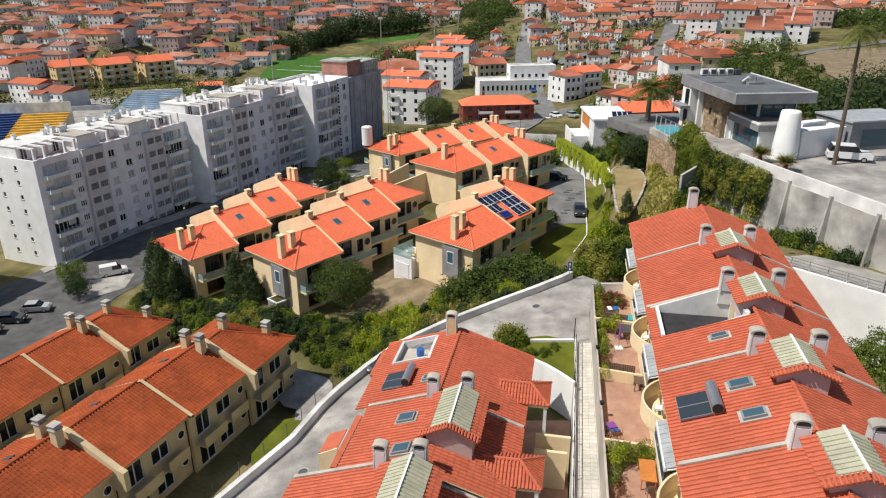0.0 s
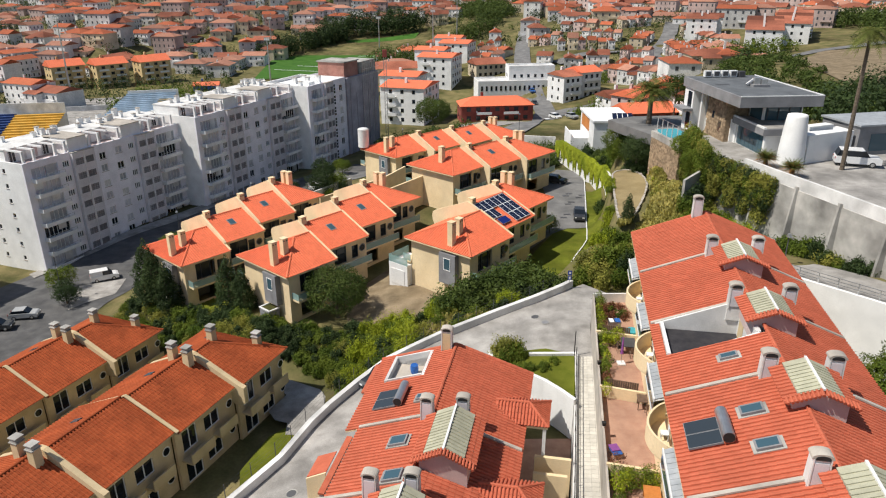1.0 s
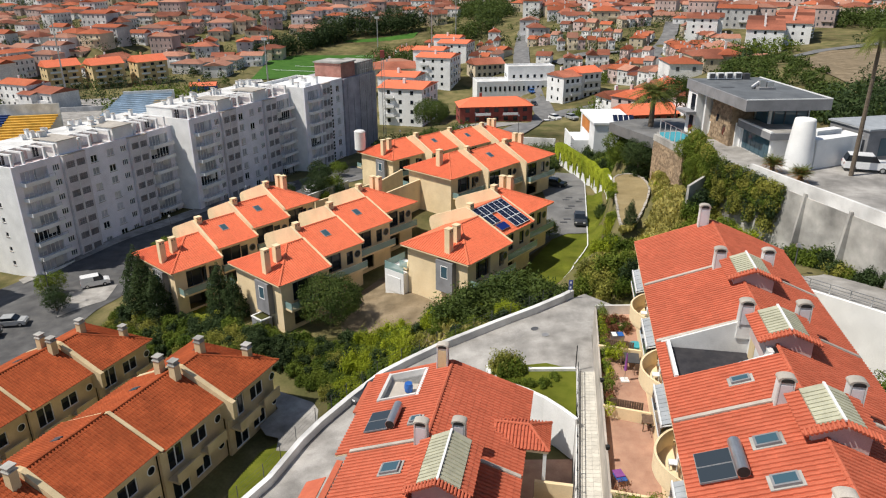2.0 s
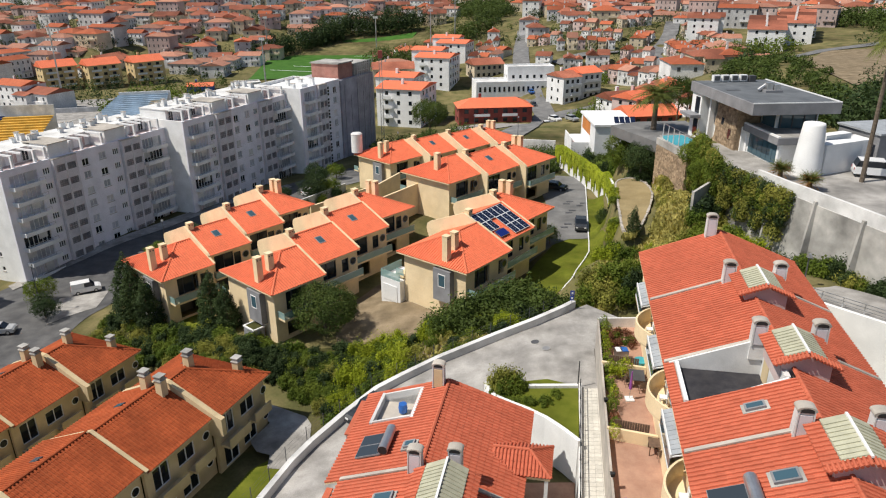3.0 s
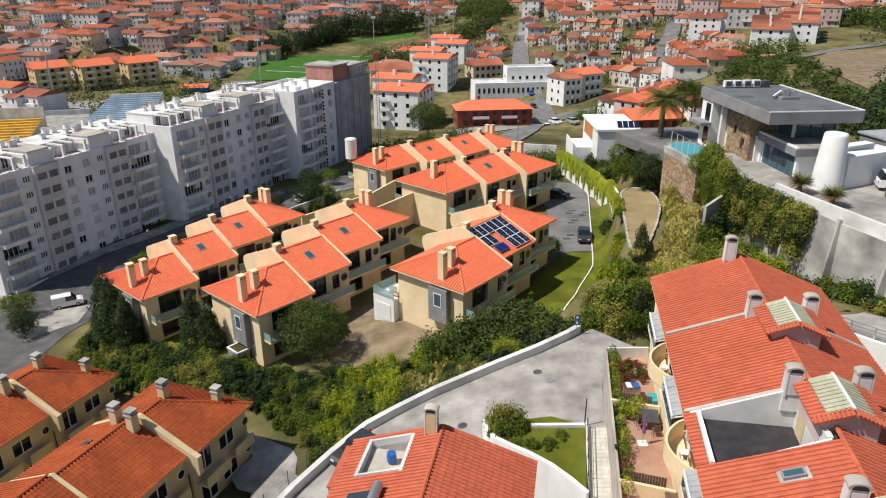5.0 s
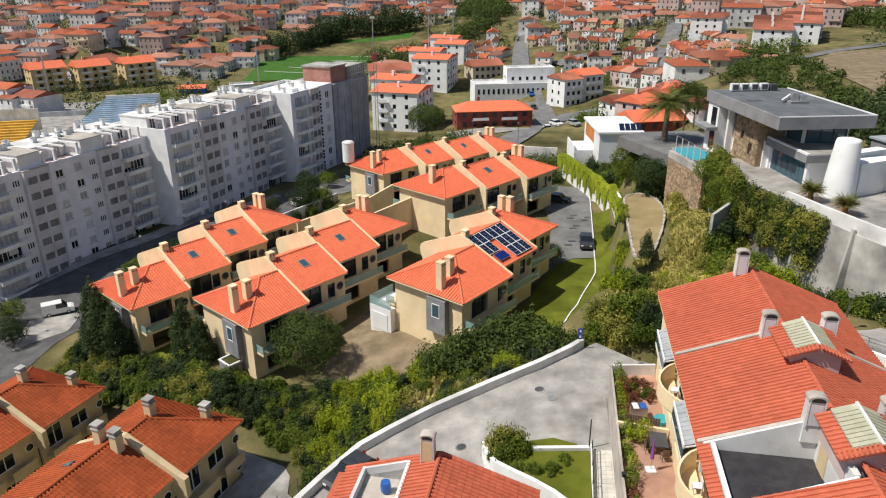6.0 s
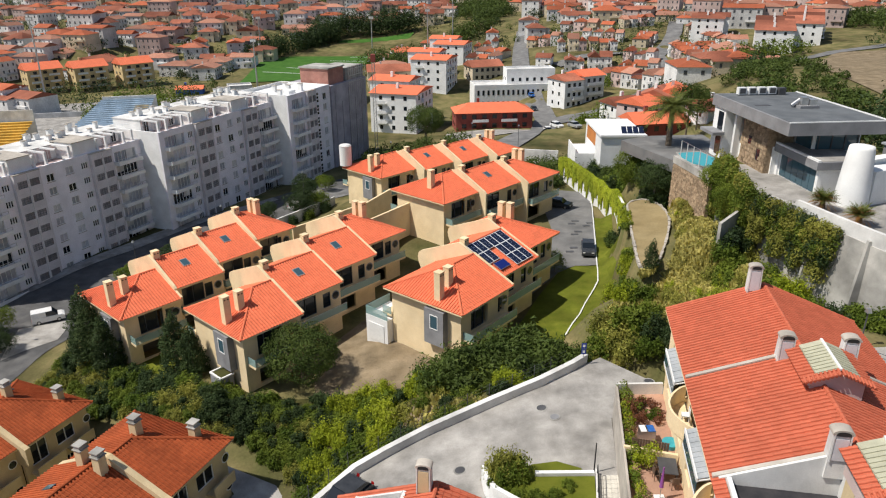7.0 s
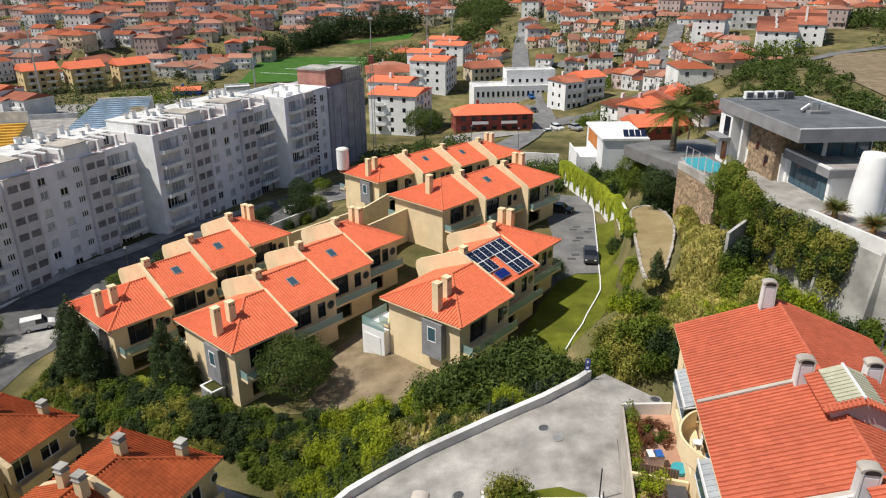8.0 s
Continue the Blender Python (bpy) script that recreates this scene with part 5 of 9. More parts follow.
def apartment_block(m, length, depth, tall, storeys, bays, label, recess=(), flush=(), seed=1, end_windows=False):
    """x along the front away from the camera, y to the back, z = 0 at the roof edge. bays: (letter, from, to): b balconies, s narrow window strip, w projecting window bay, n single windows, g glass-brick strip."""
    h = base("apartment_block", m, label, "building", "apartment blocks on the street")
    st = tall / (storeys + 0.25)
    holes, glazing = [], []
    for i, (c, xa, xb) in enumerate(bays):
        wide = xb - xa
        for s in range(storeys):
            z = -0.25 * st - (s + 1) * st
            if c == "b":
                holes.append((xa + 0.5, xb - 0.5, z + 0.12, z + st - 0.45))
                glazing.append((c, xa + 0.5, xb - 0.5, z + 0.12, z + st - 0.45, s, i))
            elif c == "s":
                holes.append((xa + 0.25, xb - 0.25, z + 0.8, z + st - 0.6))
                glazing.append((c, xa + 0.25, xb - 0.25, z + 0.8, z + st - 0.6, s, i))
            elif c == "n":
                up = 0.35 * ((i + s) % 2)
                holes.append((xa + wide * 0.3, xa + wide * 0.72, z + 0.75 - up, z + st - 0.55 - up))
                glazing.append((c, xa + wide * 0.3, xa + wide * 0.72, z + 0.75 - up, z + st - 0.55 - up, s, i))
            elif c == "g":
                for q in range(3):
                    part("glass_brick_window", Geo().box(xa + 0.3, xb - 0.3, -0.05, 0.02, z + 0.25 + q * 0.8, z + 0.8 + q * 0.8), GLASS_DARK, h)
    g = Geo()
    wall_with_openings(g, (0, 0), (length, 0), -tall - 2, 0, 0.35, holes)
    # front wall has the lilac tint of shade painted in, end walls stay white
    part("wall", g, WHITE_SHADED, h)
    sm = [(depth * q, depth * q + 0.7, -0.25 * st - (s + 1) * st + 1.2, -0.25 * st - (s + 1) * st + 2.0) for s in range(storeys) for q in (0.3, 0.62)] if end_windows else []
    walls(h, WHITE, [("end_wall", (0, depth), (0, 0.351), -tall - 2, 0, sm), ("end_wall", (length, 0.351), (length, depth), -tall - 2, 0, []), ("back_wall", (length - 0.36, depth), (0.36, depth), -tall - 2, 0, [])])
    for a, b, c, d in sm:
        w = part("window", Geo().box(0.16, 0.2, depth - b, depth - a, c, d), GLASS_DARK, h)
        part("window_sill", Geo().box(-0.08, 0.15, depth - b - 0.1, depth - a + 0.1, c - 0.1, c - 0.003), CEMENT, w)
    for c, a, b, z0, z1, s, i in glazing:
        if c == "b":
            w = part("balcony_door", Geo().box(a, b, 0.2, 0.24, z0, z1), (CURTAIN, SHEET, CURTAIN, GLASS_DARK, CURTAIN)[(s * 7 + i * 3) % 5], h)
            part("door_frame", frame_geo(a, b, 0.1, z0, z1, 5, 0.09, 0.08), PAINT_WHITE, w)
            part("shutter", Geo().box(a + (b - a) * (0.0 if s % 2 else 0.55), a + (b - a) * (0.33 if s % 2 else 0.86), 0.02, 0.09, z0 + (0.9 if s % 3 else 0.0), z1), WHITE_OLD, w)
            bal = part("balcony", Geo().box(a - 0.35, b + 0.35, -1.35, -0.003, z0 - 0.26, z0 - 0.02), WHITE, h)
            part("balcony_parapet", Geo().box(a - 0.35, b + 0.35, -1.35, -1.23, z0 - 0.017, z0 + 0.42), WHITE, bal)
            part("balcony_cheek", Geo().box(a - 0.35, a - 0.25, -1.228, -0.003, z0 - 0.017, z0 + 0.42), WHITE, bal)
            part("balcony_rail", Geo().box(a - 0.35, b + 0.35, -1.32, -1.27, z0 + 0.86, z0 + 0.92), METAL, bal)
            for q in range(6):
                x = a - 0.3 + (b - a + 0.6) * q / 5
                part("rail_post", Geo().box(x - 0.025, x + 0.025, -1.32, -1.27, z0 + 0.42, z0 + 0.86), METAL, bal)
        elif c == "s":
            w = part("window", Geo().box(a, b, 0.2, 0.24, z0, z1), GLASS_DARK, h)
            part("mullion_grid", frame_geo(a, b, 0.02, z0, z1, 2, 0.13, 0.14), WHITE, w)
        else:
            w = part("window", Geo().box(a, b, 0.16, 0.2, z0, z1), (CURTAIN, GLASS_DARK, WHITE_OLD, CURTAIN, SHEET)[(s * 3 + i * 2) % 5], h)
            part("window_frame", frame_geo(a, b, 0.06, z0, z1, 1, 0.09, 0.07), PAINT_WHITE, w)
            part("window_sill", Geo().box(a - 0.1, b + 0.1, -0.07, 0.05, z0 - 0.09, z0 - 0.003), CEMENT, w)
    for c, xa, xb in bays:
        if c != "w":
            continue
        bay, wide = Geo(), xb - xa
        pairs = [(wide * 0.10, wide * 0.46), (wide * 0.56, wide * 0.92)]
        rows = [(-0.25 * st - (s + 1) * st + 0.85, -0.25 * st - (s + 1) * st + st - 0.6) for s in range(storeys)]
        wall_with_openings(bay, (xa, -0.7), (xb, -0.7), -tall - 2, -0.15, 0.66, [(a, b, z0, z1) for z0, z1 in rows for a, b in pairs])
        body = part("bay_wall", bay, BAYGREY, h, "warm grey projecting window bay")
        part("bay_cap", Geo().box(xa - 0.05, xb + 0.05, -0.76, -0.003, -0.147, -0.02), CEMENT, body)
        for z0, z1 in rows:
            for a, b in pairs:
                w = part("window", Geo().box(xa + a, xa + b, -0.5, -0.46, z0, z1), SHUTTER, h)
                part("window_frame", frame_geo(xa + a, xa + b, -0.66, z0, z1, 2, 0.06, 0.05), GREY, w)
                part("grille", Geo().box(xa + a + 0.07, xa + b - 0.07, -0.64, -0.61, z0 + (z1 - z0) * 0.32, z0 + (z1 - z0) * 0.38).box(xa + a + 0.07, xa + b - 0.07, -0.64, -0.61, z0 + (z1 - z0) * 0.64, z0 + (z1 - z0) * 0.70), GREY, w)
        part("drain_pipe", Geo().tube((xb - wide * 0.5, -0.76, -tall - 1), (xb - wide * 0.5, -0.76, -0.2), 0.06, n=6), PAINT_WHITE, body)
    part("roof_deck", Geo().box(0.36, length - 0.36, 0.36, depth - 0.36, -0.95, -0.77), WHITE, h)
    if recess or flush:
        roof_storey(h, length, depth, recess, flush, seed)
    else:
        for i, (x, y) in enumerate(((3, 4), (6.5, 8), (10.5, 3.5), (12, 9), (8.5, 5.5))):
            v = part("roof_vent", Geo().box(x, x + 0.9, y, y + 0.9, -0.77, 0.5 + 0.2 * (i % 3)), WHITE, h)
            part("vent_cap", Geo().box(x - 0.08, x + 0.98, y - 0.08, y + 0.98, 0.505 + 0.2 * (i % 3), 0.6 + 0.2 * (i % 3)), CEMENT, v)
        part("roof_hatch", Geo().box(5.0, 7.5, 3.0, 6.0, -0.77, 0.1), WHITE, h)
    return h


LONG_BAYS = [("b", 0.8, 6.8), ("s", 7.0, 8.9), ("w", 9.0, 13.6), ("n", 14.0, 17.4), ("n", 17.6, 21.2), ("s", 21.5, 23.4), ("w", 23.5, 28.0), ("b", 28.4, 34.2)]
apartment_block(block_pose(0.0, 0.0, 1.1), 35.0, 14.0, 19.0, 7, LONG_BAYS, "long white seven-storey apartment block with balconies, in shade", [(0.6, 9.0), (13.6, 20.6), (26.0, 34.2)], [(9.3, 13.2), (21.0, 25.6)], 3, True)
apartment_block(block_pose(35.0, 5.0, 2.7), 34.0, 14.0, 20.0, 7, LONG_BAYS, "white seven-storey apartment block with roof terraces and balconies", [(0.6, 9.0), (13.6, 20.6), (26.0, 33.6)], [(9.3, 13.2), (21.0, 25.6)], 4)
apartment_block(block_pose(69.0, 9.4, 4.2), 17.2, 14.0, 20.8, 7, [("b", 1.0, 6.4), ("w", 6.8, 10.4), ("g", 11.0, 12.4), ("n", 13.0, 16.6)], "taller white apartment block with bright flat roof", seed=5)
apartment_block(block_pose(-44.5, -3.2, -1.6), 32.0, 14.0, 17.4, 6, [(c, a * 0.92, b * 0.92) for c, a, b in LONG_BAYS], "white seven-storey apartment block beside the street", [(0.6, 8.4), (12.6, 19.0)], [(8.6, 12.2)], 6)

# ---- plants ----
def fast_mesh(name, verts, quads, material):
    me = bpy.data.meshes.new(name)
    me.vertices.add(len(verts))
    me.vertices.foreach_set("co", np.asarray(verts, np.float32).ravel())
    me.loops.add(quads.size)
    me.loops.foreach_set("vertex_index", quads.astype(np.int32).ravel())
    me.polygons.add(len(quads))
    me.polygons.foreach_set("loop_start", np.arange(0, quads.size, quads.shape[1], dtype=np.int32))
    me.update(calc_edges=True)
    me.materials.append(material)
    return me


def leaves(rng, centre, radii, count, size, inner=0.72, droop=0.0, lump=0.28, floor=-0.75):
    """Leaf quads scattered through the outer shell of an uneven crown."""
    d = rng.normal(size=(count, 3))
    d /= np.linalg.norm(d, axis=1, keepdims=True)
    d = d[d[:, 2] > floor]
    count = len(d)
    ph = rng.uniform(0, 6.28, 6)
    wob = 1 + lump * (np.sin(3.1 * d[:, 0] + ph[0]) * np.sin(2.7 * d[:, 1] + ph[1]) + 0.7 * np.sin(6.3 * d[:, 0] + ph[2]) * np.sin(5.9 * d[:, 2] + ph[3]) + 0.5 * np.sin(11 * d[:, 1] + ph[4]) * np.sin(9 * d[:, 2] + ph[5]))
    r = wob * rng.uniform(inner, 1.0, count) ** 0.7
    p = d * r[:, None] * np.asarray(radii) + np.asarray(centre)
    n = d + rng.normal(scale=0.75, size=(count, 3))
    n[:, 2] += 0.35
    n /= np.linalg.norm(n, axis=1, keepdims=True)
    a = np.cross(n, rng.normal(size=(count, 3)))
    a /= np.linalg.norm(a, axis=1, keepdims=True) + 1e-9
    b = np.cross(n, a)
    s = size * rng.uniform(0.55, 1.25, (count, 1))
    a, b = a * s, b * s * 0.62
    return np.stack([p - a, p + b, p + a * 0.9 - b * 0.4], 1).reshape(-1, 3)


def tris_for(v):
    return np.arange(len(v)).reshape(-1, 3)


def quads_for(v):
    return np.arange(len(v)).reshape(-1, 4)


def trunk_geo(rng, tall, r, lean=0.04, limbs=4, reach=1.0):
    g = Geo()
    top = Vector((rng.uniform(-lean, lean) * tall, rng.uniform(-lean, lean) * tall, tall))
    g.tube((0, 0, -0.6), top, r, r * 0.55, 8)
    for i in range(limbs):
        t = rng.uniform(0, 6.28)
        st = top * rng.uniform(0.6, 0.95)
        g.tube(st, st + Vector((math.cos(t) * reach, math.sin(t) * reach, reach * rng.uniform(0.5, 1.0))), r * 0.45, r * 0.15, 6)
    return g


def tree_meshes(name, seed, crowns, count, size, leaf, tall, r, limbs=4, reach=1.2, **kw):
    rng = np.random.default_rng(seed)
    total = sum(c[3] * c[4] for c in crowns)
    v = np.concatenate([leaves(rng, c[:3], (c[3], c[3], c[4]), int(count * c[3] * c[4] / total), size, **kw) for c in crowns])
    return mesh_of(trunk_geo(rng, tall, r, limbs=limbs, reach=reach), BARK, name + "_trunk"), fast_mesh(name + "_crown", v, tris_for(v), leaf)


def plant_tree(name, meshes, x, y, z, label, turn=0.0, scale=1.0, group="", stretch=1.0, lift=0.0):
    h = base(name, Matrix.Translation((x, y, z)) @ Matrix.Rotation(radians(turn), 4, "Z") @ Matrix.Diagonal((scale, scale, scale * stretch, 1)), label, "tree" if "palm" not in name else "palm", group)
    part("trunk", meshes[0], None, h)
    c = part("crown", meshes[1], None, h)
    c.location.z = lift
    return h


def bush_mesh(name, seed, leaf, radii, count, size, blobs=20, tall=1.25, **kw):
    """A shrub of many small sprays of leaves standing out of a low dome, uneven and open."""
    rng = np.random.default_rng(seed)
    vs = []
    for i in range(blobs):
        a, e = rng.uniform(0, 6.28), math.asin(rng.uniform(0.02, 1.0))
        out = rng.uniform(0.45, 0.92)
        c = (math.cos(a) * math.cos(e) * radii[0] * out, math.sin(a) * math.cos(e) * radii[1] * out, radii[2] * (0.30 + 0.85 * math.sin(e) * out))
        r = rng.uniform(0.20, 0.42) * radii[0]
        vs.append(leaves(rng, c, (r, r, r * tall * rng.uniform(0.8, 1.3)), count // blobs, size, inner=0.25, lump=0.35, floor=-1.0, **kw))
    v = np.concatenate(vs)
    return fast_mesh(name, v, tris_for(v), leaf)


BUSHES = {
    "mid": [bush_mesh("bush_green", 11 + i, LEAF_MID, (1.4, 1.3, 1.3), 3800, 0.125) for i in range(4)],
    "dark": [bush_mesh("bush_dark", 21 + i, LEAF_DARK, (1.3, 1.3, 1.5), 3800, 0.125, tall=1.4) for i in range(3)],
    "lime": [bush_mesh("bush_lime", 31 + i, LEAF_LIME, (1.3, 1.2, 1.4), 3400, 0.105, blobs=24, tall=1.9) for i in range(3)],
    "olive": [bush_mesh("bush_olive", 41 + i, LEAF_OLIVE, (1.4, 1.4, 1.0), 3300, 0.105, blobs=24, tall=1.5) for i in range(3)],
    "dry": [bush_mesh("bush_dry", 51 + i, LEAF_DRY, (1.2, 1.2, 0.7), 1900, 0.10, blobs=20, tall=1.6) for i in range(3)],
    "hedge": [bush_mesh("hedge_clump", 61 + i, LEAF_PINE, (1.8, 1.7, 1.6), 5200, 0.125, blobs=34, tall=0.9) for i in range(3)],
}
BUSH_WORDS = {"mid": "leafy green shrub on the slope", "dark": "dense dark green shrub on the slope", "lime": "bright yellow-green shrub in full sun", "olive": "low olive-green scrub bush",
              "dry": "tuft of dry straw-coloured grass and scrub", "hedge": "rounded clipped dark green hedge shrub"}
rng_bush = random.Random(5)
BARE = [[(-20, 71), (-11.6, 67.5), (-9.4, 58), (-11.5, 40), (-26, 38)], [(0.0, 62.5), (3.0, 64.6), (1.0, 67.8), (-2.5, 65.8)], [(25.2 + 1.12 * (px - 25.2), 92.0 + 1.05 * (py - 92.0)) for px, py in YARD]]


def bush(kind, x, y, size=1.0, z=None, tall=1.0, group="shrubs on the slopes", sink=0.35):
    ob = new("bush", rng_bush.choice(BUSHES[kind]))
    s = size * rng_bush.uniform(0.85, 1.15)
    ob.matrix_world = Matrix.Translation((x, y, (height(x, y) if z is None else z) - sink * s)) @ Matrix.Rotation(rng_bush.uniform(0, 6.28), 4, "Z") @ Matrix.Diagonal((s, s, s * tall, 1))
    return tagged(ob, BUSH_WORDS[kind], "bush", group)


def scatter(poly, count, kinds, lo, hi, gap, tall=1.0, seed=1, group="shrubs on the slopes", joined=""):
    """Shrubs spread over an outline; joined: one thicket for each kind of leaf instead of single bushes."""
    rng = random.Random(seed)
    xs, ys = [p[0] for p in poly], [p[1] for p in poly]
    done, tries, clumps = [], 0, {}
    while len(done) < count and tries < 6000:
        tries += 1
        x, y = rng.uniform(min(xs), max(xs)), rng.uniform(min(ys), max(ys))
        if inside_poly(x, y, poly) and (x > 13 or y > 68 or x < np.interp(y, [p[0] for p in ROAD_EDGE], [p[1] for p in ROAD_EDGE]) - 0.8) and not any(inside_poly(x, y, c) for c in BARE) and all((x - a) ** 2 + (y - b) ** 2 > gap * gap for a, b in done):
            done.append((x, y))
            if joined:
                clumps.setdefault(rng.choice(kinds), []).append((x, y, rng.uniform(lo, hi), rng.uniform(0, 6.28)))
                continue
            bush(rng.choice(kinds), x, y, rng.uniform(lo, hi), tall=tall, group=group)
    for kind in clumps:
        thicket(kind, clumps[kind], tall, joined + ", " + BUSH_WORDS[kind].split(" on ")[0].split(" in ")[0] + "s")


def thicket(kind, spots, tall, label):
    """Many shrubs of one kind grown together, in one mesh."""
    vs = []
    for i, (x, y, size, turn) in enumerate(spots):
        me = BUSHES[kind][i % len(BUSHES[kind])]
        co = np.empty(len(me.vertices) * 3, np.float32)
        me.vertices.foreach_get("co", co)
        co = co.reshape(-1, 3) * (size, size, size * tall)
        c, n = math.cos(turn), math.sin(turn)
        vs.append(np.column_stack([co[:, 0] * c - co[:, 1] * n + x, co[:, 0] * n + co[:, 1] * c + y, co[:, 2] + height(x, y) - 0.35 * size]))
    v = np.concatenate(vs)
    tagged(new("thicket", fast_mesh("thicket", v, tris_for(v), BUSHES[kind][0].materials[0])), label, "bushes", kind="stuff")


# the green belt between the road wall and the villas
scatter([(-11.5, 64), (-9.6, 56), (-6.2, 51.5), (0.0, 57.8), (5.5, 62.2), (10.5, 66), (9, 69.5), (3, 71), (-3, 73.5), (-8, 73), (-12, 70)], 92, ["mid", "mid", "dark", "olive", "dark", "mid", "lime"], 0.55, 1.15, 1.05, seed=2, group="green belt shrubs")
scatter([(-9.5, 62), (-5, 62), (-2, 67), (1, 70), (-3, 75.0), (-8, 74), (-10, 69)], 34, ["lime", "lime", "lime", "mid"], 0.7, 1.2, 1.1, tall=1.2, seed=3, group="green belt shrubs")
scatter([(-12, 66), (-16, 71), (-22, 73.5), (-30, 77), (-38, 81.5), (-33, 85), (-24, 79.5), (-16, 76.5), (-9, 74.5)], 84, ["mid", "dark", "mid", "olive", "dark", "mid"], 0.6, 1.15, 1.1, joined="dense thicket on the slope", seed=4, group="green belt shrubs")
scatter([(-33, 79), (-45, 84), (-49, 88), (-43, 92), (-36, 86)], 24, ["mid", "olive", "dry", "dark"], 0.6, 1.1, 1.2, joined="dense thicket on the slope", seed=5, group="green belt shrubs")
scatter([(3, 63.0), (9, 66.6), (7, 70), (0, 70), (-1, 66)], 16, ["olive", "dry", "dry", "mid"], 0.5, 0.8, 1.2, seed=6, group="green belt shrubs")
for x, y, s in ((0.2, 71.6, 1.6), (2.2, 70.2, 1.8), (3.4, 72.2, 1.75), (4.8, 69.4, 2.0), (6.3, 71.2, 1.95), (7.6, 69.2, 2.0), (8.8, 70.8, 1.9), (9.8, 69.0, 1.75), (11.2, 70.2, 1.6), (12.6, 69.4, 1.2)):
    bush("hedge", x, y, s, group="clipped hedge before the solar house")
for x, y, s, kd in ((14.5, 70.0, 1.2, "olive"), (16.0, 71.4, 1.5, "mid"), (17.6, 70.6, 1.4, "olive"), (18.8, 72.6, 1.5, "mid"), (17.0, 73.6, 1.4, "olive"), (15.2, 73.0, 1.1, "olive"), (20.2, 71.2, 1.3, "dark"), (19.5, 69.2, 1.2, "mid"), (21.5, 69.0, 1.2, "dark"), (20.8, 74.2, 1.3, "mid")):
    bush(kd, x, y, s, tall=1.15, group="bushes at the end of the road")

# dry slope under the modern house
scatter([(21, 74), (24, 70), (29, 69), (33, 73), (31.2, 80), (30.5, 92), (30.2, 98), (29.4, 98), (28.2, 88), (25.4, 81.5), (22, 79)], 62, ["dry", "olive", "dry", "olive", "dry", "lime", "dry"], 0.45, 0.95, 1.2, seed=7)
scatter([(23.5, 68.5), (30, 66.8), (33.6, 70), (32.4, 75), (26, 75)], 26, ["mid", "olive", "lime", "lime"], 0.8, 1.25, 1.2, seed=8)
for x, y, s, kd in ((26.4, 105.4, 1.2, "dark"), (27.8, 105.0, 1.4, "mid"), (29.2, 104.2, 1.5, "dark"), (30.0, 106.4, 1.6, "mid"), (28.4, 107.2, 1.6, "dark"), (27.0, 107.6, 1.3, "mid"), (30.2, 109.5, 1.8, "mid"), (29.6, 101.8, 1.2, "dark")):
    bush(kd, x, y, s, tall=1.2, group="bushes above the sandy yard")
bush("hedge", 26.4, 109.6, 0.95, group="clipped bush on the lawn", sink=0.2)
for i in range(16):
    bush(("lime", "mid", "lime")[i % 3], 24.4 - 3.6 * i / 15, 97.8 - 16.5 * i / 15, 0.55 + 0.02 * i, group="lime shrubs along the mesh fence")
for x, y, s, kd in ((20.2, 79.6, 1.1, "mid"), (19.4, 81.2, 1.0, "lime"), (20.8, 77.8, 1.2, "mid"), (19.6, 78.0, 1.0, "lime"), (22.0, 78.2, 0.9, "mid")):
    bush(kd, x, y, s, tall=1.3, group="bushes below the sandy yard")
scatter([(31.2, 114), (35, 114), (37, 150), (29.5, 150)], 20, ["mid", "dark", "mid", "hedge"], 1.3, 1.9, 2.6, tall=1.1, joined="dense thicket on the slope", seed=10)
scatter([(14, 140), (26, 137), (28, 160), (6, 158)], 12, ["mid", "dark"], 0.9, 1.4, 3.0, joined="dense thicket on the slope", seed=12)
# creepers, one mass of leaves on each wall
def creeper(name, spots, leaf, label, count, size):
    rng = np.random.default_rng(len(spots))
    v = np.concatenate([leaves(rng, c, (r, r, r * 1.2), count, size, floor=-1.0) for *c, r in spots])
    tagged(new(name, fast_mesh(name, v, tris_for(v), leaf)), label, "creeper", kind="stuff")


rc = random.Random(12)
hang = {0: [], 1: [], 2: []}
for i in range(72):
    y = 70.6 + i * 0.275
    x = plateau_edge(y)
    deep = 2.2 + 2.4 * abs(math.sin(i * 0.35)) + (1.5 if y > 84 else 0)
    for j in range(int(deep / 0.8) + 1):
        hang[rc.choice((0, 0, 0, 1) if y > 80 else (1, 1, 0, 2))].append((x - 0.25 - rc.uniform(0, 0.7), y + rc.uniform(-0.4, 0.4), (10.3 if y < 80 else 10.9 if y < 86 else 11.6) - j * 0.8 + rc.uniform(-0.3, 0.3), rc.uniform(0.4, 0.75)))
for i, leaf in enumerate((LEAF_MID, LEAF_OLIVE, LEAF_DARK)):
    creeper(("creeper_green", "creeper_olive", "creeper_dark")[i], hang[i], leaf, "leafy creeper hanging over the concrete retaining wall", 300, 0.12)
drive_wall = [(28.6 - 3.9 * (q / 9) ** 1.5, 113.5 + 33 * q / 9) for q in range(10)]
wall_line("wall_driveway", drive_wall, [height(x - 0.8, y) + 4.5 for x, y in drive_wall], 5.0, 0.35, WHITE, "white wall beside the driveway overgrown with ivy")
rng_i = np.random.default_rng(21)
q = rng_i.uniform(0, 1, 60000)
drop = rng_i.beta(1.0, 1.5, len(q))
reach = 0.66 + 0.20 * np.sin(q * 61) + 0.16 * np.sin(q * 143 + 1) + 0.12 * np.sin(q * 307)
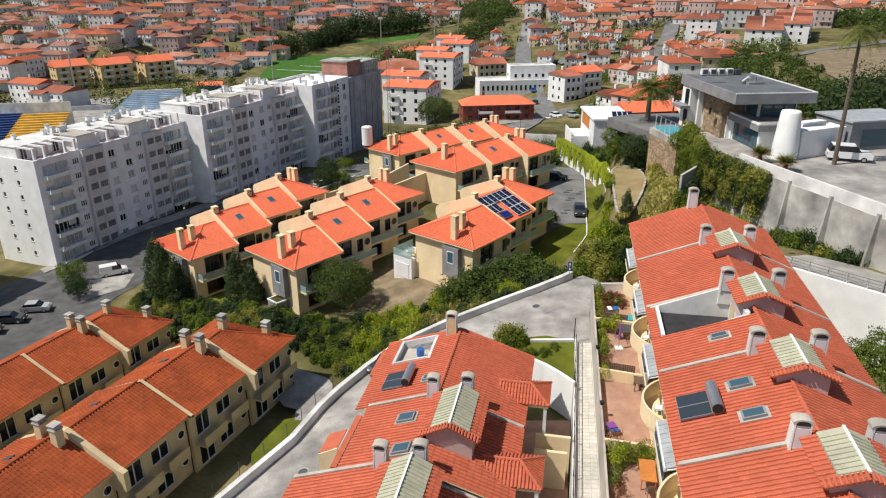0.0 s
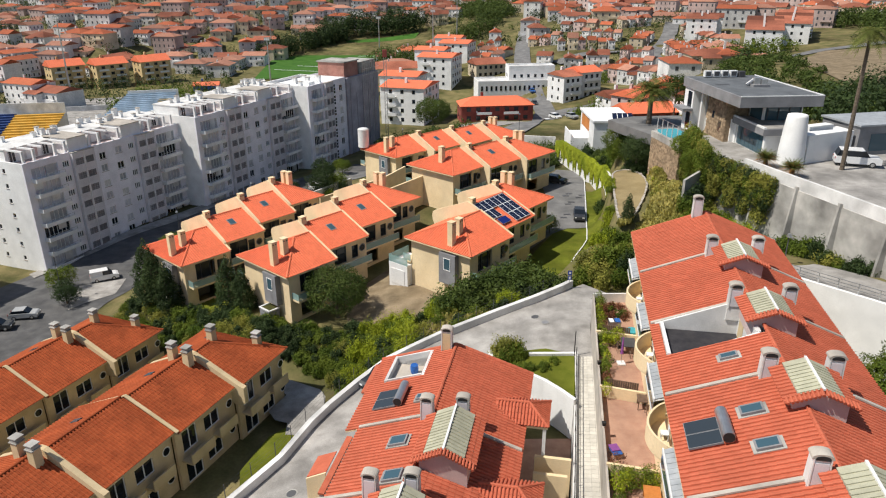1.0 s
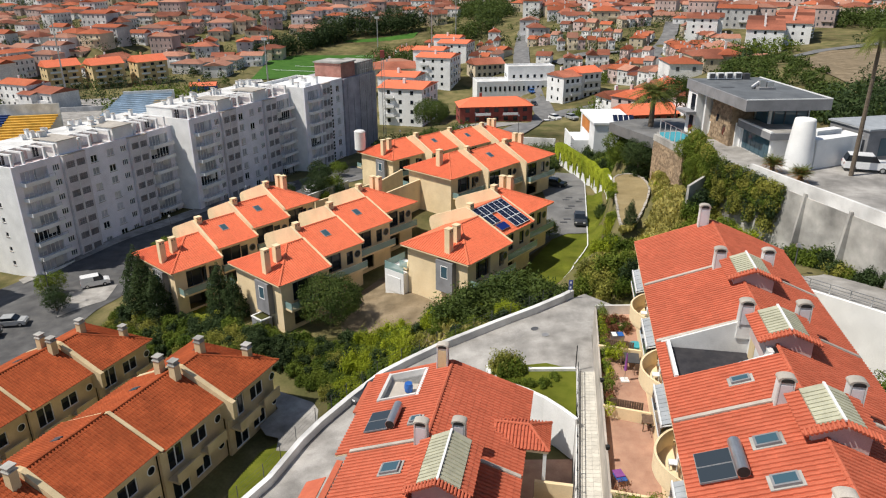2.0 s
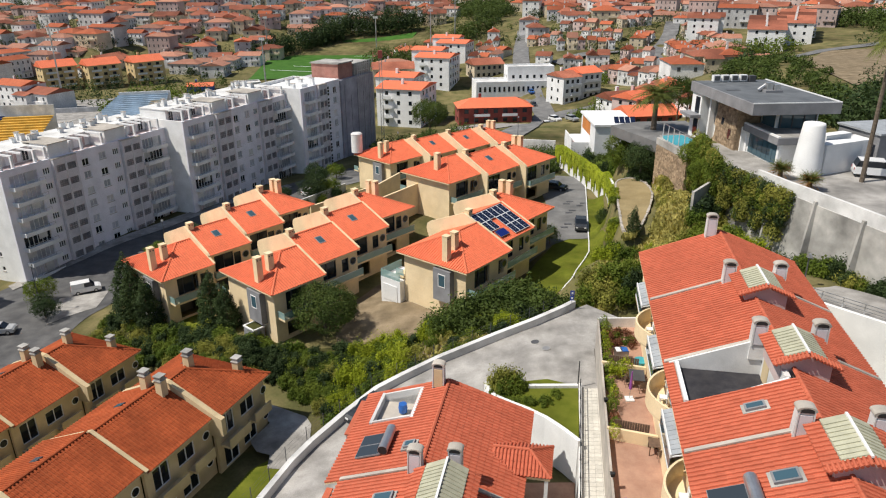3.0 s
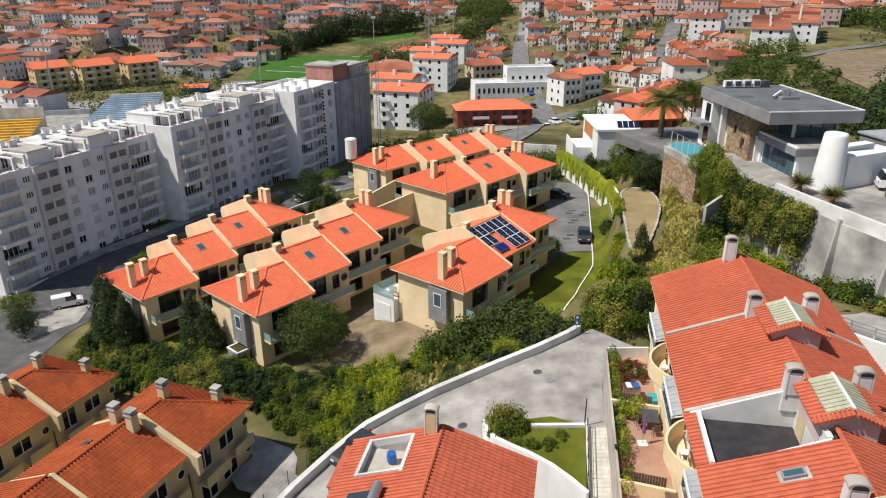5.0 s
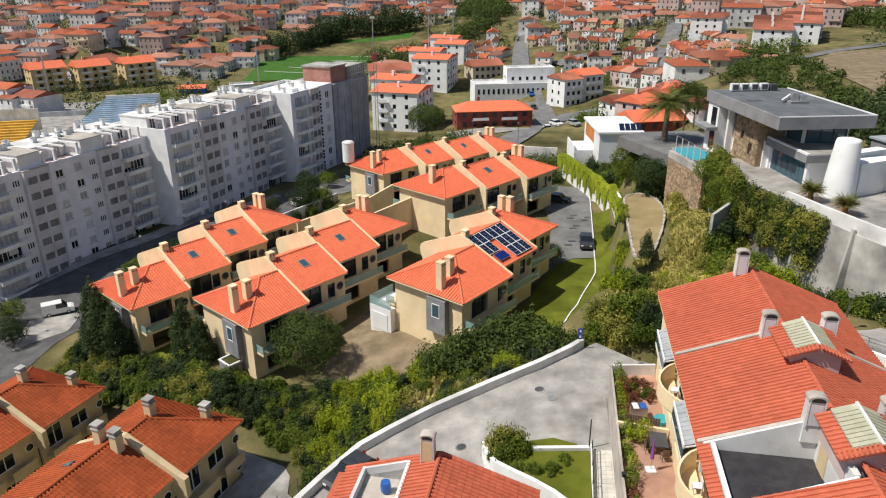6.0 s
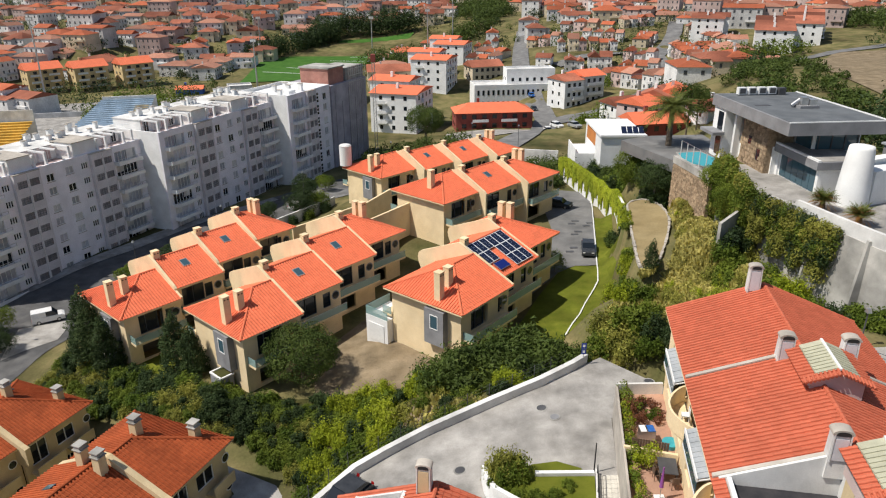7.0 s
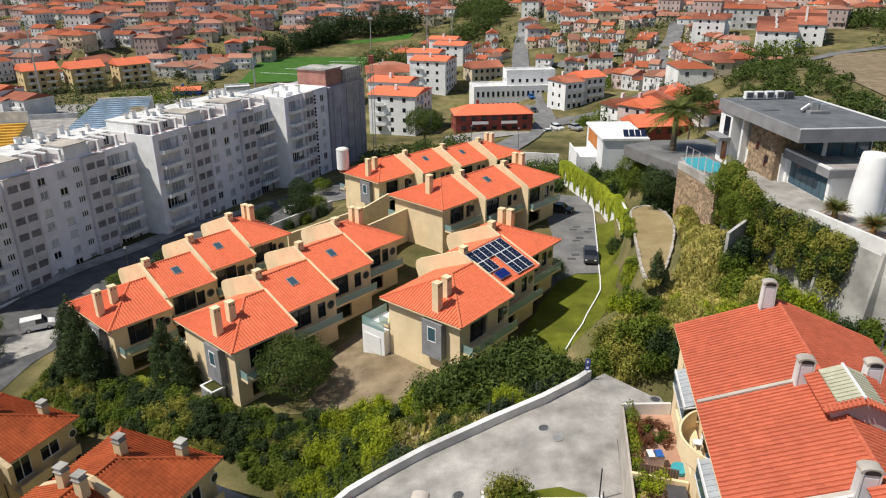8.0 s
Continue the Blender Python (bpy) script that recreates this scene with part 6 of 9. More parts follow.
keep = (drop < reach) & ~((np.sin(q * 97 + 2) > 0.93) & (drop > 0.1))
q, drop = q[keep], drop[keep]
ix, iy = 28.6 - 3.9 * q ** 1.5, 113.5 + 33 * q
foot = heights(ix - 0.8, iy)
bulge = 0.10 + 0.22 * (1 - drop) * (0.6 + 0.4 * np.sin(q * 80) * np.sin(drop * 9))
c3 = np.column_stack([ix + np.where(drop < 0.07, rng_i.uniform(-0.3, 0.3, len(q)), -0.2 - bulge * rng_i.uniform(0.3, 1.2, len(q))), iy, foot + 4.72 - 4.5 * drop])
nrm = np.column_stack([-np.ones(len(q)), -0.5 * np.ones(len(q)), 0.7 * np.ones(len(q))]) + rng_i.normal(0, 0.45, (len(q), 3))
nrm /= np.linalg.norm(nrm, axis=1, keepdims=True)
la = np.cross(nrm, rng_i.normal(size=(len(q), 3)))
la *= rng_i.uniform(0.09, 0.19, (len(q), 1)) / np.linalg.norm(la, axis=1, keepdims=True)
lb = np.cross(nrm, la) * 0.75
iv = np.stack([c3 - la, c3 + lb, c3 + la - lb * 0.4], 1).reshape(-1, 3)
tagged(new("ivy", fast_mesh("ivy", iv, tris_for(iv), LEAF_LIME)), "yellow-green ivy hanging over the white driveway wall", "creeper", kind="stuff")

# trees
PINE = tree_meshes("stone_pine", 1, [(0, 0, 4.0, 3.9, 2.9), (1.2, -0.6, 4.6, 2.6, 2.0), (-1.4, 0.7, 4.4, 2.6, 2.0)], 20000, 0.13, LEAF_PINE, 3.4, 0.28, 5, 1.8, lump=0.12)
CONIFER = tree_meshes("conifer", 2, [(0, 0, 1.6, 2.1, 1.7), (0.3, 0, 3.2, 1.8, 1.8), (0, 0.2, 4.8, 1.35, 1.7), (0, 0, 6.3, 0.75, 1.5)], 12000, 0.13, LEAF_DARK, 5.6, 0.2, 3, 0.8, lump=0.3)
BROAD = tree_meshes("broad_tree", 3, [(0, 0, 3.6, 3.2, 2.6), (1.6, 1.0, 4.6, 2.2, 1.9), (-1.5, -0.8, 4.3, 2.3, 1.9), (0.4, -1.6, 3.2, 2.0, 1.6)], 16000, 0.135, LEAF_DARK, 3.0, 0.24, 5, 1.8, lump=0.32)
BROAD2 = tree_meshes("broad_tree_light", 4, [(0, 0, 3.2, 2.6, 2.3), (1.2, 0.7, 4.0, 1.8, 1.6), (-1.2, -0.6, 3.8, 1.9, 1.6)], 11000, 0.13, LEAF_MID, 2.6, 0.2, 5, 1.4, lump=0.32)
plant_tree("stone_pine", PINE, -12.6, 79.2, -9.6, "round stone pine with a dense dark green crown")
plant_tree("conifer", CONIFER, -27.2, 83.2, -10.6, "dark green cypress tree beside the villas", 20, 0.98)
plant_tree("conifer", CONIFER, -24.9, 81.8, -10.2, "narrow dark green cypress tree", 80, 0.82)
plant_tree("conifer", CONIFER, -40.6, 90.4, -12.9, "bushy dark green conifer beside the corner villa", 10, 1.2)
plant_tree("conifer", CONIFER, -38.6, 88.0, -12.7, "bushy dark green conifer beside the corner villa", 200, 1.12)
plant_tree("conifer", CONIFER, -36.2, 86.2, -12.4, "bushy dark green conifer beside the corner villa", 130, 0.95)
for x, y, s, a in ((-62, 106, 0.75, 0), (-58.5, 100.5, 0.6, 90), (-49.5, 121, 0.6, 40), (-45, 128, 0.65, 70), (-41, 134.5, 0.6, 10), (-37, 141, 0.6, 60), (-26.5, 151.5, 0.9, 30), (-23.5, 154, 0.8, 200), (-28, 163, 0.8, 90), (-24, 168, 0.7, 120), (-33, 148, 0.65, 10)):
    plant_tree("street_tree", BROAD if a % 20 else BROAD2, x, y, height(x, y) - 0.2, "dark green street tree by the apartment blocks", a, s, "street trees")
plant_tree("evergreen_tree", BROAD, 29.2, 102.6, 2.9, "dense dark evergreen tree below the pool", 40, 0.82)
plant_tree("evergreen_tree", BROAD2, 29.6, 110.0, 1.2, "leafy green tree behind the ivy wall", 140, 1.15)
plant_tree("evergreen_tree", BROAD2, 30.2, 106.4, 1.4, "leafy green tree below the pool deck", 60, 0.95)
plant_tree("evergreen_tree", BROAD2, 31.3, 88.6, 7.6, "leafy green tree hanging over the retaining wall", 30, 0.72)
plant_tree("evergreen_tree", BROAD2, 31.4, 85.0, 6.9, "leafy green tree hanging over the retaining wall", 160, 0.6)
plant_tree("young_pine", CONIFER, 22.3, 80.0, height(22.3, 80.0) - 0.2, "small bushy young pine on the dry slope", 10, 0.45)
for x, y, s, kd in ((5.4, 53.9, 0.85, "olive"), (6.4, 53.5, 0.8, "mid"), (5.9, 54.0, 0.95, "olive"), (5.3, 53.2, 0.65, "mid")):
    bush(kd, x, y, s, z=-0.1, tall=1.6, group="large bush on the planted island")
plant_tree("courtyard_tree", BROAD2, 16.6, 100.8, -6.6, "small green tree beside the solar house", 60, 0.5)
plant_tree("evergreen_tree", PINE, -2.0, 205.0, -13.5, "round green pine between the town buildings", 0, 1.35)
plant_tree("evergreen_tree", PINE, 40.0, 165.0, -6.0, "round green tree beside the street", 50, 0.9)
TALL_PINE = tree_meshes("tall_pine", 6, [(-1.8, 0, 11.2, 2.3, 1.1), (1.9, 0.5, 12.8, 2.6, 1.1), (0, 0, 14.2, 2.2, 1.0), (1.4, -1.2, 9.8, 1.7, 0.8), (-1.0, 1.0, 13.0, 1.9, 0.9)], 9000, 0.16, LEAF_PINE, 13.0, 0.24, 6, 2.0, lump=0.4)
plant_tree("slim_pine", TALL_PINE, 54.5, 165.0, -7.5, "tall slender pine with a high open crown behind the pool", 10, 1.0, "slim pines")
plant_tree("slim_pine", TALL_PINE, 59.5, 172.0, -8.5, "tall slender pine with a high open crown behind the pool", 140, 0.95, "slim pines")

# dry grass over the slopes, one sheet of blades
rng_g = np.random.default_rng(8)
pts = []
for poly, n in (([(20, 73), (24, 69), (33, 70), (31.5, 82), (30.6, 98), (29.6, 98), (27.8, 88), (24.5, 81), (21, 79.5)], 20000), ([(-4, 60), (1, 61.6), (4.4, 64), (4.4, 67), (0, 68)], 700), ([(11, 70.5), (16, 68), (22, 72), (20, 80), (16, 74)], 2500)):
    xs, ys = [p[0] for p in poly], [p[1] for p in poly]
    c = np.stack([rng_g.uniform(min(xs), max(xs), n * 2), rng_g.uniform(min(ys), max(ys), n * 2)], 1)
    pts += [p for p in c.tolist() if inside_poly(p[0], p[1], poly)]
pts = np.array(pts)
zs = heights(pts[:, 0], pts[:, 1])
ang, hgt = rng_g.uniform(0, 6.28, len(pts)), rng_g.uniform(0.25, 0.75, len(pts))
p3 = np.column_stack([pts, zs])
side = np.column_stack([np.cos(ang), np.sin(ang), 0 * ang]) * 0.10
lean = np.column_stack([rng_g.normal(0, 0.25, len(pts)), rng_g.normal(0, 0.25, len(pts)), np.ones(len(pts))]) * hgt[:, None]
gv = np.stack([p3 - side * 1.5, p3 + side * 1.5, p3 + lean + side, p3 + lean - side], 1).reshape(-1, 3)
tagged(new("dry_grass", fast_mesh("dry_grass", gv, quads_for(gv), LEAF_DRY)), "dry straw-coloured grass over the slopes", "grass", kind="stuff")


# palms
def palm_crown(seed, count, length, droop, width, leaf, low=-0.55):
    rng = np.random.default_rng(seed)
    vs = []
    for i in range(count):
        a, e = rng.uniform(0, 6.28), math.asin(rng.uniform(low, 0.97)) * 0.95
        L = length * rng.uniform(0.8, 1.1)
        prev = np.zeros(3)
        dirh = np.array([math.cos(a), math.sin(a), 0])
        sd = np.array([-math.sin(a), math.cos(a), 0])
        n = 9
        for j in range(n):
            t = (j + 1) / n
            p = dirh * L * t * math.cos(e * (1 - t * 0.3)) + np.array([0, 0, L * (math.sin(e) * t - droop * t * t)])
            for sgn in (-1, 1):
                for q in (0.3, 0.8):
                    w = width * math.sin(math.pi * min(0.97, t * 0.85 + 0.12))
                    b = prev + (p - prev) * q
                    tip = b + sd * sgn * w + (p - prev) * 0.7 + np.array([0, 0, -0.18 * w])
                    vs += [b, b + (p - prev) * 0.28, tip + (p - prev) * 0.1, tip]
            prev = p
    v = np.array(vs)
    return fast_mesh("palm_crown", v, quads_for(v), leaf)


def palm_trunk(tall, r):
    g = Geo()
    n = int(tall / 0.35)
    for i in range(n):
        g.tube((0, 0, i * tall / n - 0.3), (0, 0, (i + 1) * tall / n - 0.3), r * (1.25 - 0.4 * i / n), r * (1.15 - 0.4 * i / n), 9)
    return mesh_of(g, BARK, "palm_trunk")


DATE = (palm_trunk(5.6, 0.36), palm_crown(1, 110, 4.1, 0.42, 0.6, LEAF_PALM, -0.35))
plant_tree("date_palm", DATE, 31.8, 107.4, 8.5, "date palm with a full green crown by the pool", lift=5.3)
CYCAD = (palm_trunk(1.1, 0.24), palm_crown(2, 120, 1.45, 0.25, 0.20, LEAF_PALM, 0.2))
SKIRT = palm_crown(7, 70, 1.35, 0.45, 0.20, LEAF_RUST, -0.2)
for x, y in ((35.4, 75.6), (36.4, 71.6)):
    palm = plant_tree("cycad_palm", CYCAD, x, y, 10.7, "low sago palm with stiff fronds on the forecourt", x * 50, 1.0, "sago palms", lift=0.9)
    part("dead_fronds", SKIRT, None, palm, "rust-brown dead lower fronds").location.z = 0.85
TALL = (palm_trunk(14.5, 0.2), palm_crown(3, 46, 2.2, 0.75, 0.5, LEAF_PALM))
plant_tree("fan_palm", TALL, 43.0, 74.2, 10.7, "very tall slender fan palm with a small crown", lift=14.2)

# ---- modern house on the plateau ----
turn_m = Matrix.Translation((34.0, 81.0, 10.6)) @ Matrix.Rotation(radians(4.0), 4, "Z")
mh = base("modern_house", turn_m, "modern grey and white villa with flat roof, stone wall and glass", "house")
part("roof", Geo().box(0, 9.8, 0, 16.2, 5.4, 6.6), GREY, mh, "flat grey overhanging roof")
part("roof_deck", Geo().box(0.3, 9.5, 0.3, 15.9, 6.603, 6.63), ROOFGREY, mh)
part("roof_rim", Geo().box(0, 9.8, 0, 0.14, 6.603, 6.7).box(9.66, 9.8, 0.14, 16.2, 6.603, 6.7), PAINT_WHITE, mh)
part("ground_floor", Geo().box(2.3, 9.5, 6.0, 15.8, -0.2, 2.85), WHITE, mh)
part("upper_floor", Geo().box(4.6, 9.4, 3.2, 15.6, 2.86, 5.39), WHITE, mh)
part("upper_glazing", Geo().box(4.9, 9.2, 3.1, 3.19, 3.1, 5.2), GLASS_BLUE, mh)
for i in range(4):
    part("glazing_post", Geo().box(5.0 + i * 1.35, 5.12 + i * 1.35, 3.02, 3.09, 2.9, 5.38), DKGREY, mh)
part("upper_side_glazing", Geo().box(4.5, 4.59, 3.4, 6.0, 3.1, 5.2), GLASS_BLUE, mh)
stone_wall = part("stone_wall", Geo().box(1.7, 4.4, 6.2, 11.6, -0.2, 5.38), STONE, mh, "rubble stone facing wall")
rs = random.Random(3)
stone = [mesh_of(Geo().box(-0.05, 0.05, -0.5, 0.5, -0.5, 0.5, 0.05), STONE, "stone") for i in range(1)]
for zi in range(13):
    y = 6.25
    while y < 11.3:
        w = rs.uniform(0.35, 0.75)
        if not ((7.4 < y + w / 2 < 8.2 and 1.0 < zi * 0.42 < 2.2) or (9.4 < y + w / 2 < 10.2 and 2.2 < zi * 0.42 < 3.2)):
            o = part("stone", stone[0], None, stone_wall)
            o.matrix_local = Matrix.Translation((1.68 - rs.uniform(0, 0.03), y + w / 2, zi * 0.42 + 0.05)) @ Matrix.Diagonal((1, w * 0.94, 0.39, 1))
        y += w
part("stone_wall_window", Geo().box(1.66, 1.72, 7.45, 8.15, 1.0, 2.2), GLASS_DARK, mh)
part("stone_wall_window", Geo().box(1.66, 1.72, 9.45, 10.1, 2.3, 3.2), GLASS_DARK, mh)
part("white_fin", Geo().box(0.9, 1.5, 11.8, 12.2, -0.2, 5.38), PAINT_WHITE, mh, "white upright fin")
part("back_wing", Geo().box(0.2, 4.4, 13.0, 15.8, -0.2, 5.38), WHITE, mh)
part("back_window", Geo().box(0.15, 0.19, 13.4, 14.6, 0.2, 2.3), GLASS_DARK, mh)
part("back_window", Geo().box(0.15, 0.19, 13.4, 14.6, 3.0, 5.0), GLASS_DARK, mh)
part("back_canopy", Geo().box(-1.2, 0.14, 12.6, 15.9, 2.6, 2.95), GREY, mh)
# glazed living room under a terrace
part("terrace_slab", Geo().box(2.4, 7.6, -1.6, 6.0, 2.5, 3.25), GREY, mh, "grey terrace slab over the glazed room")
part("terrace_floor", Geo().box(2.7, 7.3, -1.3, 6.0, 3.253, 3.28), PAVING, mh)
part("terrace_parapet", Geo().box(2.45, 2.75, -1.55, 6.0, 3.253, 3.42), PAINT_WHITE, mh)
part("living_room", Geo().box(3.0, 7.3, -1.2, 6.0, -0.2, 2.49), WHITE, mh)
for i in range(6):
    part("glass_panel", Geo().box(2.93, 2.99, -0.9 + i * 1.05, 0.08 + i * 1.05, 0.15, 2.45), GLASS_BLUE, mh)
part("white_post", Geo().box(2.8, 3.2, -1.4, -1.0, -0.2, 2.49), PAINT_WHITE, mh)
part("white_post", Geo().box(2.8, 3.0, 5.6, 6.0, -0.2, 2.49), PAINT_WHITE, mh)
for i in range(4):
    u = part("air_conditioner", Geo().box(2.0 + i * 1.15, 2.9 + i * 1.15, 14.4, 15.0, 6.75, 7.5), PAINT_WHITE, mh, "white air conditioning unit")
    part("fan_grille", Geo().box(2.12 + i * 1.15, 2.78 + i * 1.15, 14.36, 14.39, 6.85, 7.4), DKGREY, u)
part("air_conditioner", Geo().box(6.6, 7.4, 14.3, 15.0, 6.63, 7.4), DKGREY, mh)
ac = part("roof_plant", Geo().box(4.6, 6.6, 6.4, 8.0, 6.63, 6.9), GREY, mh)
part("duct", Geo().box(4.9, 5.6, 6.8, 7.6, 6.903, 7.7), METAL, ac)
part("duct", Geo().box(5.7, 6.4, 6.6, 7.4, 6.903, 7.5), METAL, ac)
part("duct", Geo().tube((4.2, 7.4, 6.8), (5.0, 7.4, 7.4), 0.2), METAL, ac)
part("roof_hatch", Geo().box(1.0, 2.6, 8.4, 9.0, 6.635, 6.66), DKGREY, mh)

# white tower, wing, garage
tower = base("white_tower", Matrix.Translation((38.8, 77.2, 10.6)), "white rounded tower with a curved wall", "building")
prof = [(1.42, -0.2), (1.36, 1.6), (1.22, 3.6), (1.06, 5.2), (1.0, 5.4), (0.8, 5.45)]
g, seg = Geo(), 48
for r0, z0 in prof:
    g.v += [(r0 * math.cos(math.tau * i / seg), r0 * math.sin(math.tau * i / seg), z0) for i in range(seg)]
for j in range(len(prof) - 1):
    g.f += [(j * seg + i, j * seg + (i + 1) % seg, (j + 1) * seg + (i + 1) % seg, (j + 1) * seg + i) for i in range(seg)]
g.f.append(tuple(range((len(prof) - 1) * seg, len(prof) * seg)))
part("tower_shell", g, WHITE, tower, smooth=True)
part("wing_wall", Geo().prism([(1.4, -0.6), (6.4, 1.6), (6.0, 2.6), (1.0, 1.2)], -0.2, 3.2), WHITE, tower)
part("wing_top", Geo().prism([(2.6, 2.0), (6.0, 3.4), (5.6, 4.4), (2.2, 3.0)], -0.2, 3.6), WHITE, tower)
gar = base("garage", Matrix.Translation((47.6, 80.0, 10.6)) @ Matrix.Rotation(radians(12), 4, "Z"), "grey flat-roofed garage with a dark window", "building")
part("wall", Geo().box(0, 9, 0, 6, -0.2, 3.4), GREY, gar)
part("roof", Geo().box(-0.2, 9.2, -0.2, 6.2, 3.403, 3.6), SHEET, gar)
part("window", Geo().box(1.6, 7.5, -0.04, 0.0, 0.5, 2.5), GLASS_BLUE, gar)
part("white_pier", Geo().box(-2.4, -0.4, 0.4, 3.0, -0.2, 2.9), WHITE, gar)

# retaining wall with buttresses and a white parapet
rim = [(plateau_edge(y), y) for y in (28, 40, 46, 52, 57.4, 65, 71.5, 76)]
wall_line("wall_retaining", rim, [10.4] * len(rim), 8.5, 0.5, CONCRETE, "tall weathered concrete retaining wall with buttresses")
wall_line("wall_parapet", rim, [11.65, 11.65, 11.65, 11.65, 11.6, 11.6, 11.55, 11.5], 1.25, 0.34, WHITE_OLD, "white stained parapet on the retaining wall")
for i in range(9):
    y = 31.5 + i * 5.2
    x = plateau_edge(y)
    g = Geo().slab([(0, -0.16, -7.5), (-0.95, -0.16, -7.5), (-0.22, -0.16, 0.55), (0, -0.16, 0.55)], (0, 0.32, 0))
    o = solid("buttress", g, CONCRETE, "sloping concrete buttress of the retaining wall", "buttress", "buttresses of the retaining wall", "structure")
    o.matrix_world = Matrix.Translation((x - 0.2, y, 10.2))
rim2 = [(plateau_edge(y), y) for y in (76, 81, 86, 90.6)]
wall_line("wall_terrace", rim2, [10.9] * 4, 8.0, 0.4, CONCRETE, "concrete terrace wall hung with creepers")
patch("pavement_terrace", [(33.6, 76.2), (37.5, 79), (37.0, 91), (32.8, 90.8), (32.0, 81)], PAVING, "grey paved terrace before the modern house", "pavement", off=0.02, level=10.6, step=3)
for x, y, s, kd in ((27.6, 77.6, 1.1, "olive"), (28.7, 78.6, 1.2, "mid"), (29.7, 79.5, 1.25, "dark"), (30.7, 80.3, 1.3, "mid"), (29.4, 77.6, 1.2, "mid"), (31.0, 78.6, 1.3, "olive"), (28.2, 76.2, 1.1, "mid")):
    bush(kd, x, y, s, tall=1.25, group="bushes before the wing wall")
wall_line("wall_ramp", [(28.2, 79.3), (31.3, 82.0)], [8.1, 8.7], 6.5, 0.3, CONCRETE, "sloping concrete wing wall in the scrub")
# white wall under the upper lane, with a guard rail
rail_pts = [(x, y) for y, x in zip(RAIL_Y, RAIL_X)][::-1]
wall_line("wall_white", rail_pts, [4.4, 5.7, 6.0, 6.2, 6.2, 6.2], 6.6, 0.35, WHITE, "tall bright white wall below the upper lane")
guard = base("guard_rail", Matrix(), "grey steel guard rail along the upper lane", "rail")
for (x0, y0), (x1, y1), z0, z1 in zip(rail_pts[1:], rail_pts[2:], (5.7, 6.0, 6.2, 6.2), (6.0, 6.2, 6.2, 6.2)):
    for hh in (0.35, 0.62, 0.9):
        part("rail_bar", Geo().tube((x0 + 0.1, y0, z0 + hh), (x1 + 0.1, y1, z1 + hh), 0.03, n=5), METAL, guard)
    n = int(math.hypot(x1 - x0, y1 - y0) / 1.6) + 1
    for i in range(n):
        x, y, z = x0 + (x1 - x0) * i / n + 0.1, y0 + (y1 - y0) * i / n, z0 + (z1 - z0) * i / n
        part("rail_post", Geo().box(x - 0.03, x + 0.03, y - 0.03, y + 0.03, z - 0.1, z + 0.92), METAL, guard)


def street_lamp(x, y, z, tall=4.0, arm=0.0):
    o = base("street_lamp", Matrix.Translation((x, y, z)), "slim dark street lamp post", "lamp post", "street lamps")
    part("pole", Geo().tube((0, 0, -0.2), (0, 0, tall), 0.07, 0.045, 7), DKGREY, o)
    part("lamp_head", Geo().box(-0.18, 0.18, -0.18, 0.18, tall, tall + 0.3, 0.06), METAL, o)


for x, y, z in ((31.5, 60.6, 5.7), (36.0, 51.3, 6.2)):
    street_lamp(x, y, z, 2.6)
for x, y, tall in ((-60.5, 103, 7.5), (-47, 120, 7.5), (-38, 137, 7.5), (-27, 158, 7.5), (9, 172, 8), (19, 168, 8), (-9, 168, 8)):
    street_lamp(x, y, height(x, y), tall)
for x, y, s, kd in ((30.2, 71.6, 1.0, "lime"), (31.4, 72.4, 1.1, "lime"), (32.6, 72.2, 1.1, "lime"), (33.6, 70.6, 1.2, "mid"), (32.6, 70.4, 1.1, "mid"), (32.2, 66.2, 1.0, "mid"), (33.0, 65.6, 1.1, "dark"), (33.8, 64.8, 1.15, "mid"), (34.6, 64.0, 1.1, "mid"), (35.4, 63.0, 1.0, "dark"), (36.0, 61.8, 0.8, "olive")):
    bush(kd, x, y, s, tall=1.2, group="shrubs at the foot of the retaining wall")
scatter([(37.0, 59.5), (38.0, 57.6), (35.6, 66), (34.3, 70), (33.0, 67.5)], 14, ["mid", "olive", "dark"], 0.7, 1.1, 1.0, seed=21)
scatter([(40.0, 53.5), (41.2, 52.6), (46.5, 38), (45, 38)], 8, ["mid", "olive"], 0.9, 1.2, 1.5, joined="dense thicket on the slope", seed=22)
scatter([(30.5, 50), (32.5, 48), (35.5, 44), (34, 40), (29.5, 44)], 8, ["lime", "mid", "olive"], 1.1, 1.5, 1.6, seed=23, tall=1.4)
plant_tree("evergreen_tree", BROAD2, 32.0, 44.5, 0.0, "leafy green tree behind the row houses", 10, 1.0)
# pool terrace
pool_deck = solid("pool_deck", Geo().prism([(26.4, 110.5), (30.3, 99.2), (31.7, 90.8), (34.2, 90.8), (39, 97), (38.5, 113.5), (31, 113)], 7.2, 8.68), STREET, "dark grey paved pool deck behind the modern house", "pavement", kind="structure")
pool = base("swimming_pool", Matrix.Translation((0, 0, 8.69)), "turquoise swimming pool in the deck", "pool")
part("pool_rim", Geo().prism([(30.9, 98.9), (34.0, 95.2), (36.6, 97.4), (34.9, 104.0), (31.6, 103.6)], -0.02, 0.06), PAVING, pool)
part("pool_water", Geo().prism([(31.2, 98.9), (34.0, 95.6), (36.2, 97.5), (34.7, 103.6), (31.8, 103.2)], 0.0, 0.08), WATER, pool)
stone_face = base("stone_pool_wall", Matrix.Translation((30.2, 98.9, 3.6)) @ Matrix.Rotation(math.atan2(-8.0, 1.1), 4, "Z"), "brown rubble stone wall under the pool deck", "wall", kind="structure")
